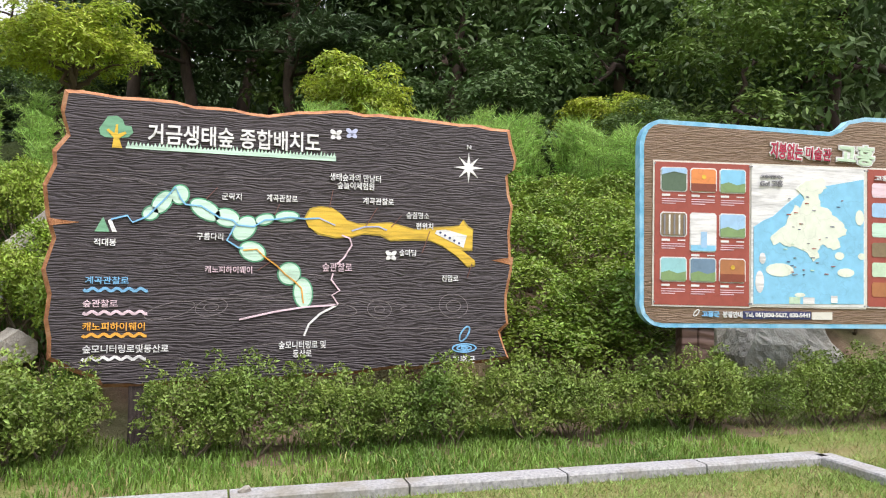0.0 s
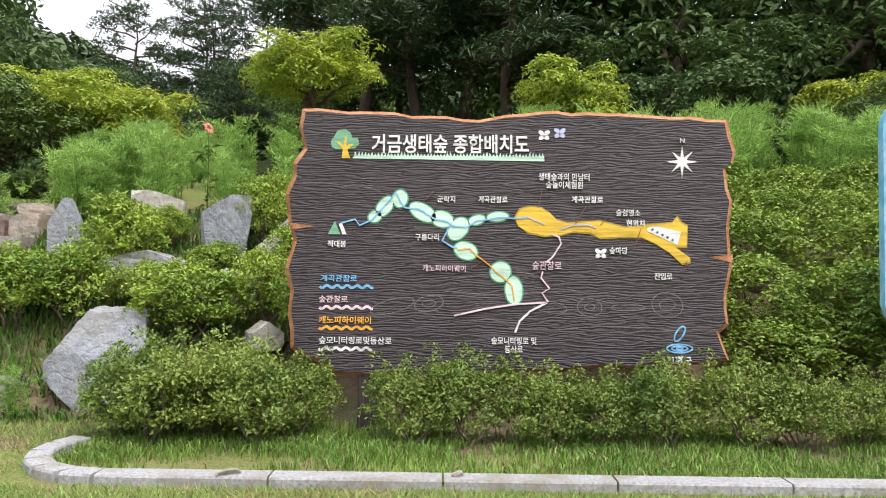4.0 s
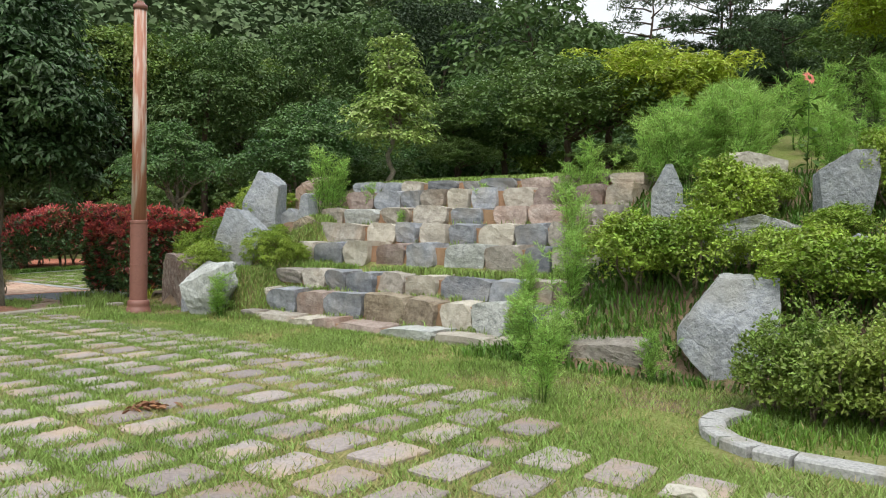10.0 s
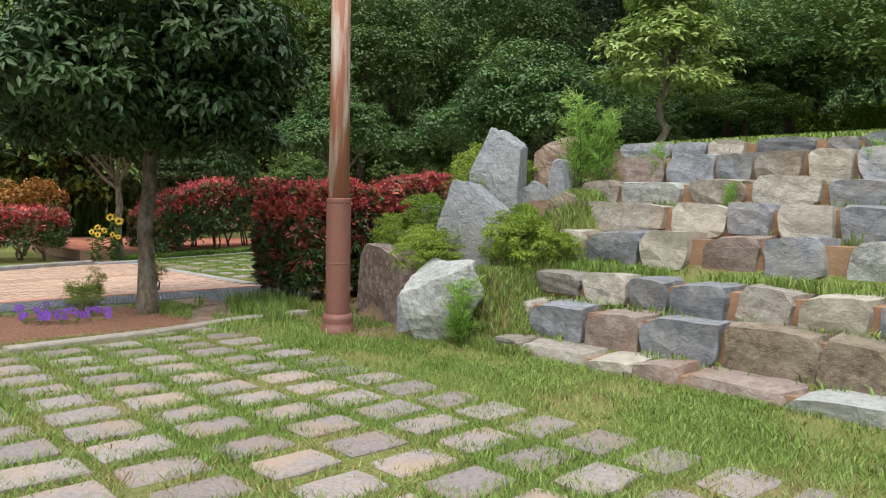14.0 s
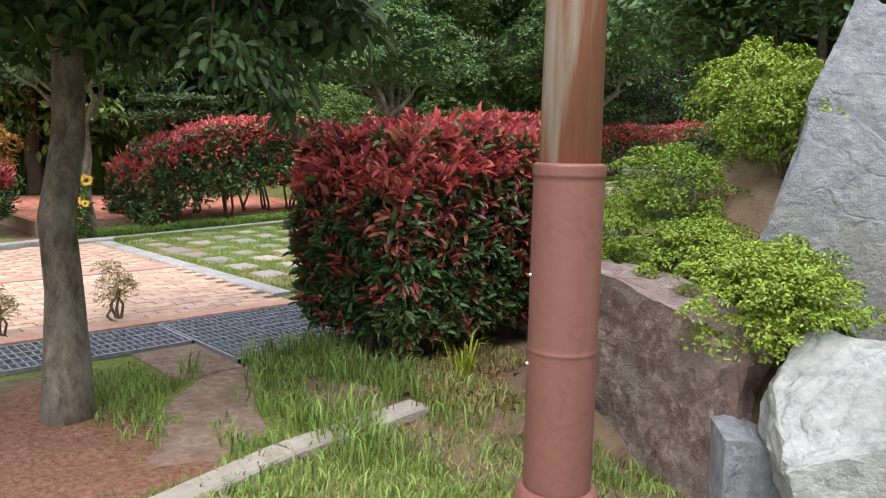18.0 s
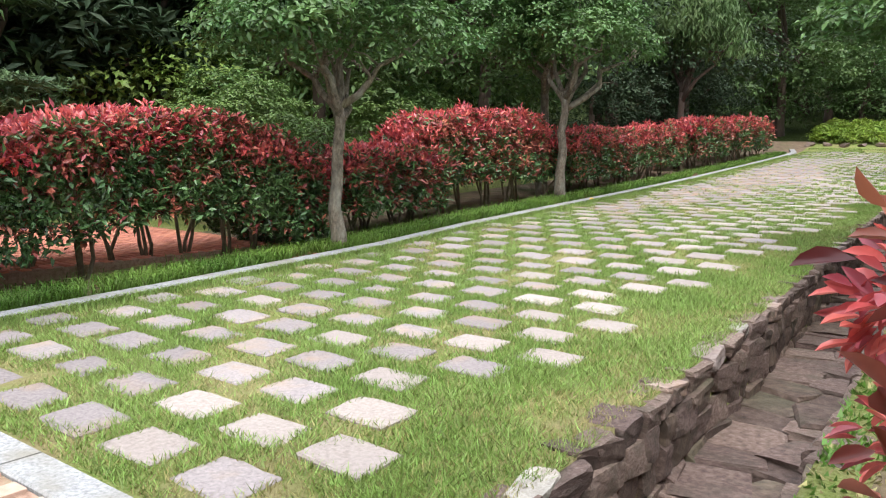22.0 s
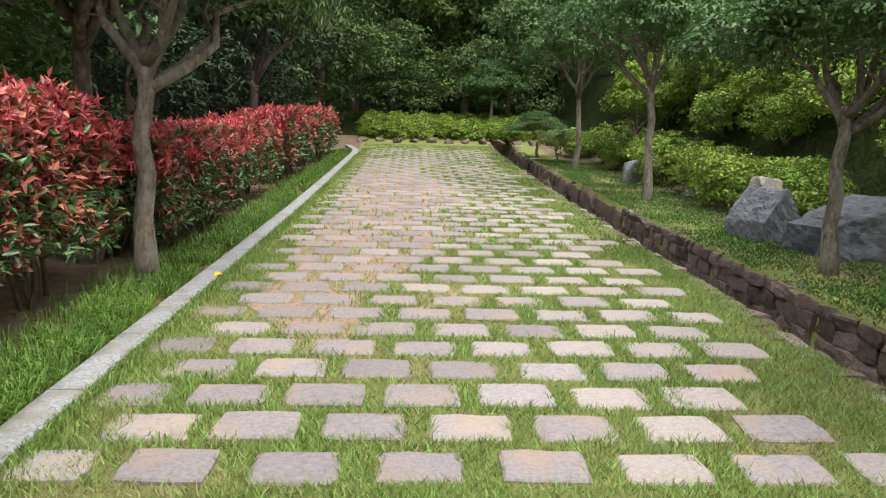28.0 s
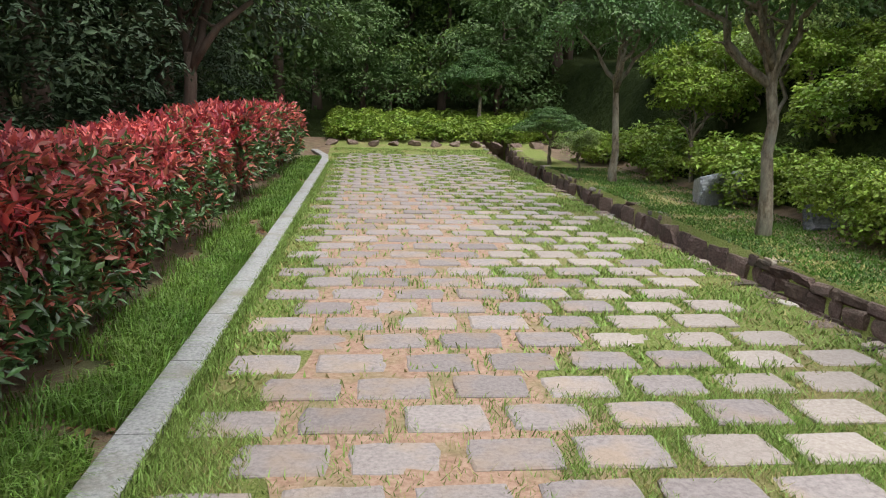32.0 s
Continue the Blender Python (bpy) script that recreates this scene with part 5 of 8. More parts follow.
grove(wood_dark, [(-9.8, 15.6, 260, 1.0, 1.15), (-7.9, 21.5, 120, 0.62, 0.8), (-4.9, 24.0, 75, 0.65, 0.7), (2.0, 27.0, 75, 1.4, 1.2), (-1.5, 28.0, 140, 1.2, 1.1), (10.0, 19.0, 330, 1.1, 1.0), (3.4, 16.0, 210, 0.7, 0.8), (6.0, 14.5, 110, 0.75, 0.8), (-13.0, 44.0, 70, 1.1, 1.0), (-18.0, 45.5, 70, 1.0, 0.9), (-8.5, 41.0, 10, 1.0, 0.9), (-21.5, 43.0, 10, 1.1, 1.0), (-16.0, 52.0, 10, 1.6, 1.2), (-11.5, 51.0, 120, 1.5, 1.2),
                 (-28.0, 5.0, 260, 1.3, 1.2),
                 (-28.5, 12.0, 30, 1.5, 1.3), (-29.0, 20.0, 80, 1.1, 1.1), (-28.0, 29.0, 190, 1.5, 1.3), (-24.0, 38.0, 50, 1.4, 1.3),
                 (5.5, 17.0, 30, 1.3, 1.2), (9.5, 16.0, 220, 1.3, 1.2), (13.0, 13.0, 300, 1.3, 1.2), (7.2, 22.0, 100, 1.7, 1.4), (12.0, 21.0, 160, 1.8, 1.4), (16.5, 17.0, 10, 1.6, 1.4),
                 (-7.5, 30.0, 10, 0.95, 1.2), (-6.0, 37.0, 260, 1.05, 1.2), (-34.0, 16.0, 0, 1.2, 1.1), (-34, 26, 90, 1.2, 1.1), (-33, 6, 200, 1.7, 1.3), (-10.0, 47.0, 20, 1.4, 1.3), (-20.0, 49.0, 120, 1.5, 1.3)])
grove(wood_mid, [(-6.5, 18.5, 200, 0.65, 0.75), (-3.4, 18.8, 310, 0.6, 0.6),
                (-26.0, 8.0, 300, 1.2, 1.2), (-27.0, 17.5, 10, 1.3, 1.2), (-26.2, 24.0, 140, 1.3, 1.2), (3.0, 21.0, 50, 1.2, 1.2), (10.0, 12.5, 10, 0.9, 0.9), (-14.5, 50, 40, 1.4, 1.2), (-5.0, 43.0, 100, 1.4, 1.2)])
wood_near = make_tree("woodland_tree", "mid green broadleaf tree with fine leaves behind the hedge", M_DARKBARK, M_PATHLEAF, 6, 2.0, blobs_for(4, 10, 2.0, 3.0, 1.0, 2.0), 330, 46, 0.30, 0.105, 0.05, 0.11, 6, 22)
grove(wood_near, [(-11.0, 12.6, 160, 0.78, 0.85), (-9.1, 12.9, 30, 0.6, 0.75), (-11.2, 15.4, 200, 0.9, 0.95), (-11.4, 10.9, 70, 0.72, 0.95)])
grove(tree_round, [(-7.2, 12.0, 0, 0.95, 0.72), (-9.6, 12.0, 140, 0.7, 0.75), (-10.6, 10.4, 200, 0.7, 0.75), (-11.4, 10.0, 260, 0.62, 0.8), (-11.9, 12.0, 310, 0.7, 0.9), (-9.0, 11.2, 20, 0.42, 0.6), (-6.0, 11.2, 100, 0.35, 0.4),
                  (-22.0, 13.0, 0, 0.8, 0.9), (-22.3, 17.0, 60, 0.8, 0.9), (7.5, 11.5, 40, 0.7, 0.7), (9.5, 9.2, 130, 0.6, 0.7)])
grove(tall_dark, [(-23.4, 21.6, 200, 0.82, 1), (-23.8, 16.2, 310, 0.72, 1), (-27.0, 36.0, 90, 1.2, 1), (-20.8, 41.8, 250, 0.95, 1)])
# Canopy shade is put into the leaf colour of these tall trees.
tall_shaded = make_tree("tall_tree", "tall evergreen tree beyond the path hedge, leaves darkened for shade", M_DARKBARK, M_SHADELEAF, 12, 4.5, blobs_for(33, 15, 3.6, 7.6, 1.7, 4.2, 3.0), 430, 38, 0.55, 0.18, 0.08, 0.22, 9, 33)
grove(tall_shaded, [(-22.6, 27.5, 20, 1.0, 1), (-22.2, 33.0, 140, 1.05, 1)])
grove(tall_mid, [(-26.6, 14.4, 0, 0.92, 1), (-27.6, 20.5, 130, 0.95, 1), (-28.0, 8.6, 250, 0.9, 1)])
# Low trees and conifers behind the hedge: same leaves, darkened for shade.
wood_shaded = make_tree("woodland_tree", "evergreen tree with low foliage behind the hedge, leaves darkened for shade", M_DARKBARK, M_SHADELEAF, 6, 2.0, blobs_for(7, 9, 2.0, 3.2, 1.15, 2.2, 1.0), 240, 40, 0.36, 0.13, 0.055, 0.13, 6, 41)
grove(wood_shaded, [(-22.0, 24.9, 100, 0.85, 0.95), (-22.2, 29.6, 220, 0.85, 0.95), (-22.8, 32.6, 140, 0.95, 1.0), (-22.6, 36.0, 40, 0.9, 1.0)])
pine_shaded = make_pine("pine_tree", "low conifer with layered boughs behind the domed hedge, darkened for shade", 5.2, 19, M_SHADELEAF)
grove(pine_shaded, [(-26.9, 6.6, 0, 1.15, 1.0), (-26.6, 9.0, 80, 1.15, 1.0), (-26.8, 11.4, 190, 1.15, 1.0), (-28.4, 7.8, 240, 1.3, 1.1), (-27.2, 13.6, 300, 1.2, 1.0), (-28.6, 10.2, 30, 1.3, 1.1), (-28.4, 12.8, 120, 1.3, 1.1)])
grove(tree_pale, [(-9.25, 9.55, 0, 1.0, 0.80)])
grove(tree_yellow, [(-1.8, 10.7, 0, 0.66, 0.85, False, 0.45), (-5.5, 12.7, 120, 0.85, 0.8), (-7.6, 14.6, 20, 0.95, 0.9), (-6.6, 15.4, 200, 0.8, 0.8)])
grove(shrub_yellow, [(2.35, 12.6, 0, 1.0, 1.0), (7.4, 13.5, 90, 1.0, 0.9)])
grove(pine_a, [(-0.5, 20.0, 0, 0.85, 1.0), (1.7, 18.5, 60, 0.8, 0.9), (-2.4, 22.5, 130, 1.0, 1.0), (3.9, 20.5, 220, 0.9, 1.0), (-4.5, 27.0, 300, 0.7, 1.0), (-6.8, 26.0, 40, 0.5, 1.0), (-8.6, 28.5, 190, 0.6, 1.0), (0.8, 25.5, 170, 1.2, 1.1), (-25.6, 11.0, 90, 0.6, 0.9)])
grove(pine_b, [(-13.5, 58.0, 0, 1.3, 1.1), (-16.5, 55.0, 90, 1.2, 1.1), (-11.0, 60.0, 200, 1.3, 1.1), (-8.0, 53.0, 300, 1.2, 1.1), (6.0, 28.0, 20, 1.1, 1.1), (-19.0, 60.0, 150, 1.3, 1.2), (-22, 54, 20, 1.2, 1.1), (12.0, 27.0, 100, 1.2, 1.2), (17.5, 22.0, 240, 1.2, 1.2)])

# trees that stand beside the walk
near_tree = make_tree("evergreen_tree", "dark glossy evergreen tree with a low spreading crown and grey trunk", M_BARK, M_NEARLEAF, 4, 2.05,
                      [(0.0, 0.1, 2.95, 1.6, 1.3, 1.0), (0.7, 0.2, 2.7, 0.8, 0.7, 0.45), (-0.9, 0.4, 2.4, 1.1, 1.0, 0.6), (0.1, -0.9, 2.30, 1.1, 0.9, 0.5), (0.2, 0.9, 2.6, 0.9, 0.7, 0.5), (0, 0, 3.8, 1.1, 1.1, 0.8), (-0.5, 0.2, 2.15, 0.9, 0.9, 0.42), (0.5, 0.6, 2.3, 0.6, 0.5, 0.30), (-1.0, 0.1, 2.15, 0.8, 0.8, 0.38), (0.0, -0.4, 2.05, 0.9, 0.8, 0.32), (0.5, 0.3, 2.1, 0.7, 0.6, 0.3), (-0.3, 0.7, 2.15, 0.8, 0.6, 0.32), (-0.7, 0.3, 1.86, 0.75, 0.6, 0.26), (0.1, 0.75, 1.88, 0.6, 0.5, 0.26), (0.55, 0.85, 1.82, 0.42, 0.4, 0.24), (-0.5, -0.5, 1.9, 0.7, 0.6, 0.24), (-0.2, 0.2, 1.92, 0.7, 0.6, 0.24)],
                      1300, 36, 0.19, 0.115, 0.052, 0.095, 7, 11, droop=0.6, lean=(-0.40, 0.18))
bm = bmesh.new()
tube(bm, [(0.2, 0.3, 2.6), (0.55, 0.45, 2.2), (0.80, 0.58, 1.85), (0.86, 0.72, 1.55)], [0.020, 0.015, 0.010, 0.005], 6)
tube(bm, [(0.55, 0.45, 2.2), (0.85, 0.35, 1.9), (1.02, 0.25, 1.62)], [0.012, 0.009, 0.004], 6)
part("hanging_twig", bm, M_DARKBARK, near_tree)
part("hanging_leaves", blob_leaves("hanging_leaves", [(0.84, 0.62, 1.60, 0.13, 0.16, 0.16), (0.76, 0.72, 1.46, 0.09, 0.12, 0.10), (0.96, 0.36, 1.62, 0.12, 0.16, 0.14), (0.7, 0.55, 1.85, 0.2, 0.2, 0.15)], 110, 5, 0.035, 0.060, 0.030, 0.9, 0.2, True), M_NEARLEAF, near_tree, "glossy leaves on a low hanging twig")
plant(near_tree, -12.33, 4.64, 0, 1.0, first=True)
path_tree = make_tree("path_tree", "small evergreen tree with a forked grey trunk and flat crown", M_BARK, M_PATHLEAF, 4, 2.0,
                      [(0.0, 0.0, 3.2, 1.3, 1.3, 0.7), (1.0, 0.3, 2.75, 0.8, 0.8, 0.45), (-1.0, 0.2, 2.7, 0.9, 0.9, 0.45), (0.2, -1.0, 2.75, 0.9, 0.8, 0.45), (-0.2, 1.0, 2.8, 0.9, 0.8, 0.5), (0, 0.1, 3.8, 0.8, 0.8, 0.5)],
                      330, 40, 0.22, 0.095, 0.048, 0.095, 8, 12, droop=0.2)
for k, s in enumerate([(-19.35, 18.05, 30, 1.0, 1.0), (-19.15, 11.95, 120, 0.9, 1.0), (-19.5, 7.0, 200, 0.85, 1.0), (-12.75, 14.2, 80, 1.0, 0.85), (-12.75, 18.9, 0, 0.85, 1.0), (-12.75, 25.1, 140, 0.9, 1.25), (-12.75, 31.1, 250, 0.85, 1.28), (-20.2, 18.9, 300, 1.1, 1.1),
                       (-13.2, 34.8, 30, 0.55, 0.6), (-13.9, 42.5, 90, 0.8, 0.8), (-16.9, 47.0, 10, 0.7, 0.7), (-11.0, 9.2, 45, 0.8, 0.9)]):
    plant(path_tree, *s, first=(k == 0))
weeper = make_tree("willow_oak", "tall tree with hanging narrow leaves", M_DARKBARK, M_DARKLEAF, 6, 2.2, blobs_for(9, 8, 1.8, 4.0, 0.9, 1.3), 300, 32, 0.30, 0.2, 0.04, 0.12, 6, 13, droop=1.3, flat=1.0)
plant(weeper, -20.4, 27.5, 0, 1.0, first=True)
umbrella = make_tree("clipped_tree", "bright green clipped shrub tree with several bare stems", M_BARK, M_AZALEA, 2, 0.8, [(0, 0, 1.55, 0.62, 0.62, 0.38), (0.3, 0, 1.35, 0.4, 0.4, 0.25), (-0.3, 0.1, 1.4, 0.4, 0.4, 0.25)], 130, 36, 0.12, 0.07, 0.035, 0.04, 7, 14)
plant(umbrella, -11.5, 30.2, 0, 1.15, first=True)
flowering = make_tree("flowering_shrub", "pale green shrub with small white flower heads", M_BARK, M_PALELEAF, 2, 0.6, blobs_for(15, 6, 0.75, 1.1, 0.45, 0.6), 150, 36, 0.13, 0.07, 0.035, 0.04, 5, 15)
for k, s in enumerate([(-10.3, 29.2, 0, 1.15, 1.0), (-8.6, 27.5, 90, 1.1, 1.0), (-12.9, 33.2, 60, 0.7, 0.8)]):
    plant(flowering, *s, first=(k == 0))


# ---- shrubs ----
def round_shrub(name, label, leaf, blobs, clusters, per, length, width, category="shrub", seed=1, spread=0.09, clumps=80, flat=0.75, up=0.15, loose=0.42):
    t = thing(name, label, category)
    r = random.Random(seed)
    for k in range(5):
        bm = bmesh.new()
        c = blobs[k % len(blobs)]
        a = r.uniform(0, 6.28)
        tube(bm, wander((0.05 * math.cos(a), 0.05 * math.sin(a), -0.05), (c[0] + 0.3 * c[3] * math.cos(a), c[1] + 0.3 * c[4] * math.sin(a), c[2]), 4, 0.04, r), [0.016, 0.014, 0.012, 0.01, 0.006], 5)
        part("stem", bm, M_STEM, t)
    part("foliage", puff_leaves("foliage", blobs, clumps, clusters * per // clumps, spread, length, width, flat, -up, loose, -0.7, 0.12, floor=0.02), leaf, t)
    return t


azalea = round_shrub("azalea_shrub", "low clipped azalea mound with bright green leaves", M_AZALEA, [(0, 0, 0.2, 0.42, 0.40, 0.30), (0.2, 0.1, 0.22, 0.28, 0.26, 0.22), (-0.2, -0.05, 0.2, 0.28, 0.28, 0.22)], 1150, 12, 0.022, 0.012, spread=0.075, clumps=130, flat=0.6, up=0.3, loose=0.30)
boxbush = round_shrub("boxwood_bush", "leafy boxwood bush with yellowish shoot tips", M_BOX, [(0, 0, 0.42, 0.42, 0.40, 0.36), (0.22, 0.05, 0.5, 0.3, 0.3, 0.3), (-0.22, 0.1, 0.48, 0.3, 0.3, 0.3), (0, -0.1, 0.68, 0.25, 0.25, 0.2)], 540, 12, 0.044, 0.023, spread=0.085, clumps=150, flat=1.25, up=0.5, loose=0.6)
hedge_box = round_shrub("hedge_bush", "ragged dark green boxwood hedge bush in front of the board", M_HEDGE, [(0, 0, 0.34, 0.40, 0.30, 0.32), (0.25, 0.0, 0.38, 0.28, 0.26, 0.3), (-0.25, 0.0, 0.36, 0.28, 0.26, 0.3), (0.05, -0.1, 0.55, 0.25, 0.2, 0.18)] + [(-0.42 + 0.12 * k, 0.08 * math.sin(k * 2.0) - 0.05, 0.66 + 0.09 * math.sin(k * 3.7), 0.05, 0.05, 0.16) for k in range(8)] + [(0.4 * math.cos(k * 2.4), 0.28 * math.sin(k * 2.4), 0.45 + 0.14 * math.sin(k * 5.0), 0.06, 0.06, 0.14) for k in range(9)], 440, 11, 0.044, 0.022, spread=0.075, clumps=150, flat=1.2, up=0.45, loose=0.6)


def scatter(proto, spots, jitter=0):
    r = random.Random(77)
    for k, (x, y, size, *rest) in enumerate(spots):
        sq = rest[0] if rest else 1.0
        plant(proto, x, y, r.uniform(0, 360), size, sq, first=(k == 0), dz=-0.03 * size)


scatter(azalea, [(-9.92, 6.42, 0.86, 1.0), (-10.98, 6.86, 0.66, 1.62), (-9.2, 6.92, 0.92, 1.2), (-10.45, 6.85, 0.85)])
az_back = round_shrub("azalea_shrub", "low clipped azalea mound behind the standing stones", M_AZALEA, [(0, 0, 0.2, 0.42, 0.40, 0.30), (0.2, 0.1, 0.22, 0.28, 0.26, 0.22), (-0.2, -0.05, 0.2, 0.28, 0.28, 0.22)], 640, 12, 0.026, 0.014, spread=0.08, clumps=110, flat=0.6, up=0.3, loose=0.30)
scatter(az_back, [(-10.85, 7.25, 0.9), (-10.35, 7.6, 1.0, 1.1), (-10.75, 8.05, 1.05, 1.2), (-9.5, 7.35, 0.5), (-10.3, 8.3, 0.9), (-8.9, 7.15, 0.5)])
scatter(boxbush, [(-3.02, 7.18, 0.98, 0.9), (-2.05, 7.12, 0.70, 0.62), (-1.72, 7.75, 0.78, 1.15), (-3.62, 6.40, 0.98, 0.80), (-3.10, 6.38, 0.92, 0.86), (-2.50, 6.62, 0.62, 0.8), (-2.02, 6.22, 0.98, 0.80), (-1.42, 6.42, 0.72, 1.0),
                  (-1.1, 6.9, 0.8), (-0.9, 6.2, 0.9), (-4.05, 7.0, 0.7, 0.8), (-2.75, 7.75, 0.5)])
boxbush_far = round_shrub("boxwood_bush", "leafy boxwood bush on the slope behind the hedge", M_AZDARK, [(0, 0, 0.42, 0.42, 0.40, 0.36), (0.22, 0.05, 0.5, 0.3, 0.3, 0.3), (-0.22, 0.1, 0.48, 0.3, 0.3, 0.3), (0, -0.1, 0.68, 0.25, 0.25, 0.2)], 330, 11, 0.044, 0.024, spread=0.09, clumps=110, flat=1.0, up=0.35, loose=0.55)
slope_rows = [(-0.26 + 0.98 * k + 0.45 * (j % 2), 6.28 + 0.78 * j + 0.08 * math.sin(k * 2.7), 1.22 + 0.14 * math.sin(k * 1.9 + j), 0.74) for j in range(4) for k in range(8) if not (j == 0 and (k > 4 or k < 2))]
scatter(boxbush_far, slope_rows + [(2.85, 5.95, 1.2, 0.62), (3.5, 6.05, 1.25, 0.6), (4.1, 6.25, 1.2, 0.6), (4.9, 6.75, 1.3, 0.6), (5.9, 6.3, 1.2, 0.6), (6.6, 6.4, 1.2, 0.6)])
hedge_spots = [(-2.12, 5.08, 0.72), (-1.80, 4.92, 0.78), (-1.48, 5.08, 0.80), (-1.16, 4.94, 0.76), (-0.90, 5.06, 0.66)]
for k in range(17):
    x = -0.08 + k * 0.44 + 0.06 * math.sin(k * 4.1)
    hedge_spots.append((x, 4.98 + 0.05 * math.sin(k * 2.1), 0.66 + 0.08 * math.sin(k * 1.7)))
scatter(hedge_box, hedge_spots + [(-1.7, 5.25, 0.8), (-1.25, 5.2, 0.72)])
right_bed = []
for j in range(17):
    for k in range(3):
        x, y = -11.35 + 1.15 * k + 0.25 * math.sin(j * 2.1 + k), 15.6 + 1.08 * j + 0.3 * math.cos(j * 1.3 + 2 * k)
        if not (18.9 < y < 21.9 and x < -10.7) and not (k == 2 and j % 2):
            right_bed.append((x, y, 1.66 + 0.22 * math.sin(j * 1.7 + k * 2.3), 0.98))
az2 = round_shrub("azalea_shrub", "clipped azalea mound with dense bright green leaves under trees", M_AZDARK, [(0, 0, 0.2, 0.42, 0.40, 0.30), (0.2, 0.1, 0.24, 0.26, 0.26, 0.22), (-0.2, -0.05, 0.2, 0.28, 0.28, 0.22)], 360, 12, 0.040, 0.023, spread=0.085, clumps=110)
scatter(az2, [b for b in right_bed if b[1] < 26.5])
az3 = round_shrub("azalea_shrub", "clipped azalea mound with bright green leaves far along the path", M_AZDARK, [(0, 0, 0.2, 0.42, 0.40, 0.30), (0.2, 0.1, 0.24, 0.26, 0.26, 0.22), (-0.2, -0.05, 0.2, 0.28, 0.28, 0.22)], 170, 12, 0.055, 0.032, spread=0.085, clumps=80)
scatter(az3, [b for b in right_bed if b[1] >= 26.5])
end_bank = [(-18.6 + 0.95 * (k % 8) + 0.2 * math.sin(k * 5.0), 39.6 + 0.85 * (k // 8), 1.35, 0.8) for k in range(48)] + [(-11.6 + 1.2 * (k % 6) + 0.4 * math.sin(k * 2.0), 34.5 + 1.1 * (k // 6), 1.6, 1.0) for k in range(12)]
gm = round_shrub("azalea_shrub", "low clipped azalea bush on the bank at the path's end", M_AZDARK, [(0, 0, 0.2, 0.42, 0.40, 0.30), (0.2, 0.1, 0.24, 0.26, 0.26, 0.22), (-0.2, -0.05, 0.2, 0.28, 0.28, 0.22)], 110, 9, 0.09, 0.045, spread=0.10, clumps=45)
scatter(gm, end_bank)


# ---- wooded hillsides far off ----
def hill_forest(n):
    """Crowns of distant trees on the hills, too many to count."""
    a = rng.uniform(-0.3, 3.6, n)
    d = 42 + 330 * rng.uniform(0, 1, n) ** 1.5
    cx, cy = -8 + d * np.cos(a), 18 + d * np.sin(a)
    ok = (cy > 40) | (cx < -38) | (cx > 26)
    cx, cy, d = cx[ok], cy[ok], d[ok]
    hill = np.array([noise.fractal(Vector((p * 0.013, q * 0.013, 3)), 1.0, 2.0, 5) for p, q in zip(cx, cy)])
    cz = land(cx, cy) + hill * 22 * smooth(60, 300, np.hypot(cx, cy - 15))
    per = 34
    idx = np.repeat(np.arange(len(cx)), per)
    m = len(idx)
    u = ball(m)
    u[:, 2] = np.abs(u[:, 2]) * 1.1 - 0.1
    r = (rng.uniform(2.2, 3.8, len(cx)) * (1 + d / 300))[idx]
    P = np.stack([cx[idx], cy[idx], cz[idx] + 2.2 + 0.3 * r], 1) + u * r[:, None] * rng.uniform(0.8, 1.05, m)[:, None]
    N = u + np.array([0, 0, 0.5]) + rng.normal(size=(m, 3)) * 0.25
    me = leaves("hill_forest", P, np.cross(N, rng.normal(size=(m, 3))), N, np.clip(d[idx] * 0.016, 1.0, 3.4), np.clip(d[idx] * 0.012, 0.75, 2.6))
    me.materials.append(M_FOREST)
    return tagged(new("hill_forest", me), "dark green woods covering the distant hillsides", "forest", kind="stuff")


hill_forest(4200)


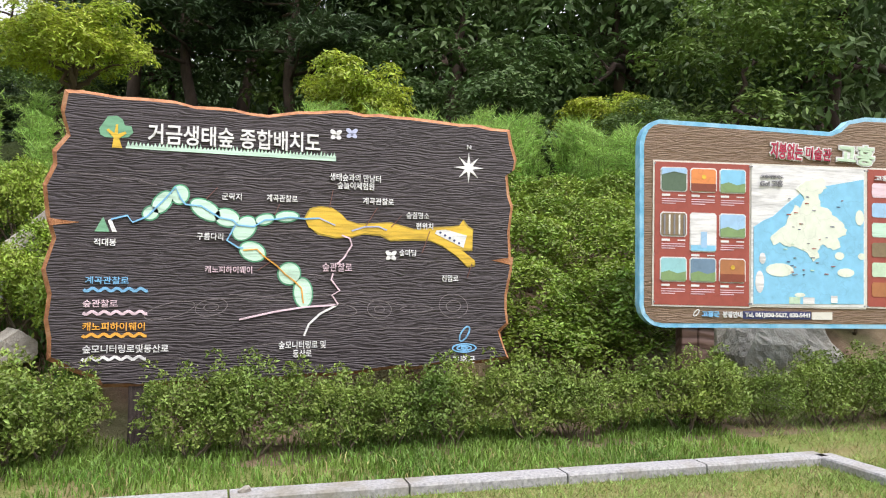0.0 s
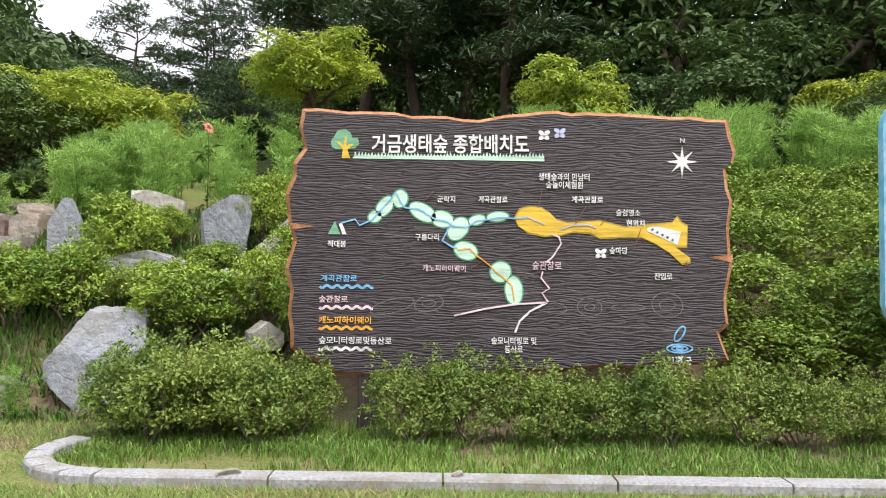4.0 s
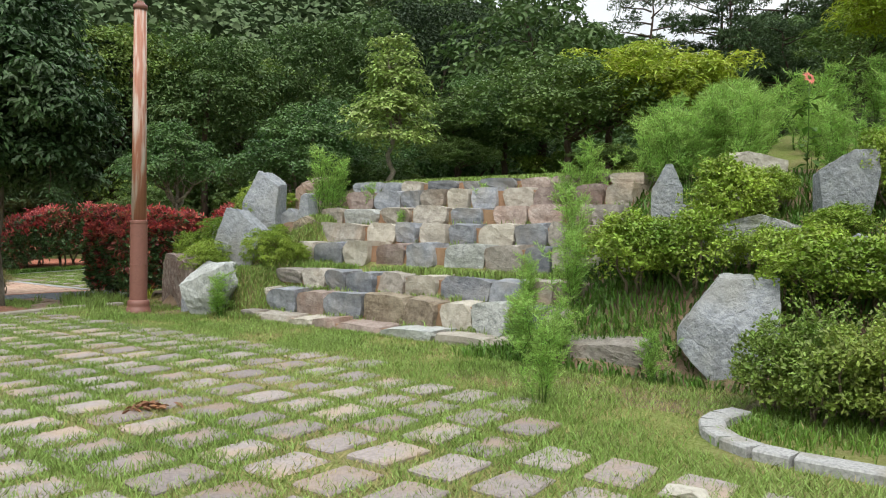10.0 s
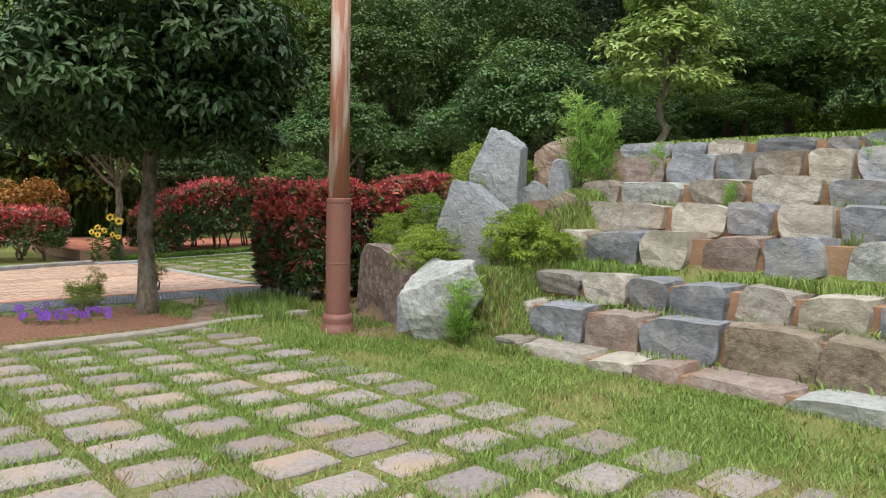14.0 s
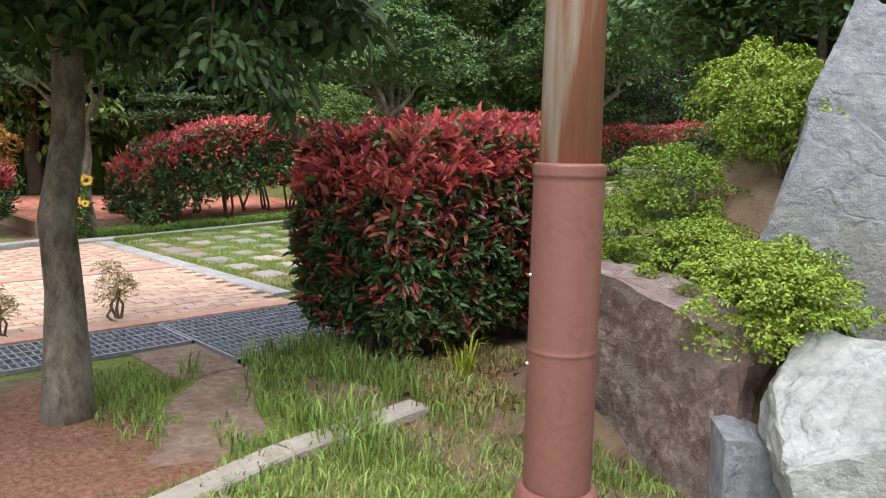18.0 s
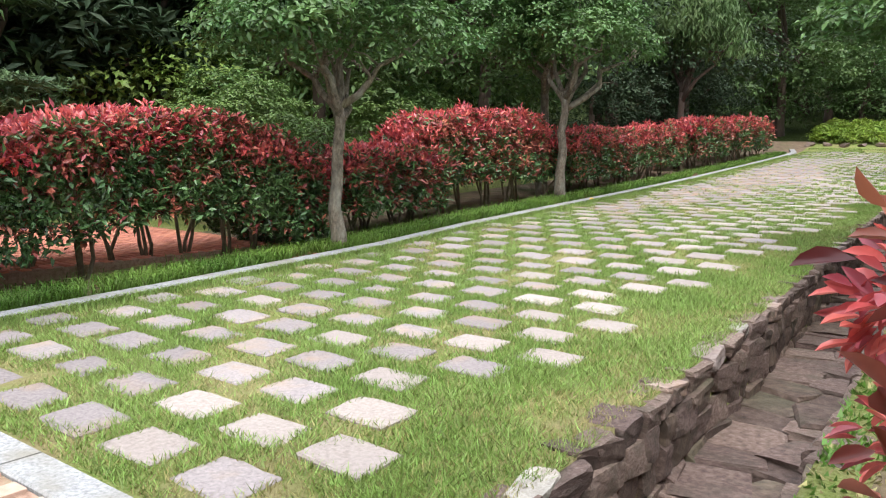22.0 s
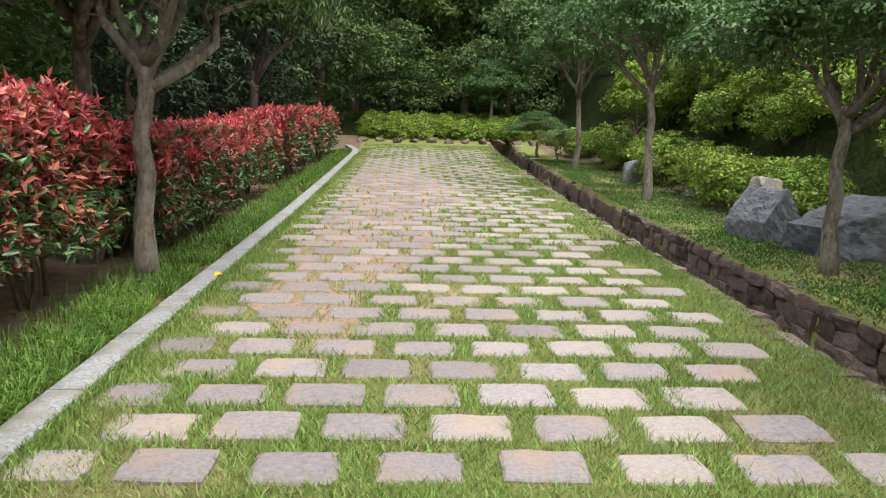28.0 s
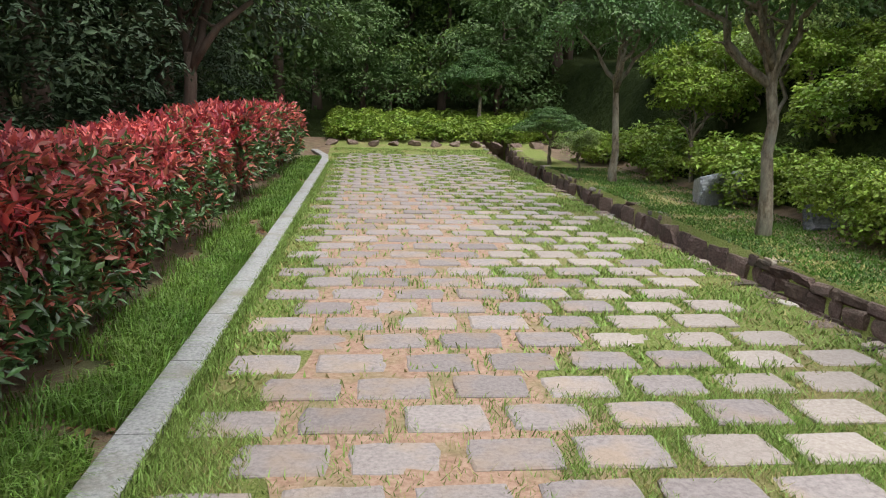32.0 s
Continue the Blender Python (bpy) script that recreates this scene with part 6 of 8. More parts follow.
# ---- red-leaved photinia hedges ----
def photinia(x0, x1, y0, y1, h, label, group, n_top=900, n_side=1500, arch=0.0, size=0.095, fine=False, bare=0.28, seed=1, skirt=0.0, warm=0.30):
    """A clipped hedge on a patch of ground: bare stems, dark green and bronze sides, red new growth on top."""
    r = random.Random(seed)
    cx, cy = (x0 + x1) / 2, (y0 + y1) / 2
    t = thing("photinia_hedge", label, "hedge", group, (cx, cy, ground_z(cx, cy)))
    w, d = (x1 - x0) / 2, (y1 - y0) / 2
    long_y = d > w

    def top(x, y):
        s = y / d if long_y else x / w
        return h - arch * s * s + (ground_z(cx + x, cy + y) - ground_z(cx, cy)) + 0.05 * noise.noise(Vector((x * 2.5, y * 2.5, seed)))

    def shrink(z01):
        return 1.0 - 0.22 * (1 - z01) ** 2 - 0.17 * z01 ** 4

    area = 2 * (w + d)
    # sides and inside
    n = n_side
    a = rng.uniform(0, 1, n)
    P = np.zeros((n, 3))
    O = np.zeros((n, 3))
    for k in range(n):
        z01 = rng.uniform(bare, 1.0)
        s = shrink(z01)
        u = a[k] * area
        if u < w:
            x, y, o = (u / w * 2 - 1) * w, -d, (0, -1)
        elif u < w + d:
            x, y, o = w, ((u - w) / d * 2 - 1) * d, (1, 0)
        elif u < 2 * w + d:
            x, y, o = ((u - w - d) / w * 2 - 1) * w, d, (0, 1)
        else:
            x, y, o = -w, ((u - 2 * w - d) / d * 2 - 1) * d, (-1, 0)
        lump = 1 + 0.10 * noise.noise(Vector((x * 2.2, y * 2.2, z01 * 3 + seed)))
        deep = rng.uniform(0.72, 1.0) ** 0.6
        along = abs(y / d if long_y else x / w)
        z01 = max(z01, bare) if not skirt else bare * (1 - skirt * along ** 1.5) + (z01 - bare) / (1 - bare) * (1 - bare * (1 - skirt * along ** 1.5))
        x, y = x * s * lump * (deep if o[0] else 1), y * s * lump * (deep if o[1] else 1)
        P[k] = (x, y, z01 * top(x, y))
        O[k] = (o[0], o[1], 0.25)
    n2 = n_top
    T = np.zeros((n2, 3))
    for k in range(n2):
        x, y = rng.uniform(-1, 1) * w * 0.95, rng.uniform(-1, 1) * d * 0.95
        e = max(abs(x) / w, abs(y) / d)
        T[k] = (x, y, top(x, y) * (1 - 0.17 * (max(0, e - 0.55) / 0.45) ** 1.6) - rng.uniform(0, 0.16) + (rng.uniform(0.02, 0.13) if rng.uniform() < 0.07 else 0))
    per = 6

    def sprays(name, C, out, mat, lab, per=6, up=0.3):
        idx = np.repeat(np.arange(len(C)), per)
        m = len(idx)
        D = out[idx] * 0.55 + rng.normal(size=(m, 3)) * 0.72
        D[:, 2] += up * 0.7
        U = out[idx] * 0.6 + np.array([0, 0, 0.8]) + rng.normal(size=(m, 3)) * 0.4
        Q = C[idx] + rng.normal(size=(m, 3)) * size * (0.14 if fine else 0.26)
        part(name, leaves(name, Q, D, U, size, size * (0.40 if fine else 0.42), fine), mat, t, lab)
    hi = P[:, 2] > 0.62 * h
    pick = rng.uniform(0, 1, n)
    bronze = (pick < warm * (0.35 + 0.9 * P[:, 2] / h)) | (hi & (pick < warm + 0.2))
    sprays("green_foliage", P[~bronze], O[~bronze], M_PHGREEN, "dark green glossy foliage")
    sprays("bronze_foliage", P[bronze], O[bronze], M_BRONZE, "bronze-red side shoots")
    up = np.tile(np.array([[0, 0, 1.0]]), (n2, 1)) + rng.normal(size=(n2, 3)) * 0.3
    blush = hi & (rng.uniform(0, 1, n) < 0.55) & (P[:, 2] > 0.80 * h)
    T, up = np.concatenate([T, P[blush]]), np.concatenate([up, O[blush] + np.array([0, 0, 0.5])])
    sprays("red_foliage", T, up, M_RED, "bright red new leaves on the clipped top", per=6, up=0.5)
    bm = bmesh.new()
    stems = max(3, int(max(w, d) * 2 / 0.45))
    for k in range(stems):
        s = (k + 0.5) / stems * 2 - 1
        bx, by = (r.uniform(-0.3, 0.3) * w, s * d * 0.92) if long_y else (s * w * 0.92, r.uniform(-0.3, 0.3) * d)
        gz = ground_z(cx + bx, cy + by) - ground_z(cx, cy)
        for j in range(3):
            bm = bmesh.new()
            ex, ey = bx + r.uniform(-0.3, 0.3), by + r.uniform(-0.3, 0.3)
            tube(bm, wander((bx + r.uniform(-.05, .05), by + r.uniform(-.05, .05), gz - 0.05), (max(-w, min(w, ex)) * 0.8, max(-d, min(d, ey)) * 0.9, gz + h * 0.75), 5, 0.07, r), [0.024, 0.02, 0.018, 0.014, 0.01, 0.006], 6)
            part("stem", bm, M_STEM, t)
    return t


RED = "clipped photinia hedge with red tops and bare stems beside the kerb"
photinia(-20.9, -19.35, 7.6, 12.3, 1.60, "large domed photinia hedge with red top and bare stems", "photinia hedges", 2000, 4600, arch=0.62, bare=0.36, seed=1, skirt=0.85, warm=0.2)
photinia(-20.3, -19.3, 12.4, 14.5, 1.14, RED, "photinia hedges", 800, 1700, arch=0.1, seed=2)
photinia(-20.7, -19.42, 14.2, 17.9, 1.60, RED, "photinia hedges", 1700, 2800, arch=0.08, bare=0.31, seed=3, warm=0.46)
photinia(-20.6, -19.36, 18.5, 22.0, 1.26, RED, "photinia hedges", 1400, 2400, arch=0.08, bare=0.24, seed=4)
photinia(-20.6, -19.40, 22.2, 25.2, 1.28, RED, "photinia hedges", 900, 1500, arch=0.12, seed=5)
photinia(-20.6, -19.38, 26.0, 29.2, 1.40, RED, "photinia hedges", 700, 900, arch=0.12, size=0.12, seed=6)
photinia(-20.6, -19.35, 29.8, 34.5, 1.34, RED, "photinia hedges", 700, 900, arch=0.1, size=0.13, seed=7)
drain_hedge = photinia(-12.90, -11.84, 6.15, 7.9, 1.38, "dense photinia hedge with glowing red top beside the drain grating", "photinia hedges", 2300, 3500, arch=0.05, bare=0.12, size=0.088, fine=True, seed=8, warm=0.40)
tagged(part("shoot_foliage", blob_leaves("shoot_foliage", [(-0.57, -0.5, 1.26, 0.07, 0.10, 0.13), (-0.56, -0.5, 0.98, 0.07, 0.11, 0.14), (-0.53, -0.44, 0.62, 0.08, 0.13, 0.12), (-0.53, -0.58, 0.36, 0.07, 0.13, 0.10), (-0.51, 0.12, 0.9, 0.08, 0.2, 0.2)], 30, 8, 0.03, 0.07, 0.027, -0.2, 0.3, True), M_BRONZE, drain_hedge, "bronze-red shoots reaching over the drain"), "bronze-red shoots reaching over the drain", kind="stuff")
tagged(part("red_shoot_foliage", blob_leaves("red_shoot_foliage", [(-0.66, 0.22, 1.10, 0.07, 0.13, 0.15), (-0.64, 0.37, 0.78, 0.06, 0.13, 0.14), (-0.62, 0.22, 0.46, 0.06, 0.12, 0.12)], 34, 8, 0.03, 0.075, 0.029, -0.2, 0.3, True), M_RED, drain_hedge, "bright red shoots reaching over the drain"), "bright red shoots reaching over the drain", kind="stuff")
photinia(-21.3, -19.9, 4.0, 6.3, 1.0, "low red photinia hedge beyond the brick pavement", "photinia hedges", 700, 900, seed=9)


# ---- feathery cosmos plants ----
def cosmos(name, label, h, n, seed):
    t = thing(name, label, "plant", "feathery plants")
    r = random.Random(seed)
    bm = bmesh.new()
    C, D = [], []
    for k in range(n):
        a = r.uniform(0, 6.28)
        reach = r.uniform(0.05, 0.42) * h
        pts = wander((0.04 * math.cos(a), 0.04 * math.sin(a), -0.03), (reach * math.cos(a), reach * math.sin(a), h * r.uniform(0.7, 1.05)), 6, 0.05, r)
        tube(bm, pts, [0.007, 0.006, 0.005, 0.004, 0.003, 0.002, 0.001], 4)
        for j in range(18):
            s = r.uniform(0.22, 1.0) * 6
            q = int(min(5, s))
            c = pts[q].lerp(pts[q + 1], s - q)
            b = r.uniform(0, 6.28)
            d = Vector((math.cos(b), math.sin(b), r.uniform(0.3, 1.3))).normalized()
            for m in range(3):
                C.append(c + d * 0.05 * m)
                D.append(d)
    part("stalk", bm, M_COVER, t)
    idx = np.repeat(np.arange(len(C)), 5)
    C, D = np.array(C)[idx], np.array(D)[idx]
    D = D + rng.normal(size=D.shape) * 0.55
    part("foliage", leaves("foliage", C, D, rng.normal(size=D.shape), 0.085, 0.0062), M_COSMOS, t)
    return t


cos_a = cosmos("cosmos_plant", "tall feathery bright green cosmos plant without flowers", 0.95, 8, 31)
spots = [(-3.38, 4.35, 0.62), (-3.95, 5.75, 0.6), (-3.05, 5.45, 0.45), (-4.35, 6.6, 0.85), (-4.15, 5.5, 1.0, 0.62), (-4.45, 5.9, 0.9, 0.68), (-8.98, 5.96, 0.86, 0.72), (-8.6, 8.35, 0.5), (-9.40, 8.12, 1.15), (-9.25, 8.35, 0.9), (-7.6, 7.9, 0.38), (-6.6, 8.4, 0.4), (-4.7, 7.3, 1.0), (-4.9, 6.7, 0.7), (-5.0, 8.4, 0.9), (-5.3, 8.3, 0.7)]
q = random.Random(9)
for k in range(84):
    x = q.uniform(-4.6, 8.0)
    y = q.uniform(8.0, 12.0) + (0.5 if x > 2 else 0)
    spots.append((x, y, q.uniform(0.75, 1.1) + (0.35 if x > 1.2 else 0.0)))
for k in range(14):
    spots.append((q.uniform(-4.9, -2.4), q.uniform(8.1, 10.2), q.uniform(0.75, 1.15)))
scatter(cos_a, spots)


# ---- grass ----
def blades(name, x, y, h, mat, label, lean=0.5, width=0.006, lift=0.0, bend=0.35, level=None):
    n = len(x)
    z = land(x, y) + lift if level is None else np.full(n, level)
    a = rng.uniform(0, 2 * np.pi, n)
    H = h * rng.uniform(0.5, 1.3, n)
    S = np.stack([np.cos(a), np.sin(a), 0 * a], 1) * (width * rng.uniform(0.7, 1.4, n))[:, None]
    b = rng.uniform(0, 2 * np.pi, n)
    T = np.stack([np.cos(b), np.sin(b), 0 * b], 1) * (H * lean * rng.uniform(0.1, 1, n))[:, None]
    P = np.stack([x, y, z - 0.005], 1)
    up = np.array([0, 0, 1.0])
    mid = P + T * bend + up * (H * 0.6)[:, None]
    tip = P + T + up * (H * np.clip(1 - 0.3 * lean, 0.3, 1))[:, None]
    V = np.stack([P - S, P + S, mid + S * 0.8, mid - S * 0.8, tip], 1).reshape(-1, 3)
    i = np.arange(n)[:, None] * 5
    F = np.concatenate([i + [[0, 1, 2]], i + [[0, 2, 3]], i + [[3, 2, 4]]], 0)
    me = mesh_from(name, V, F)
    me.materials.append(mat)
    return tagged(new(name, me), label, "grass", kind="stuff")


def patchy(x, y, scale, seed):
    return np.array([noise.noise(Vector((a * scale, b * scale, seed))) for a, b in zip(x, y)])


def off_pavers(x, y, cells, size, grow):
    """True where no block lies."""
    c = np.array(cells)
    keep = np.ones(len(x), bool)
    for i in range(0, len(x), 4000):
        dx = np.abs(x[i:i + 4000, None] - c[None, :, 0])
        dy = np.abs(y[i:i + 4000, None] - c[None, :, 1])
        g = grow[i:i + 4000, None]
        keep[i:i + 4000] = ~np.any((dx < size[0] / 2 * g) & (dy < size[1] / 2 * g), axis=1)
    return keep


def turf(name, x, y, h, mat, label, width=0.007):
    """Very short turf: one slim blade for each tuft point."""
    n = len(x)
    z = land(x, y)
    a, b = rng.uniform(0, 2 * np.pi, n), rng.uniform(0, 2 * np.pi, n)
    H = h * rng.uniform(0.5, 1.3, n)
    S = np.stack([np.cos(a), np.sin(a), 0 * a], 1) * (width * rng.uniform(0.7, 1.4, n))[:, None]
    T = np.stack([np.cos(b), np.sin(b), 0 * b], 1) * (H * rng.uniform(0.2, 1.1, n))[:, None]
    P = np.stack([x, y, z - 0.004], 1)
    tip = P + T + np.array([0, 0, 1.0]) * (H * 0.8)[:, None]
    V = np.stack([P - S, P + S, tip], 1).reshape(-1, 3)
    me = mesh_from(name, V, np.arange(n * 3).reshape(-1, 3))
    me.materials.append(mat)
    return tagged(new(name, me), label, "grass", kind="stuff")


def creep(x, y):
    """How far the turf has grown over the blocks, most at the terrace's foot."""
    return 0.12 * (x < -14) * (y < 12) + 0.45 * smooth(-18.2, -18.6, x) * (x < -14) + 0.27 * (x > -12) + 0.45 * smooth(3.6, 5.2, y) * (x > -9.5) * (x < 0) + 0.3 * smooth(-5.5, -3.0, x)


def off_track(x, y):
    """True away from the trodden strip between the tree and the grating."""
    return np.abs((y - 5.62) - (x + 12.75) * -0.68) > 0.17 + 0.08 * np.sin(x * 7)


def lawn(name, label, n, x0, x1, y0, y1, h, cells, size, test=None, width=0.0038, thresh=-0.25, short=False, mat=M_GRASS):
    x, y = rng.uniform(x0, x1, n), rng.uniform(y0, y1, n)
    worn = patchy(x, y, 1.3, 4.0) + 0.4 * patchy(x, y, 5.0, 9.0) + 0.25 * rng.normal(size=n)
    ok = worn > thresh
    if test is not None:
        ok &= test(x, y)
    x, y, worn = x[ok], y[ok], worn[ok]
    if cells:
        ok = off_pavers(x, y, cells, size, np.clip(0.96 - 0.55 * np.maximum(0, patchy(x, y, 2.6, 2.0) + 0.5 * patchy(x, y, 9.0, 3.0) - 0.05) - creep(x, y), 0.2, 0.97))
        x, y, worn = x[ok], y[ok], worn[ok]
    if short:
        dry = worn < thresh + 0.24
        turf(name + "_dry", x[dry], y[dry], h * 0.8, M_DRYGRASS, "dry straw-coloured turf in worn patches", width)
        return turf(name, x[~dry], y[~dry], h, mat, label, width)
    return blades(name, x, y, h, mat, label, lean=0.8, width=width)


lawn("plaza_turf", "short green turf between the plaza stones", 330000, -11.4, 0.2, 0.6, 6.1, 0.055, plaza_cells, (0.255, 0.365), lambda x, y: ~((x > -2.3) & (y > 3.9)), width=0.0038, thresh=-0.42, short=True)
lawn("path_turf", "short green turf between the path stones", 430000, -18.78, -14.28, 7.1, 20.0, 0.055, path_cells, (0.40, 0.315), lambda x, y: ~((x < -17.05 + 0.4 * np.sin(y)) & (y > 16.6) & (rng.uniform(0, 1, len(x)) < 0.82) & (x > -18.3)), width=0.0038, thresh=-0.42, short=True)
lawn("far_path_turf", "short green turf along the far path", 100000, -18.78, -14.28, 20.0, 38.0, 0.055, path_cells, (0.40, 0.315), lambda x, y: ~((x < -16.4 + 0.5 * np.sin(y * 0.8)) & (y < 33) & (rng.uniform(0, 1, len(x)) < 0.85) & (x > -18.3)), width=0.010, thresh=-0.42, short=True)
lawn("path_joint_tufts", "taller grass tufts in the joints of the path", 60000, -18.4, -14.6, 7.3, 24.0, 0.075, path_cells, (0.40, 0.315), width=0.0032, thresh=0.30)
lawn("plaza_joint_tufts", "taller grass tufts in the joints of the plaza", 36000, -11.0, -2.6, 0.8, 5.6, 0.07, plaza_cells, (0.255, 0.365), width=0.003, thresh=0.30)
lawn("front_turf", "short turf in front of the kerb", 40000, 0.2, 5.0, 2.4, 3.88, 0.045, None, None, thresh=-0.45, short=True)
lawn("side_turf", "short turf beside the kerb", 20000, 4.05, 7.5, 2.4, 5.6, 0.06, None, None, thresh=-0.45, short=True)
lawn("bed_edge_grass", "ragged grass in front of the hedge inside the kerb", 42000, -2.2, 3.8, 4.03, 5.6, 0.085, None, None, width=0.0035, thresh=-0.1, mat=M_TUFT)
lawn("bed_edge_dry_grass", "dry straw-coloured grass inside the kerb", 2200, -2.2, 3.8, 4.03, 4.7, 0.08, None, None, width=0.0035, thresh=0.15, mat=M_DRYGRASS)
lawn("terrace_foot_grass", "longer grass at the foot of the terrace", 24000, -9.6, -3.2, 5.2, 6.2, 0.06, None, None, thresh=-0.2)
lawn("rockery_grass", "low weeds and grass between the rockery bushes", 17000, -5.0, -0.8, 5.5, 8.6, 0.13, None, None, thresh=-0.35, width=0.008, mat=M_COVER)
lawn("rock_bed_grass", "grass tufts between the standing stones and terrace", 20000, -9.35, -8.3, 5.95, 8.4, 0.11, None, None, thresh=-0.7)
lawn("rock_bed_dry_grass", "dry straw-coloured grass on the bank beside the white boulder", 7000, -9.2, -8.3, 5.95, 7.6, 0.09, None, None, thresh=-0.4, mat=M_DRYGRASS)
lawn("terrace_top_grass", "mown grass on the terrace top", 16000, -9.2, -4.0, 8.6, 11.5, 0.07, None, None, width=0.010)
lawn("grating_grass", "tufty grass round the lamp post and grating", 24000, -13.0, -9.6, 4.7, 7.0, 0.085, None, None, test=lambda x, y: ((x > -12.6) | (y < 5.2)) & off_track(x, y) & (y - 0.32 * np.clip(-9.85 - x, 0, 1.5) < 6.05), thresh=0.08)
lawn("hedge_foot_grass", "long green grass tufts in front of the photinia hedge", 9000, -12.72, -11.0, 5.35, 6.62, 0.19, None, None, test=lambda x, y: (y < 6.05 + 0.5 * smooth(-11.3, -12.4, x)) & off_track(x, y) & (patchy(x, y, 3.0, 8.0) > -0.1), thresh=-0.1, width=0.004)
lawn("straw_grass", "dry grass and litter under the photinia hedge", 3500, -12.3, -11.1, 6.1, 7.1, 0.09, None, None, test=lambda x, y: y - 0.32 * np.clip(-9.85 - x, 0, 1.5) < 6.12 + 0.5 * (x < -11.6), thresh=-0.1, width=0.004, mat=M_DRYGRASS)
blades("arching_grass", -11.66 + rng.normal(0, 0.025, 46), 6.55 + rng.normal(0, 0.025, 46), 0.30, M_LIGHTLEAF, "yellow-green clump of arching grass", lean=1.25, width=0.006)
blades("bank_weeds", rng.uniform(-27.6, -26.1, 4200), rng.uniform(5.5, 14.5, 4200), 1.5, M_COVER, "tall weeds beyond the red brick pavement", lean=0.7, width=0.016, bend=0.2)
lawn("verge_grass", "dark green low ground cover beside the drain", 70000, -13.43, -11.7, 7.9, 34.0, 0.045, None, None, width=0.013, thresh=-0.5, short=True, mat=M_COVER)
for gx, gy, gz in LEDGES:
    blades("ledge_grass", gx, gy, 0.12, M_GRASS, "grass tufts on a terrace ledge", lean=0.8, width=0.005, level=gz)
n = 42000
x, y = -18.79 + np.abs(rng.normal(0, 0.05, n)), 7.1 + 27 * rng.uniform(0, 1, n) ** 1.6
blades("kerb_fringe", x, y, 0.075, M_GRASS, "grass growing up against the path kerb", lean=0.7, width=0.0035)
n = 80000
x, y = -18.99 - np.abs(rng.normal(0, 0.26, n)), rng.uniform(7.0, 35.0, n)
ok = (x < -18.97) & (patchy(x, y, 1.6, 6.0) > -0.42 + 0.30 * smooth(17.0, 20.0, y))
blades("border_grass", x[ok], y[ok], 0.19, M_TUFT, "dark green border grass growing behind the kerb", lean=1.3, width=0.004, bend=0.3)


# bare earth trodden between the plaza edge and the grating
def earth_patch(pts, label):
    V, F = [], []
    for k, (x, y, w) in enumerate(pts):
        for j in range(7):
            o = (j / 3 - 1) * w * (1 + 0.25 * noise.noise(Vector((k * 0.9, j, 2.0))))
            px, py = x + o * 0.8, y + o * 0.6
            V.append((px, py, ground_z(px, py) + 0.012 * (1 - abs(j / 3 - 1)) - 0.003 + 0.012 * noise.noise(Vector((px * 6, py * 6, 1)))))
    for k in range(len(pts) - 1):
        for j in range(6):
            n = k * 7 + j
            F.append((n, n + 1, n + 8, n + 7))
    me = mesh_from("bare_earth", V, F, True)
    tagged(part("bare_earth", me, M_EARTH), label, "soil", kind="stuff")


earth_patch([(-12.75, 5.62, 0.24), (-12.5, 5.52, 0.26), (-12.2, 5.32, 0.30), (-11.95, 5.12, 0.32), (-11.7, 4.95, 0.28), (-11.55, 4.7, 0.2)], "brown trodden earth beside the tree")
earth_patch([(-12.0, 6.0, 0.15), (-11.7, 6.1, 0.3), (-11.4, 6.3, 0.4), (-11.2, 6.5, 0.35), (-11.1, 6.7, 0.2)], "reddish bare earth with litter under the hedge")

# sand worn bare between the path stones
V, F = [], []
for k in range(60):
    y = 15.9 + k * 0.24
    open_up = min(1.0, k / 6)
    for x in (-17.7 + (-0.55 + 0.1 * math.sin(k * 0.7)) * open_up, -17.7 + (0.6 + 0.25 * math.sin(k * 0.9 + 1) + 0.03 * min(k, 25)) * open_up):
        V.append((x, y, ground_z(x, y) + 0.004))
    if k:
        n = 2 * k
        F.append((n - 2, n - 1, n + 1, n))
me = mesh_from("joint_sand", V, F)
tagged(part("joint_sand", me, M_SAND), "orange sand worn bare between the path stones", "sand", kind="stuff")


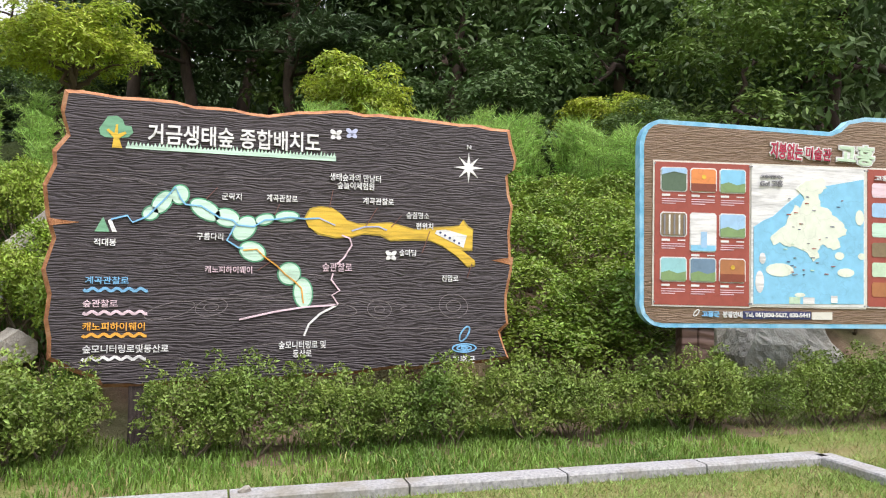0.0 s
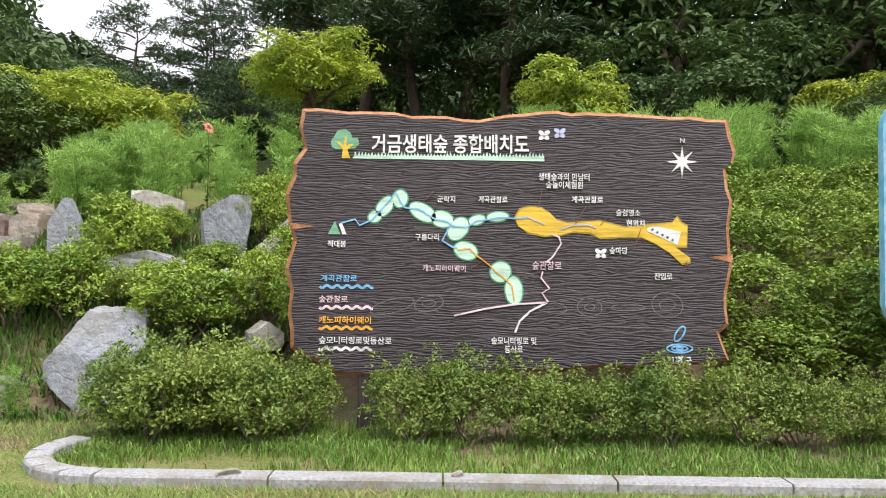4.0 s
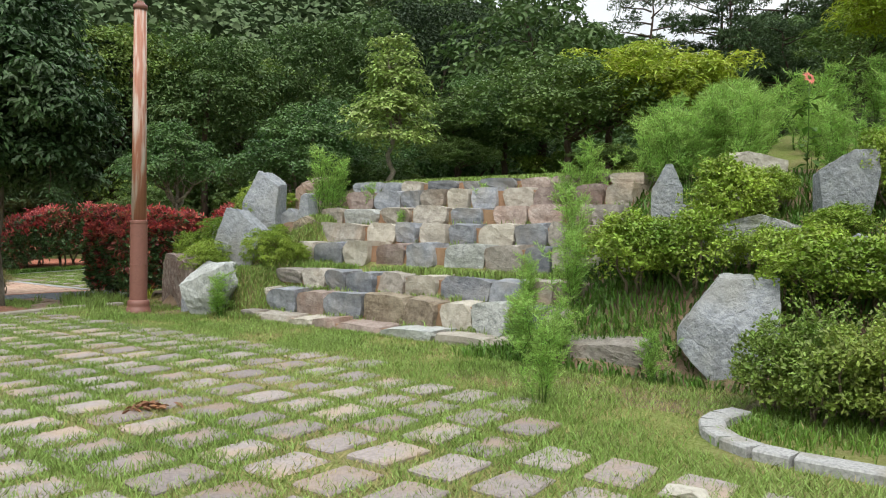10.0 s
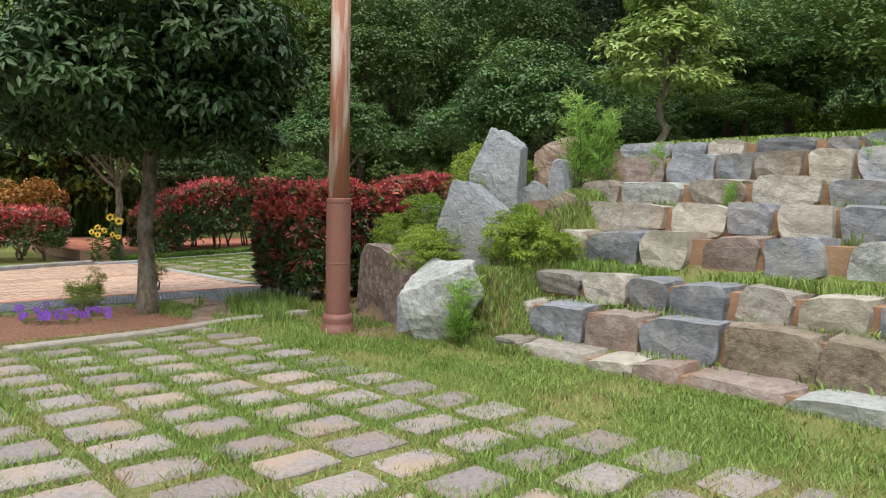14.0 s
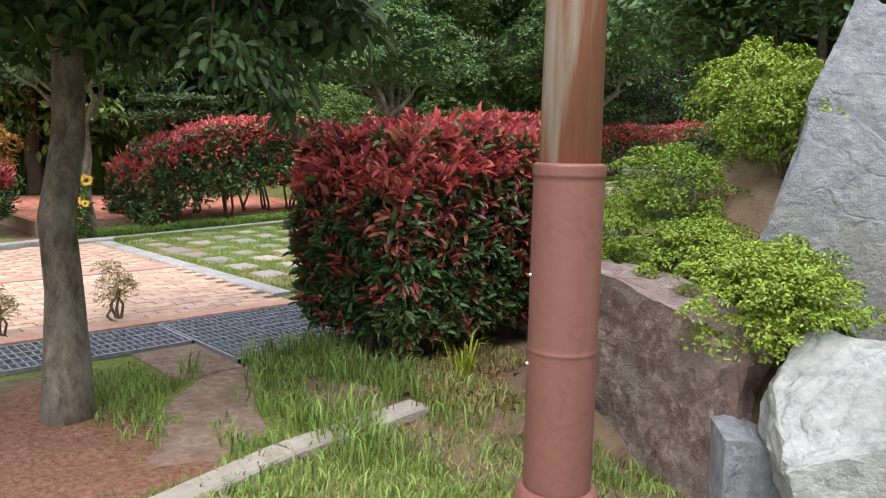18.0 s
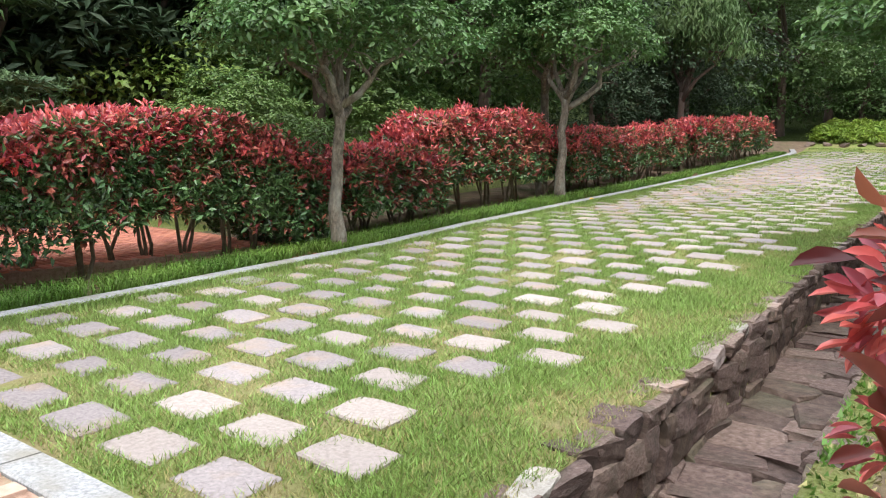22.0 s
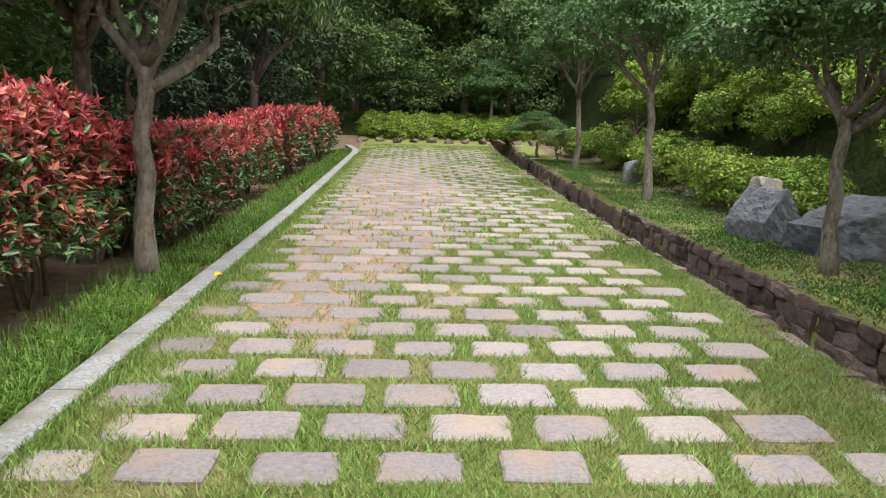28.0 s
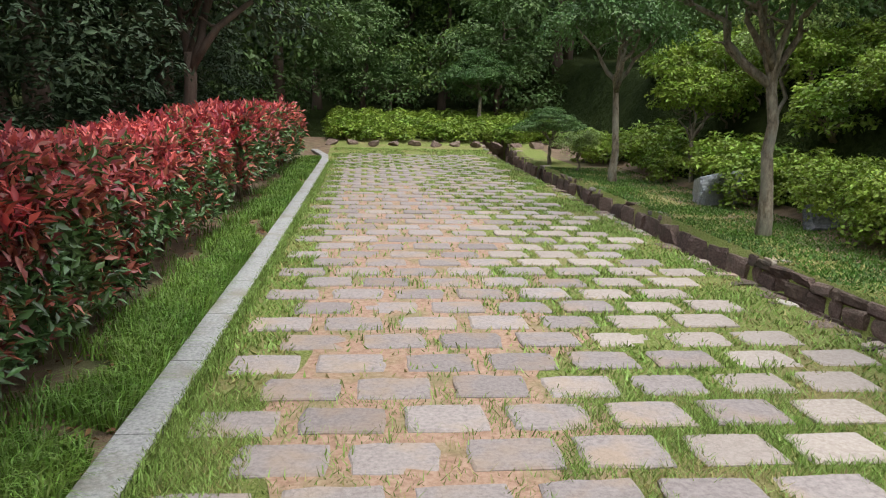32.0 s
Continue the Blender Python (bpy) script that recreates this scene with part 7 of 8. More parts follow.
# ---- carved map board ----
def carved_wood(name, dark, mid, ridge, scale=26.0, distort=5.0, along=0.35, mixed=0.5):
    """Wood with carved wavy grain: dark hollows, ridges lightened by a painted highlight."""
    m = bpy.data.materials.new(name)
    m.use_nodes = True
    N, L = m.node_tree.nodes, m.node_tree.links
    b = N["Principled BSDF"]
    b.inputs["Roughness"].default_value = 0.55
    tc = N.new("ShaderNodeTexCoord")
    mp = N.new("ShaderNodeMapping")
    mp.inputs["Scale"].default_value = (along, 1, 1)
    w = N.new("ShaderNodeTexWave")
    w.wave_type, w.bands_direction = "BANDS", "Z"
    w.inputs["Scale"].default_value, w.inputs["Distortion"].default_value = scale / 6.28, distort
    w.inputs["Detail"].default_value, w.inputs["Detail Scale"].default_value = 5.0, 1.6
    n = N.new("ShaderNodeTexNoise")
    n.inputs["Scale"].default_value, n.inputs["Detail"].default_value = 3.0, 8.0
    ramp = N.new("ShaderNodeValToRGB")
    e = ramp.color_ramp.elements
    e[0].position, e[0].color = 0.03, (*dark, 1)
    e[1].position, e[1].color = 0.97, (*ridge, 1)
    q = e.new(0.24)
    q.color = (*mid, 1)
    mx = N.new("ShaderNodeMix")
    mx.data_type = "RGBA"
    mx.inputs[0].default_value = mixed
    nr = N.new("ShaderNodeValToRGB")
    nr.color_ramp.elements[0].position, nr.color_ramp.elements[0].color = 0.3, (*dark, 1)
    nr.color_ramp.elements[1].position, nr.color_ramp.elements[1].color = 0.75, (*mid, 1)
    bp = N.new("ShaderNodeBump")
    bp.inputs["Strength"].default_value, bp.inputs["Distance"].default_value = 0.7, 0.008
    L.new(tc.outputs["Object"], mp.inputs["Vector"])
    L.new(mp.outputs["Vector"], w.inputs["Vector"])
    L.new(mp.outputs["Vector"], n.inputs["Vector"])
    L.new(w.outputs["Fac"], ramp.inputs["Fac"])
    L.new(n.outputs["Fac"], nr.inputs["Fac"])
    L.new(ramp.outputs["Color"], mx.inputs[6])
    L.new(nr.outputs["Color"], mx.inputs[7])
    L.new(mx.outputs[2], b.inputs["Base Color"])
    L.new(w.outputs["Fac"], bp.inputs["Height"])
    L.new(bp.outputs["Normal"], b.inputs["Normal"])
    return m


def paint(name, c, rough=0.55):
    """Paint laid over carved grain, thin in the hollows."""
    return material(name, (tuple(v * 0.55 for v in c), tuple(v * 0.92 for v in c), tuple(min(1, v * 1.06) for v in c)), scale=30, rough=rough, bump=0.5, bump_scale=34, stretch=(0.12, 1, 1), dist=0.006)


def printed(name, c, rough=0.55):
    return material(name, (tuple(v * 0.88 for v in c), tuple(min(1, v * 1.06) for v in c)), scale=14, rough=rough, bump=0.08, bump_scale=60, world_space=True)


M_DARKWOOD = carved_wood("dark_carved_wood", (0.016, 0.0115, 0.012), (0.050, 0.039, 0.042), (0.060, 0.048, 0.052), scale=92.0, distort=15.0, along=0.15, mixed=0.35)
M_BOARDWOOD = carved_wood("brown_board_wood", (0.17, 0.10, 0.055), (0.25, 0.165, 0.10), (0.31, 0.22, 0.145), scale=120.0, distort=18.0, along=0.12, mixed=0.6)
M_POSTDARK = material("dark_post_wood", ((0.02, 0.014, 0.012), (0.05, 0.036, 0.032), (0.085, 0.065, 0.055)), scale=14, rough=0.85, bump=0.6, stretch=(3, 3, 0.3))
M_POSTWOOD = carved_wood("red_brown_post_wood", (0.05, 0.024, 0.018), (0.11, 0.06, 0.045), (0.17, 0.105, 0.08), scale=20.0, distort=9.0)
M_BARKEDGE = material("orange_bark_edge", ((0.24, 0.095, 0.035), (0.42, 0.18, 0.075), (0.50, 0.27, 0.14)), scale=12, rough=0.8, bump=0.6)
P_WHITE, P_MINT = paint("white_lettering", (0.85, 0.85, 0.83)), paint("mint_paint", (0.60, 0.86, 0.68))
P_GREENRIM, P_BLUE = paint("green_rim_paint", (0.10, 0.36, 0.20)), paint("blue_trail_paint", (0.22, 0.52, 0.80))
P_YELLOW, P_ORANGE = paint("yellow_paint", (0.80, 0.52, 0.05)), paint("orange_paint", (0.85, 0.42, 0.06))
P_PINK, P_TREE = paint("pink_trail_paint", (0.86, 0.66, 0.72)), paint("tree_green_paint", (0.18, 0.42, 0.25))
P_LEADER, P_LILAC = paint("brown_leader_line", (0.20, 0.09, 0.07)), paint("lilac_paint", (0.52, 0.56, 0.76))
P_OLIVE, P_NAVY = paint("olive_rim_paint", (0.45, 0.32, 0.04)), paint("navy_paint", (0.05, 0.06, 0.16))
BY = 5.36


def sx(px):
    return -0.633 + (px - 609) * 0.004132


def sz(px, py):
    return 2.302 + (280 - py) * 0.00412 + (px - 609) * 3.1e-5


def place_sign(px, py):
    return sx(px), sz(px, py)


def flat(name, pts, mat, parent, y=BY - 0.004, depth=0.006, label=""):
    """A shallow raised patch cut to an outline in the plane of a board."""
    bm = bmesh.new()
    a = [bm.verts.new((x, y, z)) for x, z in pts]
    b = [bm.verts.new((x, y + depth, z)) for x, z in pts]
    bm.faces.new(a)
    for k in range(len(a)):
        bm.faces.new((a[k], b[k], b[(k + 1) % len(a)], a[(k + 1) % len(a)]))
    bmesh.ops.recalc_face_normals(bm, faces=bm.faces)
    bmesh.ops.triangulate(bm, faces=[f for f in bm.faces if len(f.verts) > 4])
    return part(name, bm, mat, parent, label)


def stroke(name, pts, width, mat, parent, y=BY - 0.006, depth=0.008, label=""):
    """A painted line of one width through points of the board's plane."""
    bm = bmesh.new()
    V = [Vector((x, 0, z)) for x, z in pts]
    rows = []
    for k, p in enumerate(V):
        d = (V[min(k + 1, len(V) - 1)] - V[max(k - 1, 0)]).normalized()
        s = Vector((-d.z, 0, d.x)) * (width / 2)
        rows.append([bm.verts.new((q.x, yy, q.z)) for q, yy in ((p + s, y), (p - s, y), (p - s, y + depth), (p + s, y + depth))])
    for q, w in zip(rows, rows[1:]):
        for k in range(4):
            bm.faces.new((q[k], w[k], w[(k + 1) % 4], q[(k + 1) % 4]))
    bm.faces.new(rows[0])
    bm.faces.new(rows[-1][::-1])
    bmesh.ops.recalc_face_normals(bm, faces=bm.faces)
    return part(name, bm, mat, parent, label)


def lettering(text, x, z, height, mat, parent, y=BY - 0.006, bold=0.02, width=None, tilt=0.0, name="lettering", label=""):
    """Words centred on (x, z) in the board's plane, as thin raised letters; width fits them to a length."""
    c = bpy.data.curves.new("letters", "FONT")
    c.body, c.align_x, c.align_y = text, "CENTER", "CENTER"
    c.size, c.extrude, c.offset = 1.0, 0.01, bold
    c.resolution_u = 3
    o = bpy.data.objects.new("letters", c)
    scene.collection.objects.link(o)
    me = bpy.data.meshes.new_from_object(o)
    bpy.data.objects.remove(o)
    co = np.empty(len(me.vertices) * 3)
    me.vertices.foreach_get("co", co)
    co = co.reshape(-1, 3)
    lo, hi = co.min(0), co.max(0)
    mid = (lo + hi) / 2
    sy = height / (hi[1] - lo[1])
    sxx = (width / (hi[0] - lo[0])) if width else sy
    X, Z = (co[:, 0] - mid[0]) * sxx, (co[:, 1] - mid[1]) * sy
    a = radians(tilt)
    out = np.stack([x + X * math.cos(a) - Z * math.sin(a), y - co[:, 2] * 0.5, z + X * math.sin(a) + Z * math.cos(a)], 1)
    me.vertices.foreach_set("co", out.ravel())
    me.update()
    me.materials.clear()
    me.materials.append(mat)
    return part(name, me, None, parent, label)


def ellipse(cx, cy, rx, ry, turn=0, n=20):
    a = radians(turn)
    out = []
    for k in range(n):
        u, v = rx * math.cos(2 * math.pi * k / n), ry * math.sin(2 * math.pi * k / n)
        out.append((cx + u * math.cos(a) - v * math.sin(a), cy + u * math.sin(a) + v * math.cos(a)))
    return out


def on_sign(pts):
    return [place_sign(px, py) for px, py in pts]


def ragged(pts, step=26, amount=3.0, seed=4):
    r = random.Random(seed)
    out = []
    for a, b in zip(pts, pts[1:] + pts[:1]):
        n = max(1, int(math.hypot(b[0] - a[0], b[1] - a[1]) / step))
        for k in range(n):
            s = k / n
            j = amount if k else 0
            out.append((a[0] + (b[0] - a[0]) * s + r.uniform(-j, j), a[1] + (b[1] - a[1]) * s + r.uniform(-j, j)))
    return out


def outline(shrink=0.0):
    pts = [(533, 192), (640, 196), (760, 203), (850, 210), (900, 200), (960, 194), (1100, 196), (1200, 202), (1297, 206), (1302, 232), (1312, 262), (1308, 282), (1294, 292), (1298, 330), (1306, 352), (1300, 400), (1303, 448),
           (1306, 470), (1296, 520), (1300, 575), (1283, 590), (1290, 612), (1302, 640), (1150, 650), (1000, 660), (850, 668), (597, 668), (590, 655), (520, 622), (514, 560), (518, 520), (508, 480), (522, 430), (512, 395), (506, 345), (520, 310), (518, 290), (538, 262), (528, 225)]
    c = (900, 430)
    return [place_sign(px + (c[0] - px) * shrink, py + (c[1] - py) * shrink * 1.4) for px, py in ragged(pts)]


board = thing("map_board", "dark carved wooden map board with orange bark edge and painted trails", "sign board", at=(0, 0, 0))
bm = bmesh.new()
o, i2 = outline(0.0), outline(0.020)
f1 = [bm.verts.new((x, BY + 0.03, z)) for x, z in o]
f2 = [bm.verts.new((x, BY + 0.16, z)) for x, z in o]
f3 = [bm.verts.new((x, BY + 0.001, z)) for x, z in i2]
for k in range(len(o)):
    j = (k + 1) % len(o)
    bm.faces.new((f1[k], f2[k], f2[j], f1[j]))
    bm.faces.new((f3[k], f1[k], f1[j], f3[j]))
bm.faces.new(f2)
bmesh.ops.recalc_face_normals(bm, faces=bm.faces)
bmesh.ops.triangulate(bm, faces=[f for f in bm.faces if len(f.verts) > 4])
part("bark_edge", bm, M_BARKEDGE, board, "orange-brown bark edge")
flat("panel", i2, M_DARKWOOD, board, y=BY, depth=0.02, label="dark brown carved panel")
for px in (660, 1170):
    bm = bmesh.new()
    box(bm, sx(px) - 0.08, sx(px) + 0.08, BY + 0.02, BY + 0.18, 0.2, 1.0, 0.01)
    part("post", bm, M_POSTDARK, board)
# split notches at both ends
flat("notch", on_sign([(515, 398), (562, 404), (520, 410)]), M_BARKEDGE, board)
flat("notch", on_sign([(1304, 448), (1262, 455), (1303, 464)]), M_BARKEDGE, board)
# carved grain lines and knots
r = random.Random(15)
M_GROOVE = paint("pale_worn_groove", (0.22, 0.19, 0.19))
for k in range(26):
    py, px = r.uniform(300, 640), r.uniform(530, 1180)
    ln = r.uniform(60, 260)
    ph, am = r.uniform(0, 6), r.uniform(1.5, 6)
    pts = on_sign([(px + ln * s / 10, py + am * math.sin(ph + s * 0.5)) for s in range(11) if px + ln * s / 10 < 1285])
    if len(pts) > 2:
        stroke("carved_grain", pts, 0.004, M_GROOVE, board, y=BY - 0.001, depth=0.004)
for cx, cy, rx, ry in ((765, 540, 26, 14), (765, 540, 12, 6), (1050, 545, 22, 16), (1050, 545, 9, 6), (1118, 545, 30, 6), (1188, 540, 28, 22), (1188, 540, 14, 10), (980, 545, 30, 10), (700, 545, 40, 12)):
    e = on_sign(ellipse(cx, cy, rx, ry, r.uniform(-15, 15), 18))
    stroke("carved_knot", e + e[:1], 0.005, M_GROOVE, board, y=BY - 0.001, depth=0.004)


def word(text, px, py, h, mat, w=None, bold=0.03, tilt=0.0):
    x, z = place_sign(px, py)
    lettering(text, x, z, h * 0.00412, mat, board, bold=bold, width=w * 0.00413 if w else None, tilt=tilt)


word("거금생태숲 종합배치도", 799, 255, 34, P_WHITE, 280, 0.018, tilt=0.6)
for text, px, py, h, w, mat in (("적대봉", 600, 435, 12, 33, P_WHITE), ("군락지", 793, 354, 12, 32, P_WHITE), ("계곡관찰로", 876, 354, 12, 52, P_WHITE), ("생태숲과의 만남터", 1002, 313, 13, 91, P_WHITE), ("숲놀이체험원", 1003, 327, 13, 66, P_WHITE),
                                ("계곡관찰로", 1044, 353, 12, 56, P_WHITE), ("숲쉼명소", 1117, 376, 12, 43, P_WHITE), ("현위치", 1130, 395, 12, 32, P_WHITE), ("구름다리", 760, 422, 12, 42, P_WHITE), ("캐노피하이웨이", 791, 477, 12, 76, P_PINK),
                                ("숲마당", 1100, 444, 12, 32, P_WHITE), ("진입로", 1180, 489, 12, 32, P_WHITE), ("숲관찰로", 973, 471, 15, 52, P_PINK), ("숲모니터링로 및", 916, 605, 13, 80, P_WHITE), ("등산로", 916, 620, 13, 32, P_WHITE),
                                ("계곡관찰로", 605, 496, 12, 64, P_BLUE), ("숲관찰로", 596, 533, 12, 51, P_PINK), ("캐노피하이웨이", 617, 570, 13, 92, P_ORANGE), ("숲모니터링로및등산로", 636, 606, 13, 128, P_WHITE), ("고흥군", 1209, 638, 14, 44, P_WHITE), ("N", 1213, 246, 8, 8, P_WHITE)):
    word(text, px, py, h, mat, w, 0.012)
for py, mat in ((511, P_BLUE), (548, P_PINK), (584, P_ORANGE), (621, P_WHITE)):
    stroke("legend_wave", on_sign([(571 + 95 * k / 32, py + 2.4 * math.sin(k * 1.05)) for k in range(33)]), 0.019, mat, board)
# grass line under the title
pts = [(626, 281)]
for k in range(58):
    x = 628 + k * 5.85
    hh = r.uniform(5, 11)
    lean = r.uniform(-3, 3)
    pts += [(x, 277), (x + 2.6 + lean * 0.4, 277 - hh + 2), (x + 4.5, 277)]
pts += [(967, 277), (967, 285), (626, 282)]
flat("painted_grass", on_sign(pts), P_MINT, board)
# tree
flat("painted_tree_crown", on_sign([(586, 252), (592, 243), (598, 232), (612, 230), (621, 236), (624, 245), (634, 246), (637, 256), (630, 264), (618, 266), (596, 266), (588, 262)]), P_TREE, board)
flat("painted_trunk", on_sign([(606, 282), (608, 266), (597, 254), (600, 252), (609, 259), (611, 244), (614, 244), (614, 260), (625, 255), (627, 258), (616, 267), (621, 282)]), P_YELLOW, board, y=BY - 0.008)
# compass
star = []
for k in range(16):
    rad = (29 if k % 4 == 0 else 27 if k % 2 == 0 else 8)
    star.append((1213 + rad * math.sin(math.pi * k / 8), 284 - rad * math.cos(math.pi * k / 8)))
flat("compass_star", on_sign(star), P_WHITE, board)
# butterflies and cherry leaf
for px, py, mat in ((966, 237, P_WHITE), (994, 233, P_LILAC), (1069, 448, P_WHITE)):
    for dx, dy, a in ((-5, -3, 40), (5, -3, -40), (-4, 5, -30), (4, 5, 30)):
        flat("painted_wing", on_sign(ellipse(px + dx, py + dy, 6, 4, a, 10)), mat, board)
# mountain
flat("painted_mountain", on_sign([(584, 418), (596, 394), (606, 418)]), P_TREE, board)
flat("painted_snow", on_sign([(603, 400), (608, 397), (617, 418), (610, 418)]), P_WHITE, board, y=BY - 0.006)
# trail zones
for cx, cy, rx, ry, a in ((667, 386, 12, 10, -30), (684, 368, 20, 12, -55), (711, 354, 13, 15, 10), (752, 378, 26, 14, 30), (786, 390, 20, 14, 14), (815, 407, 22, 16, -50), (848, 391, 15, 8, -14), (885, 385, 19, 8, -4), (829, 446, 21, 15, 20), (891, 483, 18, 18, 30), (915, 516, 15, 25, -6)):
    flat("zone_rim", on_sign(ellipse(cx, cy, rx + 2.5, ry + 2.5, a)), P_GREENRIM, board)
    flat("zone", on_sign(ellipse(cx, cy, rx, ry, a)), P_MINT, board, y=BY - 0.007)
yz = [(916, 388), (925, 372), (942, 367), (963, 369), (978, 378), (990, 390), (1010, 396), (1040, 394), (1066, 392), (1085, 397), (1110, 403), (1150, 398), (1180, 396), (1195, 394), (1203, 383), (1212, 395), (1222, 400), (1221, 436), (1200, 436), (1227, 455), (1227, 464), (1212, 466), (1190, 446), (1165, 430), (1140, 419), (1100, 419), (1066, 421), (1050, 412), (1020, 410), (1000, 416), (970, 418), (940, 412), (922, 402)]
cm = (1060, 405)
flat("zone_rim", on_sign([(x + (3 if x > cm[0] else -3) * 0.6, y + (2.6 if y > cm[1] else -2.6)) for x, y in yz]), P_OLIVE, board)
flat("yellow_zone", on_sign(yz), P_YELLOW, board, y=BY - 0.007, label="painted yellow forest zone")
flat("car_park", on_sign([(1152, 402), (1170, 400), (1211, 410), (1205, 433), (1150, 408)]), P_WHITE, board, y=BY - 0.010)
for k in range(5):
    flat("parked_mark", on_sign(ellipse(1160 + 9 * k, 406 + 4.6 * k, 2.2, 2.2, 0, 8)), P_NAVY, board, y=BY - 0.013)
for pts, w, mat in (([(608, 398), (632, 391), (640, 402), (662, 392), (672, 380), (690, 360), (704, 342), (712, 360), (720, 370), (745, 372), (758, 380), (774, 390), (796, 394), (804, 402), (830, 404), (848, 392), (868, 390), (890, 386), (915, 388), (940, 386)], 0.011, P_BLUE),
                    ([(800, 402), (787, 428), (806, 440), (814, 440)], 0.012, P_BLUE), ([(940, 386), (968, 398)], 0.009, P_LILAC), ([(997, 407), (1020, 399), (1045, 398), (1060, 404)], 0.010, P_LILAC),
                    ([(814, 444), (836, 442), (848, 454), (870, 470), (884, 484), (900, 496), (912, 508), (916, 534)], 0.009, P_ORANGE),
                    ([(980, 415), (994, 420), (998, 432), (984, 455), (972, 466)], 0.011, P_PINK), ([(966, 482), (963, 493), (978, 512), (965, 520), (976, 536)], 0.011, P_PINK),
                    ([(810, 561), (868, 548), (920, 540), (974, 537)], 0.012, P_PINK), ([(974, 537), (945, 552), (926, 570), (918, 590)], 0.014, P_WHITE)):
    stroke("trail_line", on_sign(pts), w, mat, board, y=BY - 0.012, depth=0.012)
for pts in ([(963, 336), (957, 368)], [(1042, 365), (1022, 398)], [(1087, 377), (1068, 398)], [(1140, 404), (1126, 444)], [(1213, 488), (1222, 462)], [(770, 340), (752, 360)], [(872, 364), (864, 384)], [(838, 478), (858, 464)]):
    stroke("leader_line", on_sign(pts), 0.005, P_LEADER, board, y=BY - 0.012)
# county emblem: a drop over rings
e = on_sign(ellipse(1210, 591, 15, 6.5, -58, 20))
stroke("emblem_drop", e + e[:1], 0.012, P_BLUE, board)
for rx, ry in ((23, 7.5), (14, 4.5), (6, 2)):
    e = on_sign(ellipse(1210, 617, rx, ry))
    stroke("emblem_ring", e + e[:1], 0.010, P_BLUE, board)


# ---- tourist information board ----
M_BLUEEDGE = material("blue_board_edge", ((0.10, 0.36, 0.56), (0.20, 0.52, 0.74), (0.40, 0.66, 0.82)), scale=7, rough=0.6, bump=0.2, stain=(0.45, 0.66, 0.76), stain_scale=3)
P_RED, P_SEA = printed("brick_red_print", (0.36, 0.08, 0.055)), printed("sea_blue_print", (0.24, 0.58, 0.80))
P_LAND, P_TITLE = printed("land_green_print", (0.78, 0.84, 0.70)), printed("dark_red_letters", (0.42, 0.03, 0.07))
P_PALEGREEN, P_SUNSET = printed("pale_green_letters", (0.55, 0.72, 0.52)), printed("sunset_print", (0.80, 0.28, 0.08))
P_PHOTO = (printed("wood_photo", (0.10, 0.16, 0.10)), P_SUNSET, P_SEA, printed("trunk_photo", (0.24, 0.18, 0.10)), P_WHITE, printed("sky_photo", (0.36, 0.58, 0.80)), printed("bay_photo", (0.30, 0.60, 0.62)), printed("park_photo", (0.16, 0.26, 0.36)), printed("dusk_photo", (0.44, 0.18, 0.07)))
P_GREY = printed("grey_print", (0.25, 0.25, 0.27))
tb = thing("tourist_board", "wooden tourist board with blue edge and printed map panels", "sign board", at=(3.33, 5.32, 0.0), turn=-13.0)


def place_tour(px, py):
    return (px - 1125) * 0.0046, 1.5 + (485 - py) * 0.0046 + (px - 1125) * 0.00006


def on_tour(pts):
    return [place_tour(px, py) for px, py in pts]


def tour_outline(g=0):
    top = [(1160, 205), (1300, 212), (1480, 222), (1500, 214), (1515, 200), (1545, 194), (1640, 196), (1670, 204), (1690, 218), (1730, 222)]
    return [(1125 + g, 250), (1128 + g, 233 + g * 0.3), (1134 + g * 0.8, 220 + g * 0.6), (1146 + g * 0.5, 210 + g * 0.8)] + [(x, y + g) for x, y in top] + [(1752 - g, 232), (1764 - g, 256), (1766 - g, 540), (1758 - g, 566), (1736, 580 - g), (1168, 576 - g), (1152 + g * 0.4, 572 - g * 0.8), (1140 + g * 0.7, 564 - g * 0.6), (1131 + g * 0.9, 552 - g * 0.3), (1127 + g, 536)]


bm = bmesh.new()
f1 = [bm.verts.new((x, 0.0, z)) for x, z in on_tour(tour_outline(0))]
f2 = [bm.verts.new((x, 0.11, z)) for x, z in on_tour(tour_outline(0))]
f3 = [bm.verts.new((x, 0.0, z)) for x, z in on_tour(tour_outline(8))]
for k in range(len(f1)):
    j = (k + 1) % len(f1)
    bm.faces.new((f1[k], f2[k], f2[j], f1[j]))
    bm.faces.new((f3[k], f1[k], f1[j], f3[j]))
bm.faces.new(f2)
bmesh.ops.recalc_face_normals(bm, faces=bm.faces)
bmesh.ops.triangulate(bm, faces=[f for f in bm.faces if len(f.verts) > 4])
part("blue_edge", bm, M_BLUEEDGE, tb, "blue painted board edge")
flat("panel", on_tour(tour_outline(8)), M_BOARDWOOD, tb, y=-0.003, depth=0.02, label="brown grained wooden panel")
for px in (1236, 1655):
    u = place_tour(px, 0)[0]
    for dx, nm in ((-0.07, 1), (0.07, 2)):
        bm = bmesh.new()
        box(bm, u + dx - 0.068, u + dx + 0.068, 0.02, 0.16, 0.2, 1.3, 0.012)
        part("post", bm, M_POSTWOOD, tb)


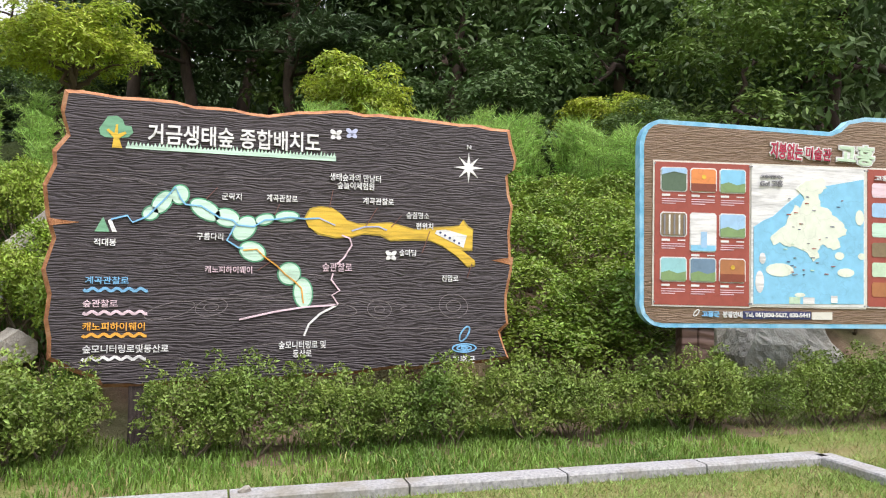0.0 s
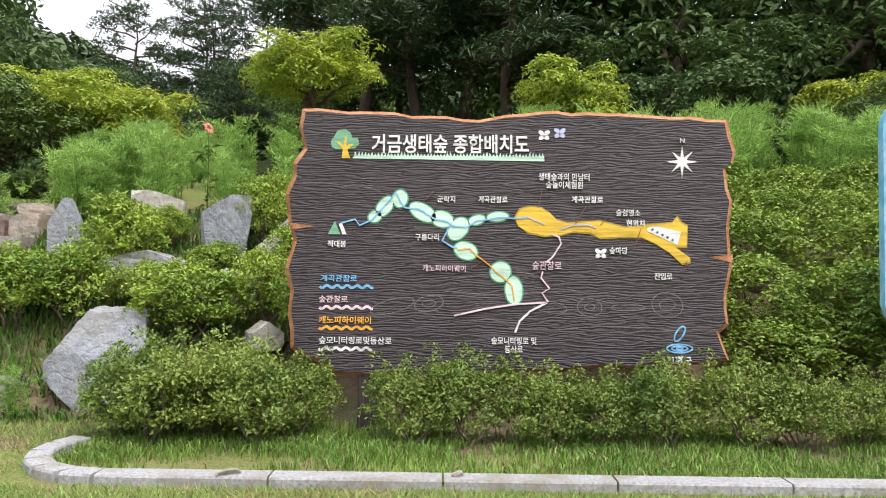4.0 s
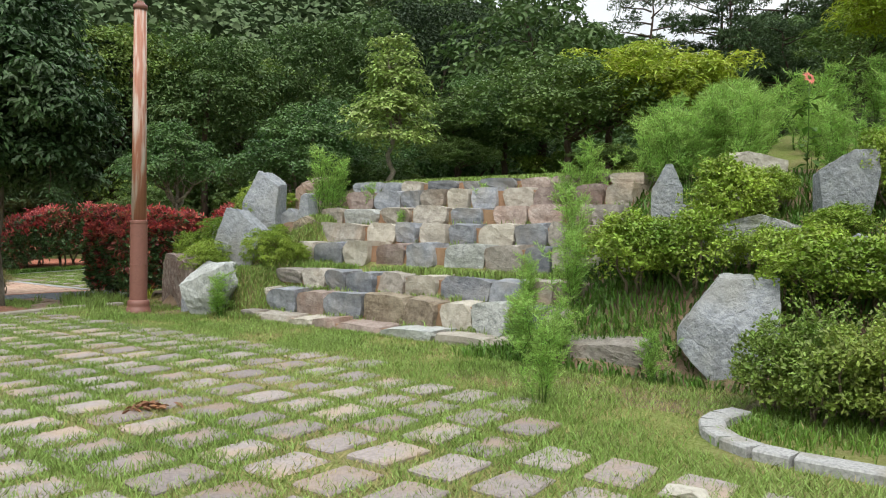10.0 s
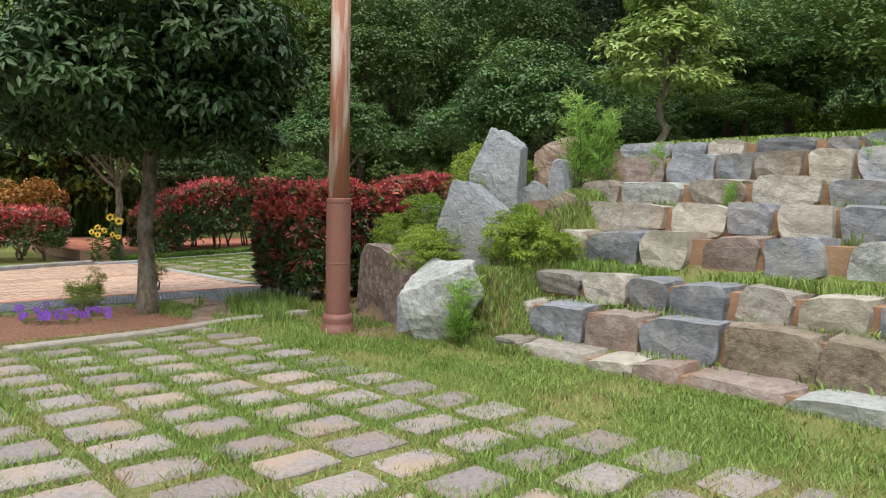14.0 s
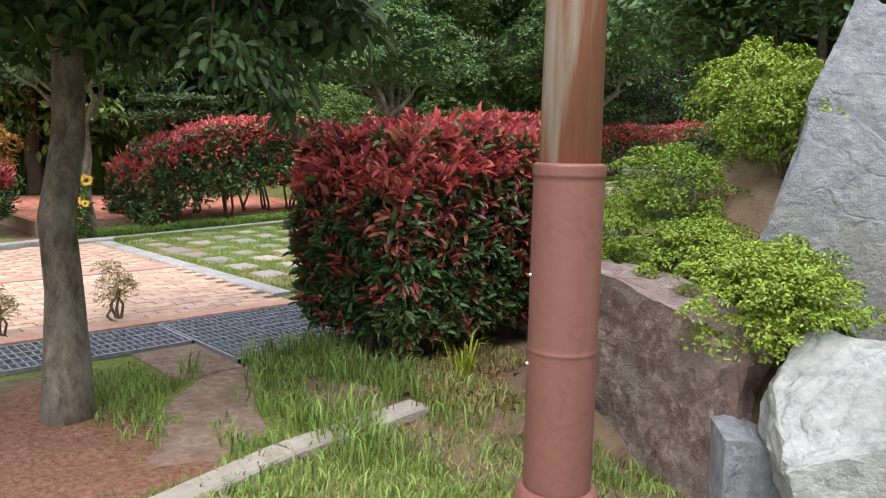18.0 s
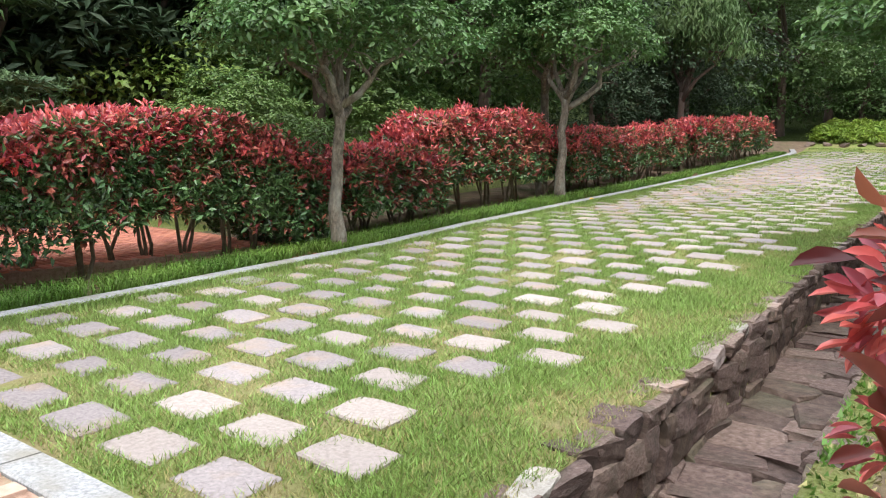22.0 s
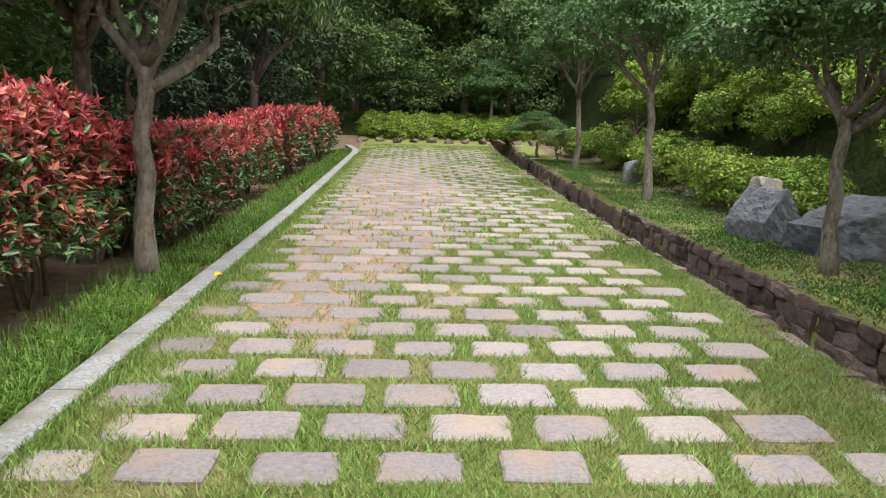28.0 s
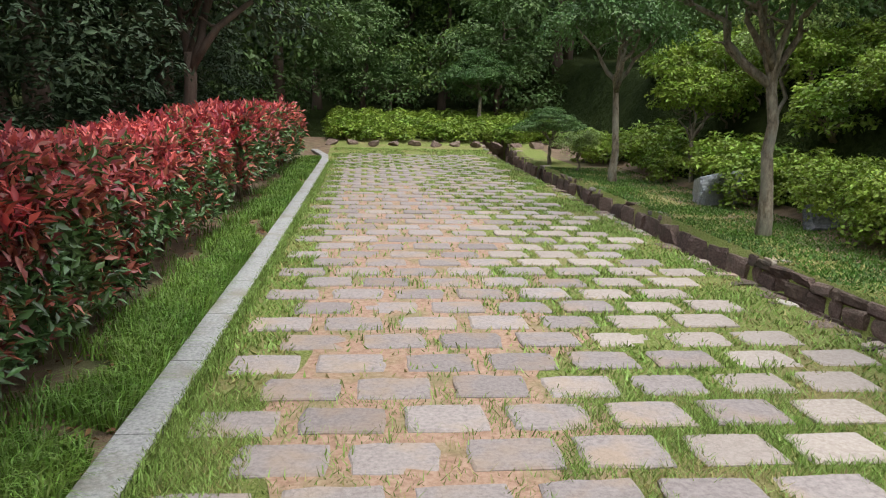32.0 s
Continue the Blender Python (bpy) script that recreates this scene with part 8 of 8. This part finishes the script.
def rect(x0, y0, x1, y1, c=0):
    if not c:
        return [(x0, y0), (x1, y0), (x1, y1), (x0, y1)]
    return [(x0 + c, y0), (x1 - c, y0), (x1, y0 + c), (x1, y1 - c), (x1 - c, y1), (x0 + c, y1), (x0, y1 - c), (x0, y0 + c)]


def skew(pts, x0=1152, k=0.022):
    return [(x, y + (x - x0) * k) for x, y in pts]


def tour(name, pts, mat, y, label=""):
    return flat(name, on_tour(skew(pts)), mat, tb, y=y, depth=0.006, label=label)


for x0, x1, mat, lab in ((1152, 1326, P_RED, "brick-red printed photo panel"), (1330, 1542, P_WHITE, "printed map panel"), (1548, 1735, P_RED, "brick-red printed panel")):
    tour("panel_frame", rect(x0 - 3, 278, x1 + 3, 540 - (x1 - 1152) * 0.012), M_CREAM, -0.010)
    tour("printed_panel", rect(x0, 281, x1, 537 - (x1 - 1152) * 0.012), mat, -0.014, lab)
    for cx, cy in ((x0, 284), (x1, 284), (x0, 530), (x1, 530)):
        tour("screw", ellipse(cx, cy, 1.6, 1.6, 0, 8), P_GREY, -0.018)
for k in range(9):
    x0, y0 = 1164 + 54 * (k % 3), 292 + 80 * (k // 3)
    h = 42 if k != 4 else 68
    tour("photo_frame", rect(x0 - 2, y0 - 2, x0 + 47, y0 + h, 4), P_WHITE, -0.018)
    tour("photo", rect(x0, y0, x0 + 45, y0 + h - 2, 3), P_PHOTO[k], -0.022)
    if k in (2, 5, 6, 7):
        tour("photo_foreground", [(x0, y0 + h - 2), (x0, y0 + 26), (x0 + 14, y0 + 22), (x0 + 30, y0 + 27), (x0 + 45, y0 + 23), (x0 + 45, y0 + h - 2)], printed("photo_green", (0.22, 0.34, 0.14)), -0.025)
    if k in (1, 8):
        tour("photo_sun", ellipse(x0 + 23, y0 + 14, 4, 4, 0, 12), P_YELLOW, -0.025)
        tour("photo_foreground", rect(x0, y0 + 26, x0 + 45, y0 + 40), printed("photo_dark_sea", (0.24, 0.06, 0.03)), -0.025)
    if k == 0:
        tour("photo_sky", [(x0, y0), (x0 + 45, y0), (x0 + 45, y0 + 10), (x0 + 22, y0 + 6), (x0, y0 + 12)], P_PHOTO[5], -0.025)
    if k == 3:
        for j in range(5):
            tour("photo_trunk", rect(x0 + 4 + 9 * j, y0 + 3, x0 + 7 + 9 * j, y0 + 38), P_WHITE if j % 2 else P_GREY, -0.025)
    if k == 4:
        tour("photo_tower", rect(x0 + 18, y0 + 32, x0 + 29, y0 + 60), P_PHOTO[5], -0.025)
        tour("photo_sea", rect(x0, y0 + 56, x0 + 45, y0 + 66), P_SEA, -0.024)
    tour("caption_bar", rect(x0 + 1, y0 + h + 4, x0 + 16, y0 + h + 8), P_WHITE, -0.018)
    tour("caption_bar", rect(x0 + 30, y0 + h + 5, x0 + 44, y0 + h + 7), P_WHITE, -0.018)
    for j in range(3 if k != 4 else 0):
        tour("caption_line", rect(x0 + 1, y0 + h + 12 + 4 * j, x0 + (44 if j < 2 else 26), y0 + h + 13.4 + 4 * j), P_PINK, -0.017)
# map
tour("map_sea", [(1334, 392), (1352, 380), (1370, 372), (1392, 352), (1420, 330), (1450, 318), (1540, 300), (1540, 526), (1334, 530)], P_SEA, -0.018, "blue printed sea")
tour("map_land", ragged([(1412, 322), (1430, 306), (1462, 300), (1470, 318), (1454, 330), (1458, 352), (1474, 356), (1480, 366), (1494, 376), (1508, 392), (1506, 402), (1490, 408), (1496, 424), (1482, 430), (1462, 420), (1452, 432), (1456, 444), (1444, 452), (1434, 436), (1416, 428), (1400, 426), (1382, 418), (1370, 424), (1364, 412), (1378, 398), (1392, 388), (1402, 366), (1410, 350), (1420, 356), (1428, 340)], 5, 2.0, 6), P_LAND, -0.021, "pale green printed land")
for cx, cy, rx, ry in ((1382, 468, 26, 12), (1506, 470, 16, 8), (1494, 440, 9, 7), (1350, 448, 6, 10), (1345, 490, 8, 20), (1532, 370, 8, 14), (1536, 440, 7, 6), (1420, 512, 10, 4)):
    tour("map_island", ellipse(cx, cy, rx, ry, 0, 14), P_LAND if cx > 1360 else P_WHITE, -0.021)
r = random.Random(8)
for k in range(34):
    x, y = r.uniform(1385, 1500), r.uniform(330, 480)
    tour("map_mark", rect(x, y, x + r.uniform(3, 8), y + 1.6), r.choice((P_GREY, P_RED, P_PALEGREEN, P_NAVY)), -0.024)
tour("map_legend", rect(1400, 516, 1420, 528), P_PALEGREEN, -0.022)
tour("map_legend", rect(1426, 516, 1447, 528), P_WHITE, -0.022)
tour("map_legend", rect(1478, 512, 1490, 525), P_WHITE, -0.022)


def tword(text, px, py, h, mat, w=None, bold=0.03, tilt=0.0, y=-0.024):
    x, z = place_tour(px, py)
    lettering(text, x, z, h * 0.0046, mat, tb, y=y, bold=bold, width=w * 0.0046 if w else None, tilt=tilt)


tword("고흥여행지도", 1367, 306, 6, P_GREY, 42, 0.02)
tword("Go! 고흥", 1366, 318, 12, P_GREY, 42, 0.02)
tword("지붕없는", 1395, 259, 34, P_WHITE, 64, 0.10, -4, y=-0.010)
tword("지붕없는", 1395, 259, 30, P_TITLE, 60, 0.03, -4, y=-0.014)
tword("미술관", 1455, 263, 26, P_WHITE, 52, 0.10, -4, y=-0.010)
tword("미술관", 1455, 263, 23, P_TITLE, 48, 0.02, -4, y=-0.014)
tword("고흥", 1526, 264, 40, P_WHITE, 74, 0.10, -3, y=-0.010)
tword("고흥", 1526, 264, 36, P_PALEGREEN, 70, 0.03, -3, y=-0.014)
tword("고흥군", 1256, 552, 11, P_BLUE, 32, 0.05, y=-0.010)
tword("관광안내", 1296, 553, 11, P_WHITE, 36, 0.04, y=-0.010)
flat("phone_plate", on_tour([(1316, 547), (1442, 548), (1442, 562), (1316, 561)]), P_NAVY, tb, y=-0.010, depth=0.01)
tword("Tel, 061)830-5637, 830-5441", 1379, 555, 10, P_WHITE, 120, 0.03, y=-0.014)
e = on_tour(ellipse(1230, 550, 7, 3.2, -50, 16))
stroke("emblem_drop", e + e[:1], 0.008, P_WHITE, tb, y=-0.010)
flat("metal_plate", on_tour([(1444, 549), (1482, 549), (1482, 563), (1444, 562)]), M_CREAM, tb, y=-0.010, depth=0.01)
for k, c in enumerate((P_PINK, P_PHOTO[5], P_MINT, P_PHOTO[3], P_PALEGREEN, P_PHOTO[8])):
    tour("panel_item", rect(1556, 306 + 36 * k, 1640, 332 + 36 * k, 3), c, -0.018)
tword("고흥 관광", 1590, 306, 10, P_WHITE, 60, 0.03)


# ---- small plants and litter ----
def flower_plant(name, label, h, stalks, petal, disc, petal_len, seed, leaf=M_COVER):
    t = thing(name, label, "flower")
    r = random.Random(seed)
    for k in range(stalks):
        a = r.uniform(0, 6.28)
        d = 0.0 if stalks == 1 else r.uniform(0.04, 0.16)
        top = Vector((d * math.cos(a), d * math.sin(a), h * r.uniform(0.75, 1.0)))
        bm = bmesh.new()
        tube(bm, wander((top.x * 0.3, top.y * 0.3, -0.02), top, 4, 0.02, r), [0.008, 0.007, 0.006, 0.006, 0.005], 5)
        part("stalk", bm, leaf, t)
        n = 16
        ang = np.arange(n) * 2 * np.pi / n
        face = np.array([0.75, -0.45, 0.35])
        face = face / np.linalg.norm(face)
        s1 = np.cross(face, [0, 0, 1.0])
        s1 = s1 / np.linalg.norm(s1)
        s2 = np.cross(face, s1)
        D = np.cos(ang)[:, None] * s1 + np.sin(ang)[:, None] * s2
        part("blossom", leaves("blossom", np.array(top)[None] + D * petal_len * 0.35, D, np.repeat(face[None], n, 0), petal_len, petal_len * 0.42), petal, t)
        if disc is not None:
            bm = bmesh.new()
            bmesh.ops.create_uvsphere(bm, u_segments=10, v_segments=6, radius=petal_len * 0.5, matrix=Matrix.Translation(top) @ Matrix.Diagonal((0.7, 0.7, 0.7, 1)))
            part("flower_disc", bm, disc, t)
    m = 26 * stalks
    P = np.stack([rng.uniform(-0.08, 0.08, m), rng.uniform(-0.08, 0.08, m), rng.uniform(0.1, 0.8, m) * h], 1)
    D = rng.normal(size=(m, 3)) * np.array([1, 1, 0.3])
    part("foliage", leaves("foliage", P, D, np.tile([[0, 0, 1.0]], (m, 1)), 0.17 * min(1, h), 0.09 * min(1, h)), leaf, t)
    return t


sunflower = flower_plant("sunflower", "yellow sunflower with broad green leaves by the kerb", 1.0, 2, M_SUNYELLOW, M_DARKBARK, 0.075, 3)
for k, (x, y, s) in enumerate([(-19.15, 6.42, 0.66), (-19.4, 6.62, 0.74), (-19.35, 6.85, 0.95), (-19.15, 6.8, 0.6)]):
    plant(sunflower, x, y, 0, s, first=(k == 0))
petunia = flower_plant("petunia", "small purple petunia in bark mulch", 0.12, 3, M_PURPLE, None, 0.035, 5)
q = random.Random(4)
for k in range(16):
    plant(petunia, -12.0 - 1.1 * q.random(), 3.4 + 1.0 * q.random(), q.uniform(-30, 30), q.uniform(0.6, 0.9), first=(k == 0))
bushlet = copy_thing(hedge_box, Matrix())
bushlet["label"] = "small round dark green bush in bark mulch"
plant(bushlet, -12.75, 4.15, 40, 0.42, first=True)
lily = flower_plant("canna_flower", "single salmon-pink flower spike above the feathery plants", 1.25, 1, M_PINKPETAL, None, 0.07, 8)
plant(lily, -2.6, 8.5, 0, 0.85, first=True)

orange = round_shrub("orange_shrub", "bronze-orange leaved shrub behind a low red hedge", M_ORANGE, [(0, 0, 0.7, 0.5, 0.5, 0.4), (0.3, 0.3, 0.9, 0.35, 0.35, 0.35), (-0.2, -0.4, 0.95, 0.4, 0.4, 0.3)], 260, 12, 0.07, 0.03, spread=0.12, clumps=70, flat=1.0, up=0.4)
plant(orange, -22.0, 5.9, 0, 1.25, first=True)
nandina = round_shrub("nandina_sapling", "thin dry sapling with sparse yellowish leaves beside the bricks", M_DRYGRASS, [(0, 0, 0.34, 0.14, 0.14, 0.16), (0.05, 0, 0.24, 0.12, 0.12, 0.12)], 60, 9, 0.05, 0.012, spread=0.08, clumps=20)
for k, (x, y, s) in enumerate([(-14.2, 5.5, 0.85), (-14.15, 4.75, 0.7)]):
    plant(nandina, x, y, 0, s, first=(k == 0))

# bark mulch round the evergreen tree
bm = bmesh.new()
bmesh.ops.create_grid(bm, x_segments=26, y_segments=30, size=0.5)
for v in bm.verts:
    x, y = -12.15 + v.co.x * 1.9, 3.75 + v.co.y * 2.5
    e = max(abs(v.co.x), abs(v.co.y)) * 2
    v.co = (x, y, ground_z(x, y) + 0.035 * (1 - e ** 4) + 0.02 * noise.noise(Vector((x * 5, y * 5, 0))) - 0.01)
tagged(part("mulch_bed", bm, M_MULCH), "reddish bark mulch round the tree", "mulch", kind="stuff")


def fallen(name, label, mat, x, y, length, n, spread, h=0.02):
    C = np.stack([x + rng.normal(0, spread, n), y + rng.normal(0, spread, n), np.zeros(n)], 1)
    C[:, 2] = land(C[:, 0], C[:, 1]) + h
    D = rng.normal(size=(n, 3)) * np.array([1, 1, 0.15])
    U = np.tile([[0, 0, 1.0]], (n, 1)) + rng.normal(size=(n, 3)) * 0.25
    return tagged(part(name, leaves(name, C, D, U, length, length * 0.5, True), mat), label, "litter")


fallen("yellow_leaf", "single bright yellow fallen leaf on the kerb", M_SUNYELLOW, -18.74, 18.2, 0.12, 1, 0.0, 0.06)
fallen("pine_litter", "clump of brown pine needles on the paving", M_DRY, -5.2, 2.6, 0.07, 40, 0.05, 0.03)
n = 2600
C = np.stack([-19.0 - np.abs(rng.normal(0, 0.35, n)), rng.uniform(7.5, 33, n), np.zeros(n)], 1)
C[:, 2] = land(C[:, 0], C[:, 1]) + 0.02
litter = part("leaf_litter", leaves("leaf_litter", C, rng.normal(size=(n, 3)) * np.array([1, 1, 0.15]), np.tile([[0, 0, 1.0]], (n, 1)) + rng.normal(size=(n, 3)) * 0.3, 0.055, 0.03), M_DRY)
tagged(litter, "scattered brown dead leaves under the hedge", "litter", kind="stuff")
n = 420
C = np.stack([rng.normal(-11.75, 0.33, n), rng.normal(6.45, 0.24, n), np.zeros(n)], 1)
C[:, 2] = land(C[:, 0], C[:, 1]) + 0.02
litter = part("leaf_litter", leaves("leaf_litter", C, rng.normal(size=(n, 3)) * np.array([1, 1, 0.15]), np.tile([[0, 0, 1.0]], (n, 1)) + rng.normal(size=(n, 3)) * 0.3, 0.05, 0.022), M_DRY)
tagged(litter, "brown and reddish dead leaves under the photinia hedge", "litter", kind="stuff")
boulder("small_stone", M_BEIGEROCK, (-2.0, 3.2, 0.32), (0.12, 0.09, 0.05), 10, 0, 0, "small pale stone lying in the turf", 3)
boulder("small_stone", M_BEIGEROCK, (0.2, 3.98, 0.37), (0.045, 0.03, 0.025), 10, 0, 0, "small pale pebble on the kerb", 5)
boulder("small_stone", M_BEIGEROCK, (-1.05, 3.97, 0.37), (0.07, 0.04, 0.025), 30, 0, 0, "small pale pebble on the kerb", 2)
